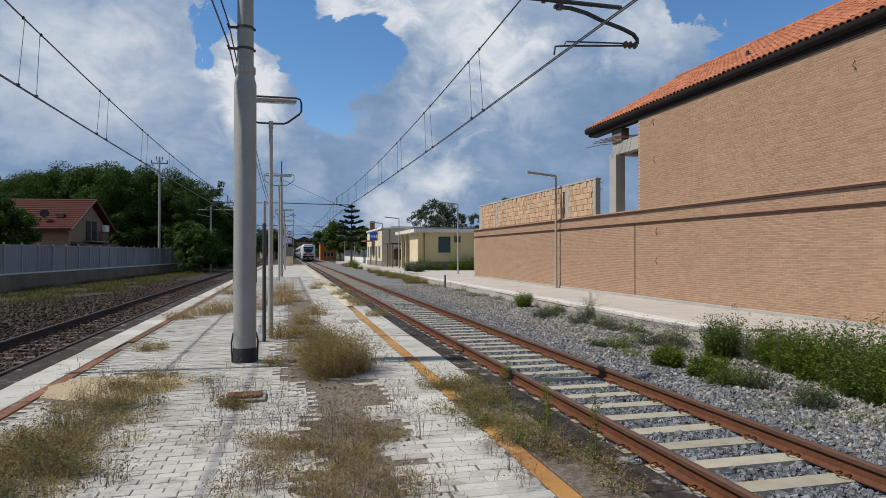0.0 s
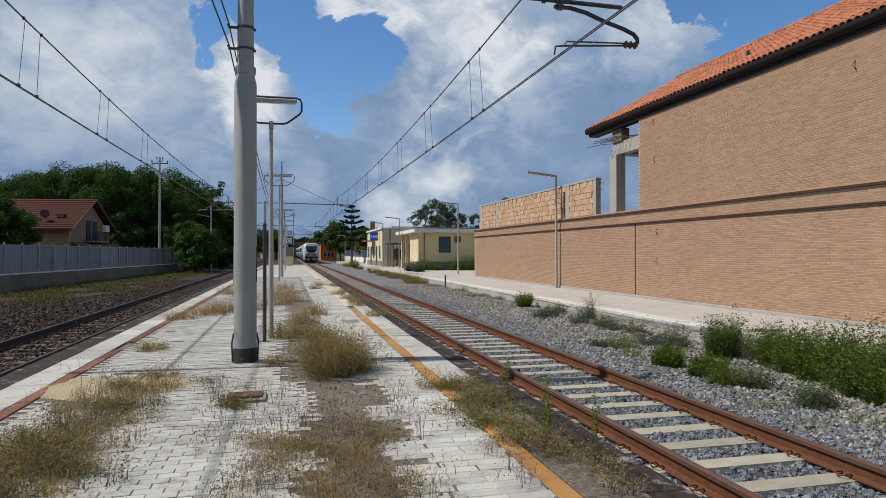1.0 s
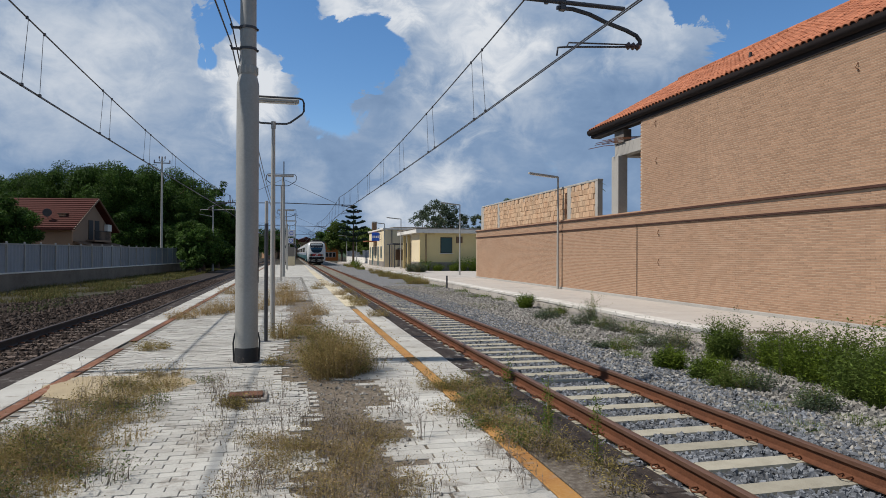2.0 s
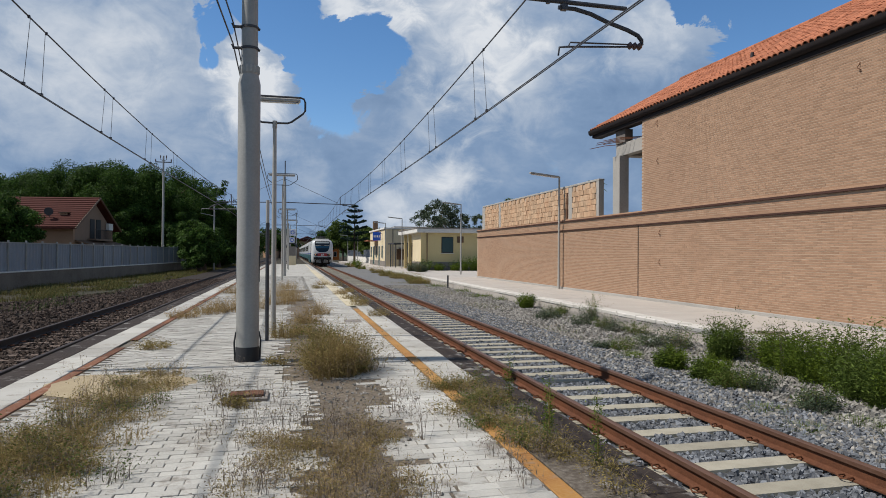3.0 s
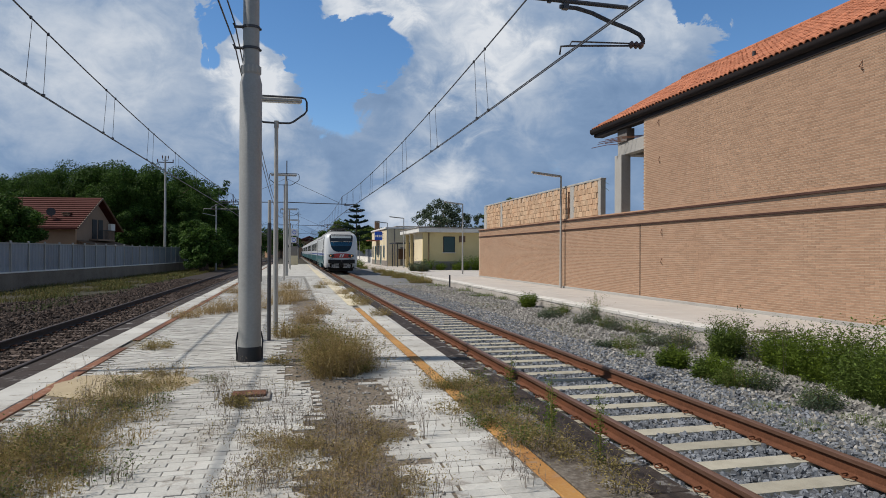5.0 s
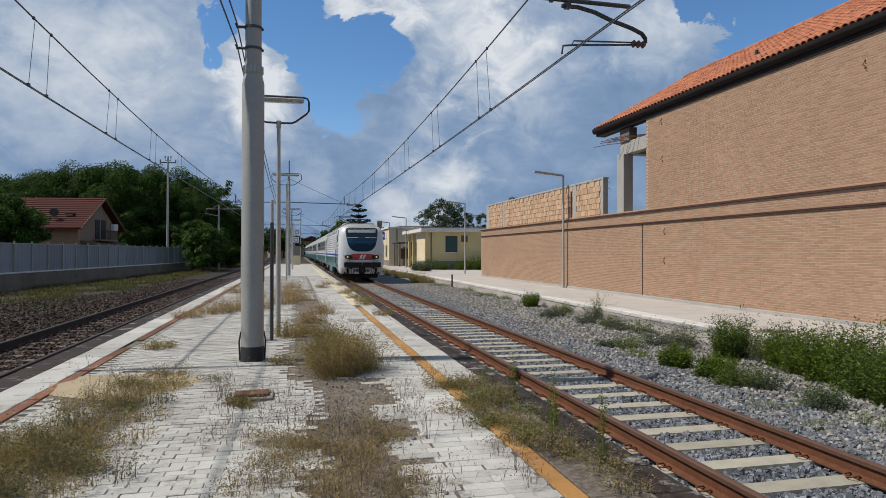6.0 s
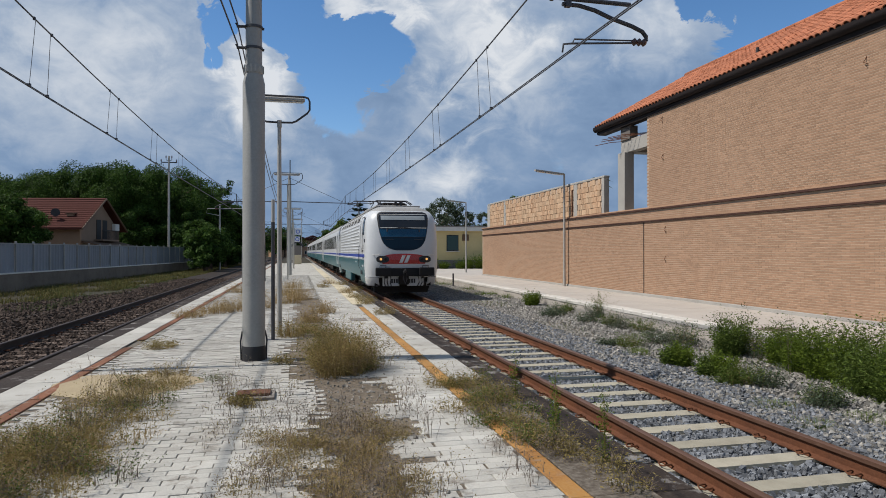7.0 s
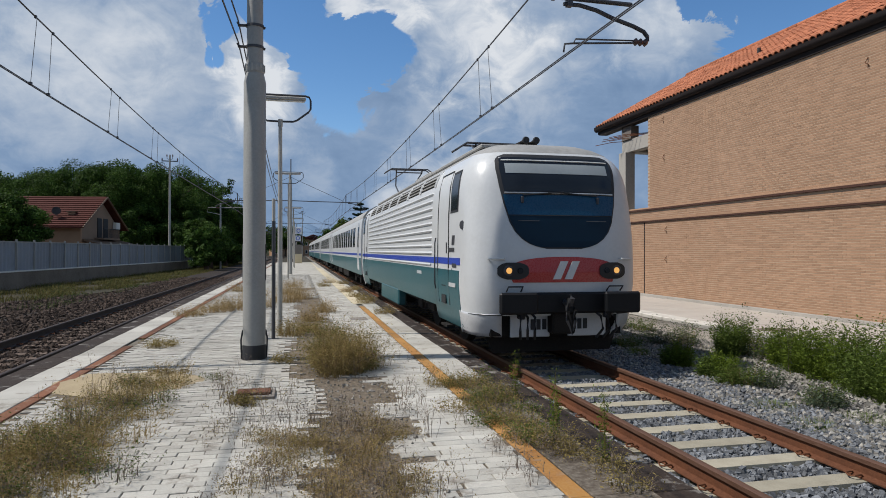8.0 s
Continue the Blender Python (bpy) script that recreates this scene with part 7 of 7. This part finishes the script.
def leaves_on(tips, per, size, rg, spread=0.02, lo=1, slim=0.19):
    pts = []
    for a, b in zip(tips[lo - 1:], tips[lo:]):
        for _ in range(per):
            pts.append(a + (b - a) * rg.uniform(0, 1, (len(a), 1)) + rg.normal(0, spread, a.shape))
    p = np.concatenate(pts)
    d = rg.normal(size=p.shape)
    d[:, 2] = np.abs(d[:, 2]) * 0.6
    d /= np.linalg.norm(d, axis=1)[:, None]
    t = np.cross(d, rg.normal(size=p.shape))
    t /= np.linalg.norm(t, axis=1)[:, None]
    s = (size * rg.uniform(0.5, 1.4, len(p)))[:, None]
    v = np.stack((p, p + d * s * 0.6 + t * s * slim, p + d * s * 1.2, p + d * s * 0.6 - t * s * slim), 1).reshape(-1, 3)
    return v, np.arange(len(v)).reshape(-1, 4)


def clump(name, label, x, y, z, radius, height, n, mats, seed, leaf=0.0, per=2, width=0.0026, lean=0.7, category="weed", squash=1.0, group=""):
    """A plant: stems, and leaves on them."""
    rg = np.random.default_rng(seed)
    e = thing(name, label, category, pose(x, y, z), group)
    r_ = radius * np.sqrt(rg.uniform(0, 1, n)) * 0.75
    a = rg.uniform(0, 2 * np.pi, n)
    heading = a + rg.normal(0, 0.6, n)
    ln = height * rg.uniform(0.4, 1.22, n) * (1 - 0.35 * r_ / max(radius, 0.01))
    v, f, tips = blades(r_ * np.cos(a), r_ * np.sin(a) * squash, np.zeros(n) - 0.01, ln, lean * rg.uniform(0.1, 1.0, n) * (0.35 + r_ / radius), np.full(n, width) * rg.uniform(0.7, 1.5, n), rg, 0.6, heading)
    tagged(raw("stem_spray", v, f, mats[0], e), kind="stuff")
    if leaf:
        v, f = leaves_on(tips, per, leaf, rg, 0.018 + leaf * 0.4)
        tagged(raw("foliage", v, f, mats[1], e), kind="stuff")
    return e


def twiggy(x, y, z, radius, height, n, seed, label="dry grey-brown twiggy weed in the paving"):
    """Thin forked twigs with a few withered leaves."""
    rg = np.random.default_rng(seed)
    e = thing("dry_weed", label, "weed", pose(x, y, z), "dry weeds on the platform")
    a = rg.uniform(0, 2 * np.pi, n)
    r_ = radius * 0.25 * np.sqrt(rg.uniform(0, 1, n))
    v, f, tips = blades(r_ * np.cos(a), r_ * np.sin(a), np.zeros(n) - 0.01, height * rg.uniform(0.6, 1.2, n), rg.uniform(0.3, 1.15, n), np.full(n, 0.0022), rg, 0.4, a)
    parts_ = [(v, f)]
    for lo in (1, 2, 3):
        b = tips[lo]
        k = 3
        bb = np.repeat(b, k, 0)
        v2, f2, t2 = blades(bb[:, 0], bb[:, 1], bb[:, 2], height * rg.uniform(0.15, 0.42, len(bb)), rg.uniform(0.2, 1.3, len(bb)), np.full(len(bb), 0.0016), rg, 0.3)
        parts_.append((v2, f2))
        tips.append(t2[2])
    tagged(raw("twig_spray", *join(*parts_), "twig", e), kind="stuff")
    ends = np.concatenate(tips[4:])
    v, f = leaves_on([ends, ends + 0.01], 2, 0.016, rg, 0.02, 1)
    tagged(raw("withered_foliage", v, f, "dry_green" if seed % 2 else "twig", e), kind="stuff")
    return e


rw = random.Random(21)
seed = 1000


def nxt():
    global seed
    seed += 1
    return seed


DRY, HALF, GREEN = ("dry", "dry"), ("dry", "dry_green"), ("leaf_mid", "leaf_bright")
# band of half-dry weeds across one side of the platform
for k in range(64):
    u = (k + rw.random()) / 64
    cx = -2.05 + 0.38 * u + rw.gauss(0, 0.22)
    cy = 4.5 + 4.6 * u + rw.gauss(0, 0.3)
    h = (0.30 - 0.12 * u) * rw.uniform(0.5, 1.35)
    clump("dry_weed", "half-dry brown and olive weed in the paving joints", cx, cy, PZ, 0.24, h, 60, HALF if k % 4 else ("twig", "leaf_mid"), nxt(), 0.02, 2, 0.0022, 1.1, group="dry weeds on the platform")
for k in range(22):
    twiggy(-2.3 + 0.8 * rw.random() + rw.gauss(0, .2), 4.6 + 4.2 * rw.random(), PZ, 0.3, rw.uniform(0.2, 0.42), 7, nxt())
for k in range(34):
    clump("dry_weed", "dense half-dry brown weed in the paving joints", rw.uniform(-2.75, -1.55), rw.uniform(4.5, 6.0), PZ, 0.24, rw.uniform(0.14, 0.36), 70, HALF if k % 4 else ("twig", "leaf_mid"), nxt(), 0.02, 3, 0.002, 1.0, group="dry weeds on the platform")
# carpet of grey twigs and dry weeds on the bare strip
for k in range(70):
    cx, cy = rw.uniform(-0.5, 0.95), rw.uniform(3.9, 6.2)
    if cx < 0.05 and rw.random() < 0.55:
        continue
    clump("dry_weed", "low brown withered weed on bare screed", cx, cy, PZ - 0.012, 0.22, rw.uniform(0.08, 0.2), 60, ("twig", "dry") if k % 2 else HALF, nxt(), 0.016, 3, 0.0018, 1.2, group="dry weeds on the platform")
for k in range(40):
    twiggy(rw.uniform(-0.7, 1.05), rw.uniform(3.9, 6.6), PZ - 0.01, 0.3, rw.uniform(0.18, 0.4), 7, nxt())
for cx, cy, h in ((1.15, 5.6, 0.42), (1.05, 6.6, 0.38), (1.2, 7.2, 0.3), (-0.75, 7.2, 0.4), (-0.85, 8.2, 0.36), (1.75, 8.1, 0.32), (1.65, 4.3, 0.3), (-0.3, 6.6, 0.3), (1.25, 9.2, 0.32)):
    twiggy(cx, cy, PZ, 0.3, h, 8, nxt())
rg = np.random.default_rng(55)
stones("paving_crumbs", rg.uniform(0.05, 1.05, 900), 4.0 + 5.5 * rg.uniform(0, 1, 900), PZ - 0.006 + rg.uniform(0, 0.006, 900), rg.uniform(0.004, 0.016, 900) * rg.uniform(0.5, 1.3, 900), "stone_pale", "crumbs of broken paving on the bare strip", 56)
# the large dry bush in the middle, smaller ones further along
for k in range(20):
    clump("dry_bush", "large dry olive-brown bush growing through the paving", 0.55 + rw.gauss(0, 0.19), 9.1 + rw.gauss(0, 0.42), PZ - 0.012, 0.28, rw.uniform(0.40, 0.88), 130, ("dry", "dry_green" if k % 4 else "leaf_mid"), nxt(), 0.024, 4, 0.0026, 0.85, "bush", group="dry bushes on the platform")
for k in range(8):
    twiggy(0.60 + rw.gauss(0, 0.3), 9.0 + rw.gauss(0, 0.4), PZ, 0.3, rw.uniform(0.4, 0.66), 7, nxt(), "dry twiggy stems round the large bush")
for cx, cy, r_, h, n_ in ((-2.27, 11.8, 0.34, 0.2, 140), (-2.1, 18.2, 0.6, 0.45, 260), (-1.6, 18.9, 0.7, 0.5, 280), (-1.1, 19.4, 0.6, 0.5, 260), (-2.6, 17.2, 0.5, 0.3, 200), (-0.12, 12.8, 0.36, 0.45, 220), (0.2, 13.4, 0.3, 0.3, 160), (0.55, 12.6, 0.3, 0.35, 180), (0.7, 17.5, 0.42, 0.45, 220),
                          (-0.3, 21, 0.6, 0.6, 260), (0.1, 22.5, 0.6, 0.6, 260), (-0.3, 25, 0.6, 0.55, 240), (0.35, 15.4, 0.35, 0.35, 200), (-0.2, 30, 0.6, 0.5, 200), (-2.3, 27, 0.6, 0.5, 200), (-1.5, 24, 0.6, 0.45, 200), (1.9, 25.5, 0.35, 0.3, 120), (1.6, 33, 0.4, 0.35, 120), (-0.2, 9.8, 0.2, 0.15, 80)):
    clump("dry_bush", "dry straw-brown weed tuft on the platform", cx, cy, PZ - 0.005, r_, h, n_, ("dry", "dry") if cy > 14 else HALF, nxt(), 0.028, 3, 0.003, 0.9, "bush", group="dry bushes on the platform")
for k in range(5):
    clump("weed", "small dry weed round the manhole", -0.52 + rw.gauss(0, 0.16), 7.28 + rw.gauss(0, 0.06), PZ, 0.12, 0.12, 40, ("twig", "dry_green"), nxt(), 0.03, 2, 0.002, 1.2, group="weeds round the manhole")
for k in range(5):
    twiggy(-0.5 + rw.gauss(0, 0.25), 7.5 + rw.gauss(0, 0.2), PZ, 0.2, 0.3, 6, nxt())
# weeds along the platform's edge
for k in range(32):
    u = rw.random()
    cy = 4.0 + 3.9 * u
    clump("edge_weed", "straggling olive weed along the platform edge", 2.12 + rw.gauss(0, 0.17) - 0.15 * u, cy, PZ - 0.01, 0.2, rw.uniform(0.12, 0.3), 70, (("dry", "dry_green"), ("twig", "dry_green"), ("twig", "dry_green"), ("dry_green", "leaf_mid"))[k % 4], nxt(), 0.022, 3, 0.0022, 1.0, group="weeds along the platform edge")
for k in range(12):
    twiggy(1.95 + rw.gauss(0, 0.2), 4.0 + 4.0 * rw.random(), PZ, 0.2, rw.uniform(0.2, 0.36), 6, nxt())
for cx, cy in ((2.12, 20.2), (2.2, 21.5), (2.05, 23), (2.25, 16.8), (2.3, 27), (2.2, 32), (1.2, 30)):
    clump("edge_weed", "straggling olive weed along the platform edge", cx, cy, PZ - 0.01, 0.35, 0.3, 120, ("dry", "dry_green"), nxt(), 0.03, 3, 0.003, 0.9, group="weeds along the platform edge")
# tall single stalks
for cx, cy, h, z in ((2.22, 5.3, 0.66, PZ), (2.34, 4.62, 0.62, PZ), (2.42, 6.95, 0.68, PZ), (2.28, 5.5, 0.4, PZ), (9.27, 18.65, 0.98, -0.2), (9.15, 18.3, 0.7, -0.2)):
    clump("stalk", "single upright green stalk with small leaves", cx, cy, z - 0.02, 0.015, h, 3, ("dry_green", "leaf_bright"), nxt(), 0.021, 60, 0.006, 0.05, group="green stalks beside the track")
# green shrubs and tufts on the disused bed
SHRUBS = [(8.35, 11.15, 0.42, 0.92), (8.6, 11.3, 0.36, 0.8), (8.15, 11.0, 0.3, 0.65), (6.72, 10.3, 0.24, 0.44), (6.6, 10.45, 0.2, 0.34), (6.75, 9.2, 0.26, 0.46), (6.6, 9.35, 0.2, 0.34),
          (8.5, 9.9, 0.42, 0.85), (8.75, 10.1, 0.36, 0.8), (8.3, 9.3, 0.42, 0.85), (8.6, 8.9, 0.5, 1.0), (8.25, 8.7, 0.46, 0.9), (8.7, 8.3, 0.5, 1.05), (8.2, 8.1, 0.5, 1.0), (7.9, 7.6, 0.44, 0.85),
          (8.5, 7.6, 0.55, 1.1), (7.85, 7.15, 0.42, 0.8), (8.3, 7.0, 0.55, 1.05), (8.8, 6.9, 0.55, 1.1), (7.75, 6.6, 0.42, 0.75), (8.2, 6.3, 0.5, 0.9), (8.57, 22.9, 0.36, 0.62), (8.75, 23.1, 0.3, 0.55)]
for k, (cx, cy, r_, h) in enumerate(SHRUBS):
    clump("shrub", "bushy bright green shrub on the disused track bed", cx, cy, -0.22, r_ * 0.8, h, 110, ("leaf_mid", "leaf_bright" if k % 2 else "leaf_mid"), nxt(), 0.042, 13, 0.004, 0.46, "shrub", group="green shrubs on the disused bed")
for k in range(26):
    cy = rw.uniform(6.4, 11.2)
    clump("shrub_shoot", "tall dark shoot rising out of the shrubs", 8.55 + rw.gauss(0, 0.28), cy, -0.22, 0.05, rw.uniform(0.95, 1.25), 3, ("twig", "olive"), nxt(), 0.035, 8, 0.004, 0.25, "shrub", group="tall shoots among the shrubs")
for k, (cx, cy, r_, h) in enumerate(((9.2, 18.6, 0.1, 0.9), (8.9, 18.2, 0.3, 0.45), (8.5, 16.4, 0.35, 0.42), (8.34, 15.6, 0.45, 0.5), (8.7, 15.0, 0.4, 0.45), (8.2, 17.2, 0.35, 0.35), (6.95, 12.6, 0.34, 0.36), (8.06, 12.4, 0.4, 0.62), (8.4, 12.8, 0.36, 0.55), (7.8, 12.9, 0.3, 0.45),
                             (8.9, 11.0, 0.35, 0.6), (8.75, 10.6, 0.4, 0.5), (6.75, 8.6, 0.32, 0.44), (6.95, 8.45, 0.3, 0.4), (6.5, 8.7, 0.22, 0.3), (8.08, 19.3, 0.4, 0.42), (8.5, 19.9, 0.4, 0.48), (7.8, 19.0, 0.35, 0.3), (9.1, 20.6, 0.3, 0.4), (6.76, 7.15, 0.26, 0.36), (6.9, 7.3, 0.22, 0.32), (6.6, 12.9, 0.2, 0.2))):
    clump("shrub", "grey-green straggly weed on the disused track bed", cx, cy, -0.22, r_, h, 90, ("twig", "olive") if k % 2 else ("dry_green", "leaf_mid"), nxt(), 0.035, 6, 0.003, 0.8, "shrub", group="straggly weeds on the disused bed")
for cx, cy, r_, h in ((6.56, 11.6, 0.36, 0.14), (6.75, 11.9, 0.3, 0.16), (6.8, 6.5, 0.4, 0.12), (7.2, 9.6, 0.4, 0.12), (9.1, 29.2, 0.5, 0.25), (8.3, 14.0, 0.5, 0.14), (9.0, 27, 0.6, 0.3), (8.5, 29, 0.7, 0.3), (6.1, 7.3, 0.4, 0.14), (6.9, 6.0, 0.5, 0.16), (5.9, 6.4, 0.4, 0.12), (9.0, 33, 0.8, 0.4), (8.6, 38, 1.0, 0.4)):
    clump("grass_tuft", "low patch of green grass between the stones", cx, cy, -0.22, r_, h, 420, ("leaf_bright", "leaf_bright"), nxt(), 0, 0, 0.003, 0.9, "grass", group="grass on the disused bed")
for k, (cx, cy) in enumerate(((8.9, 46), (9.3, 49), (8.6, 52), (9.2, 54), (8.4, 57), (9.6, 51), (9.0, 60), (8.8, 66), (9.6, 74), (9.0, 82), (8.5, 43), (8.8, 95), (9.2, 105))):
    clump("grass_tuft", "tall yellow-green grass beside the disused bed", cx, cy, -0.24, 1.1, 0.55, 520, ("dry_green", "dry_green") if k % 3 else ("leaf_bright", "dry_green"), nxt(), 0.06, 1, 0.008, 0.6, "grass", group="tall grass beside the bed")
for k, (cx, cy, h) in enumerate(((11.2, 56.5, 1.1), (11.6, 57.5, 0.9), (10.9, 58.5, 1.0), (16.6, 61.6, 1.4), (17.6, 61.4, 1.7), (18.6, 61.6, 1.5), (15.8, 61.8, 1.0), (14.2, 62.0, 0.8), (12.9, 62.1, 1.2), (19.6, 61.5, 1.6), (8.9, 88, 1.2), (9.1, 96, 1.2))):
    clump("tall_weed", "tall green weed beside the hut", cx, cy, QZ - 0.03 if cx > 9.2 else -0.25, 0.5, h, 120, GREEN if k > 2 else ("dry_green", "olive"), nxt(), 0.1, 5, 0.008, 0.6, "weed", group="tall weeds round the hut")


def meadow(name, label, x_of, y0, y1, n, height, mat, sd, width=0.006, z=-0.31, patch=0.0):
    rg = np.random.default_rng(sd)
    y = y0 + (y1 - y0) * rg.uniform(0, 1, n) ** 1.3
    lo, hi = x_of(y)
    x = lo + (hi - lo) * rg.uniform(0, 1, n)
    if patch > -1:
        k = np.sin(x * 1.7 + 0.6 * y) + np.sin(y * 0.9 - x) + rg.normal(0, 0.5, n) > patch
        x, y = x[k], y[k]
    n = len(x)
    v, f, _ = blades(x, y, np.full(n, z), height * rg.uniform(0.5, 1.3, n), rg.uniform(0.1, 0.8, n), width * (1 + y / 40), rg)
    return tagged(raw(name, v, f, mat), label, "grass", kind="stuff")


fx = lambda y: np.interp(y, [p[1] for p in FENCE], [p[0] for p in FENCE])
meadow("verge_grass", "dry yellowish verge grass beside the further track", lambda y: (fx(y) + 0.2, np.interp(y, (16, 26, 40, 60), (-12.2, -11.0, -9.4, -8.2))), 16, 110, 46000, 0.26, "verge_dry", 1, patch=-0.6)
meadow("verge_grass", "green verge grass beside the further track", lambda y: (fx(y) + 0.2, np.full_like(y, -8.4)), 16, 110, 26000, 0.24, "verge_green", 2, patch=0.1)
meadow("bed_grass", "sparse green grass on the disused bed", lambda y: (np.full_like(y, 6.6), np.full_like(y, 9.2)), 5, 44, 9000, 0.13, "leaf_bright", 3, 0.0035, -0.24, 0.9)
meadow("bed_grass", "sparse dry grass on the disused bed", lambda y: (np.full_like(y, 6.0), np.full_like(y, 9.2)), 5, 44, 6000, 0.13, "dry", 4, 0.003, -0.24, 0.6)
meadow("moss_strip", "green grass along the platform's foot", lambda y: (np.full_like(y, -4.05), np.full_like(y, -3.76)), 9, 40, 5000, 0.1, "leaf_mid", 5, 0.003, -0.22, -0.3)
litter = tagged(part("crumpled_bag", T([(0, 0, 0), (0.04, 0.01, 0.05), (0.02, 0.03, 0.1), (0.0, 0.0, 0.14)], [0.09, 0.11, 0.07, 0.02], 9), "plate"), "crumpled white plastic bag among the stones", "litter")
litter.matrix_basis = pose(8.0, 13.2, -0.22, 0, 0, 30)
hole = tagged(part("earth_patch", T([(0, 0, -0.02), (0, 0, 0.012)], [0.62, 0.5], 14), "bare"), "patch of brown earth on the side platform", "earth")
hole.matrix_basis = pose(10.05, 12.0, QZ) @ Matrix.Diagonal((1.0, 0.55, 1.0, 1.0))

# heap of spilt sand on the paving, thin as it spreads
nr, na = 7, 26
vs, fs = [(0.0, 0.0, 0.035)], []
for i in range(1, nr + 1):
    for k in range(na):
        a = 2 * math.pi * k / na
        rr = i / nr * (1 + 0.28 * noise.noise((math.cos(a) * 1.5, math.sin(a) * 1.5, 3.0)))
        vs.append((0.95 * rr * math.cos(a), 0.75 * rr * math.sin(a), 0.035 * (1 - (i / nr) ** 2) - 0.004 + 0.006 * noise.noise((rr * 4, a * 2, 1.0))))
for k in range(na):
    fs.append((0, 1 + k, 1 + (k + 1) % na))
    for i in range(nr - 1):
        fs.append((1 + i * na + k, 1 + (i + 1) * na + k, 1 + (i + 1) * na + (k + 1) % na, 1 + i * na + (k + 1) % na))
sand = tagged(raw("sand_patch", vs, fs, "sand", smooth=True), "thin patch of spilt yellowish sand on the paving", "sand")
sand.matrix_basis = pose(-2.05, 8.7, PZ + 0.001, 0, 0, -20)


# ---------------------------------------------------------------- what moves
def train_way(t):
    ts = [p[0] for p in TRAIN]
    return float(np.interp(t, ts, [p[1] for p in TRAIN]))


TRAIN = [(0.0, 141.2), (1.5, 116.0), (3.0, 91.0), (4.5, 66.4), (6.0, 41.9), (7.0, 25.6), (7.5, 17.65), (8.0, 9.72)]


def motions():
    for body, back in vehicles:
        walk(body, [(t, pose(TRACK_A, s + back, 0)) for t, s in TRAIN])
    steps = [i / FPS for i in range(0, int(8 * FPS) + 1)]
    for wheel, x, y, z, r in wheels:
        walk(wheel, [(t, pose(x, y, z, math.degrees((TRAIN[0][1] - train_way(t)) / r))) for t in steps])


motions()
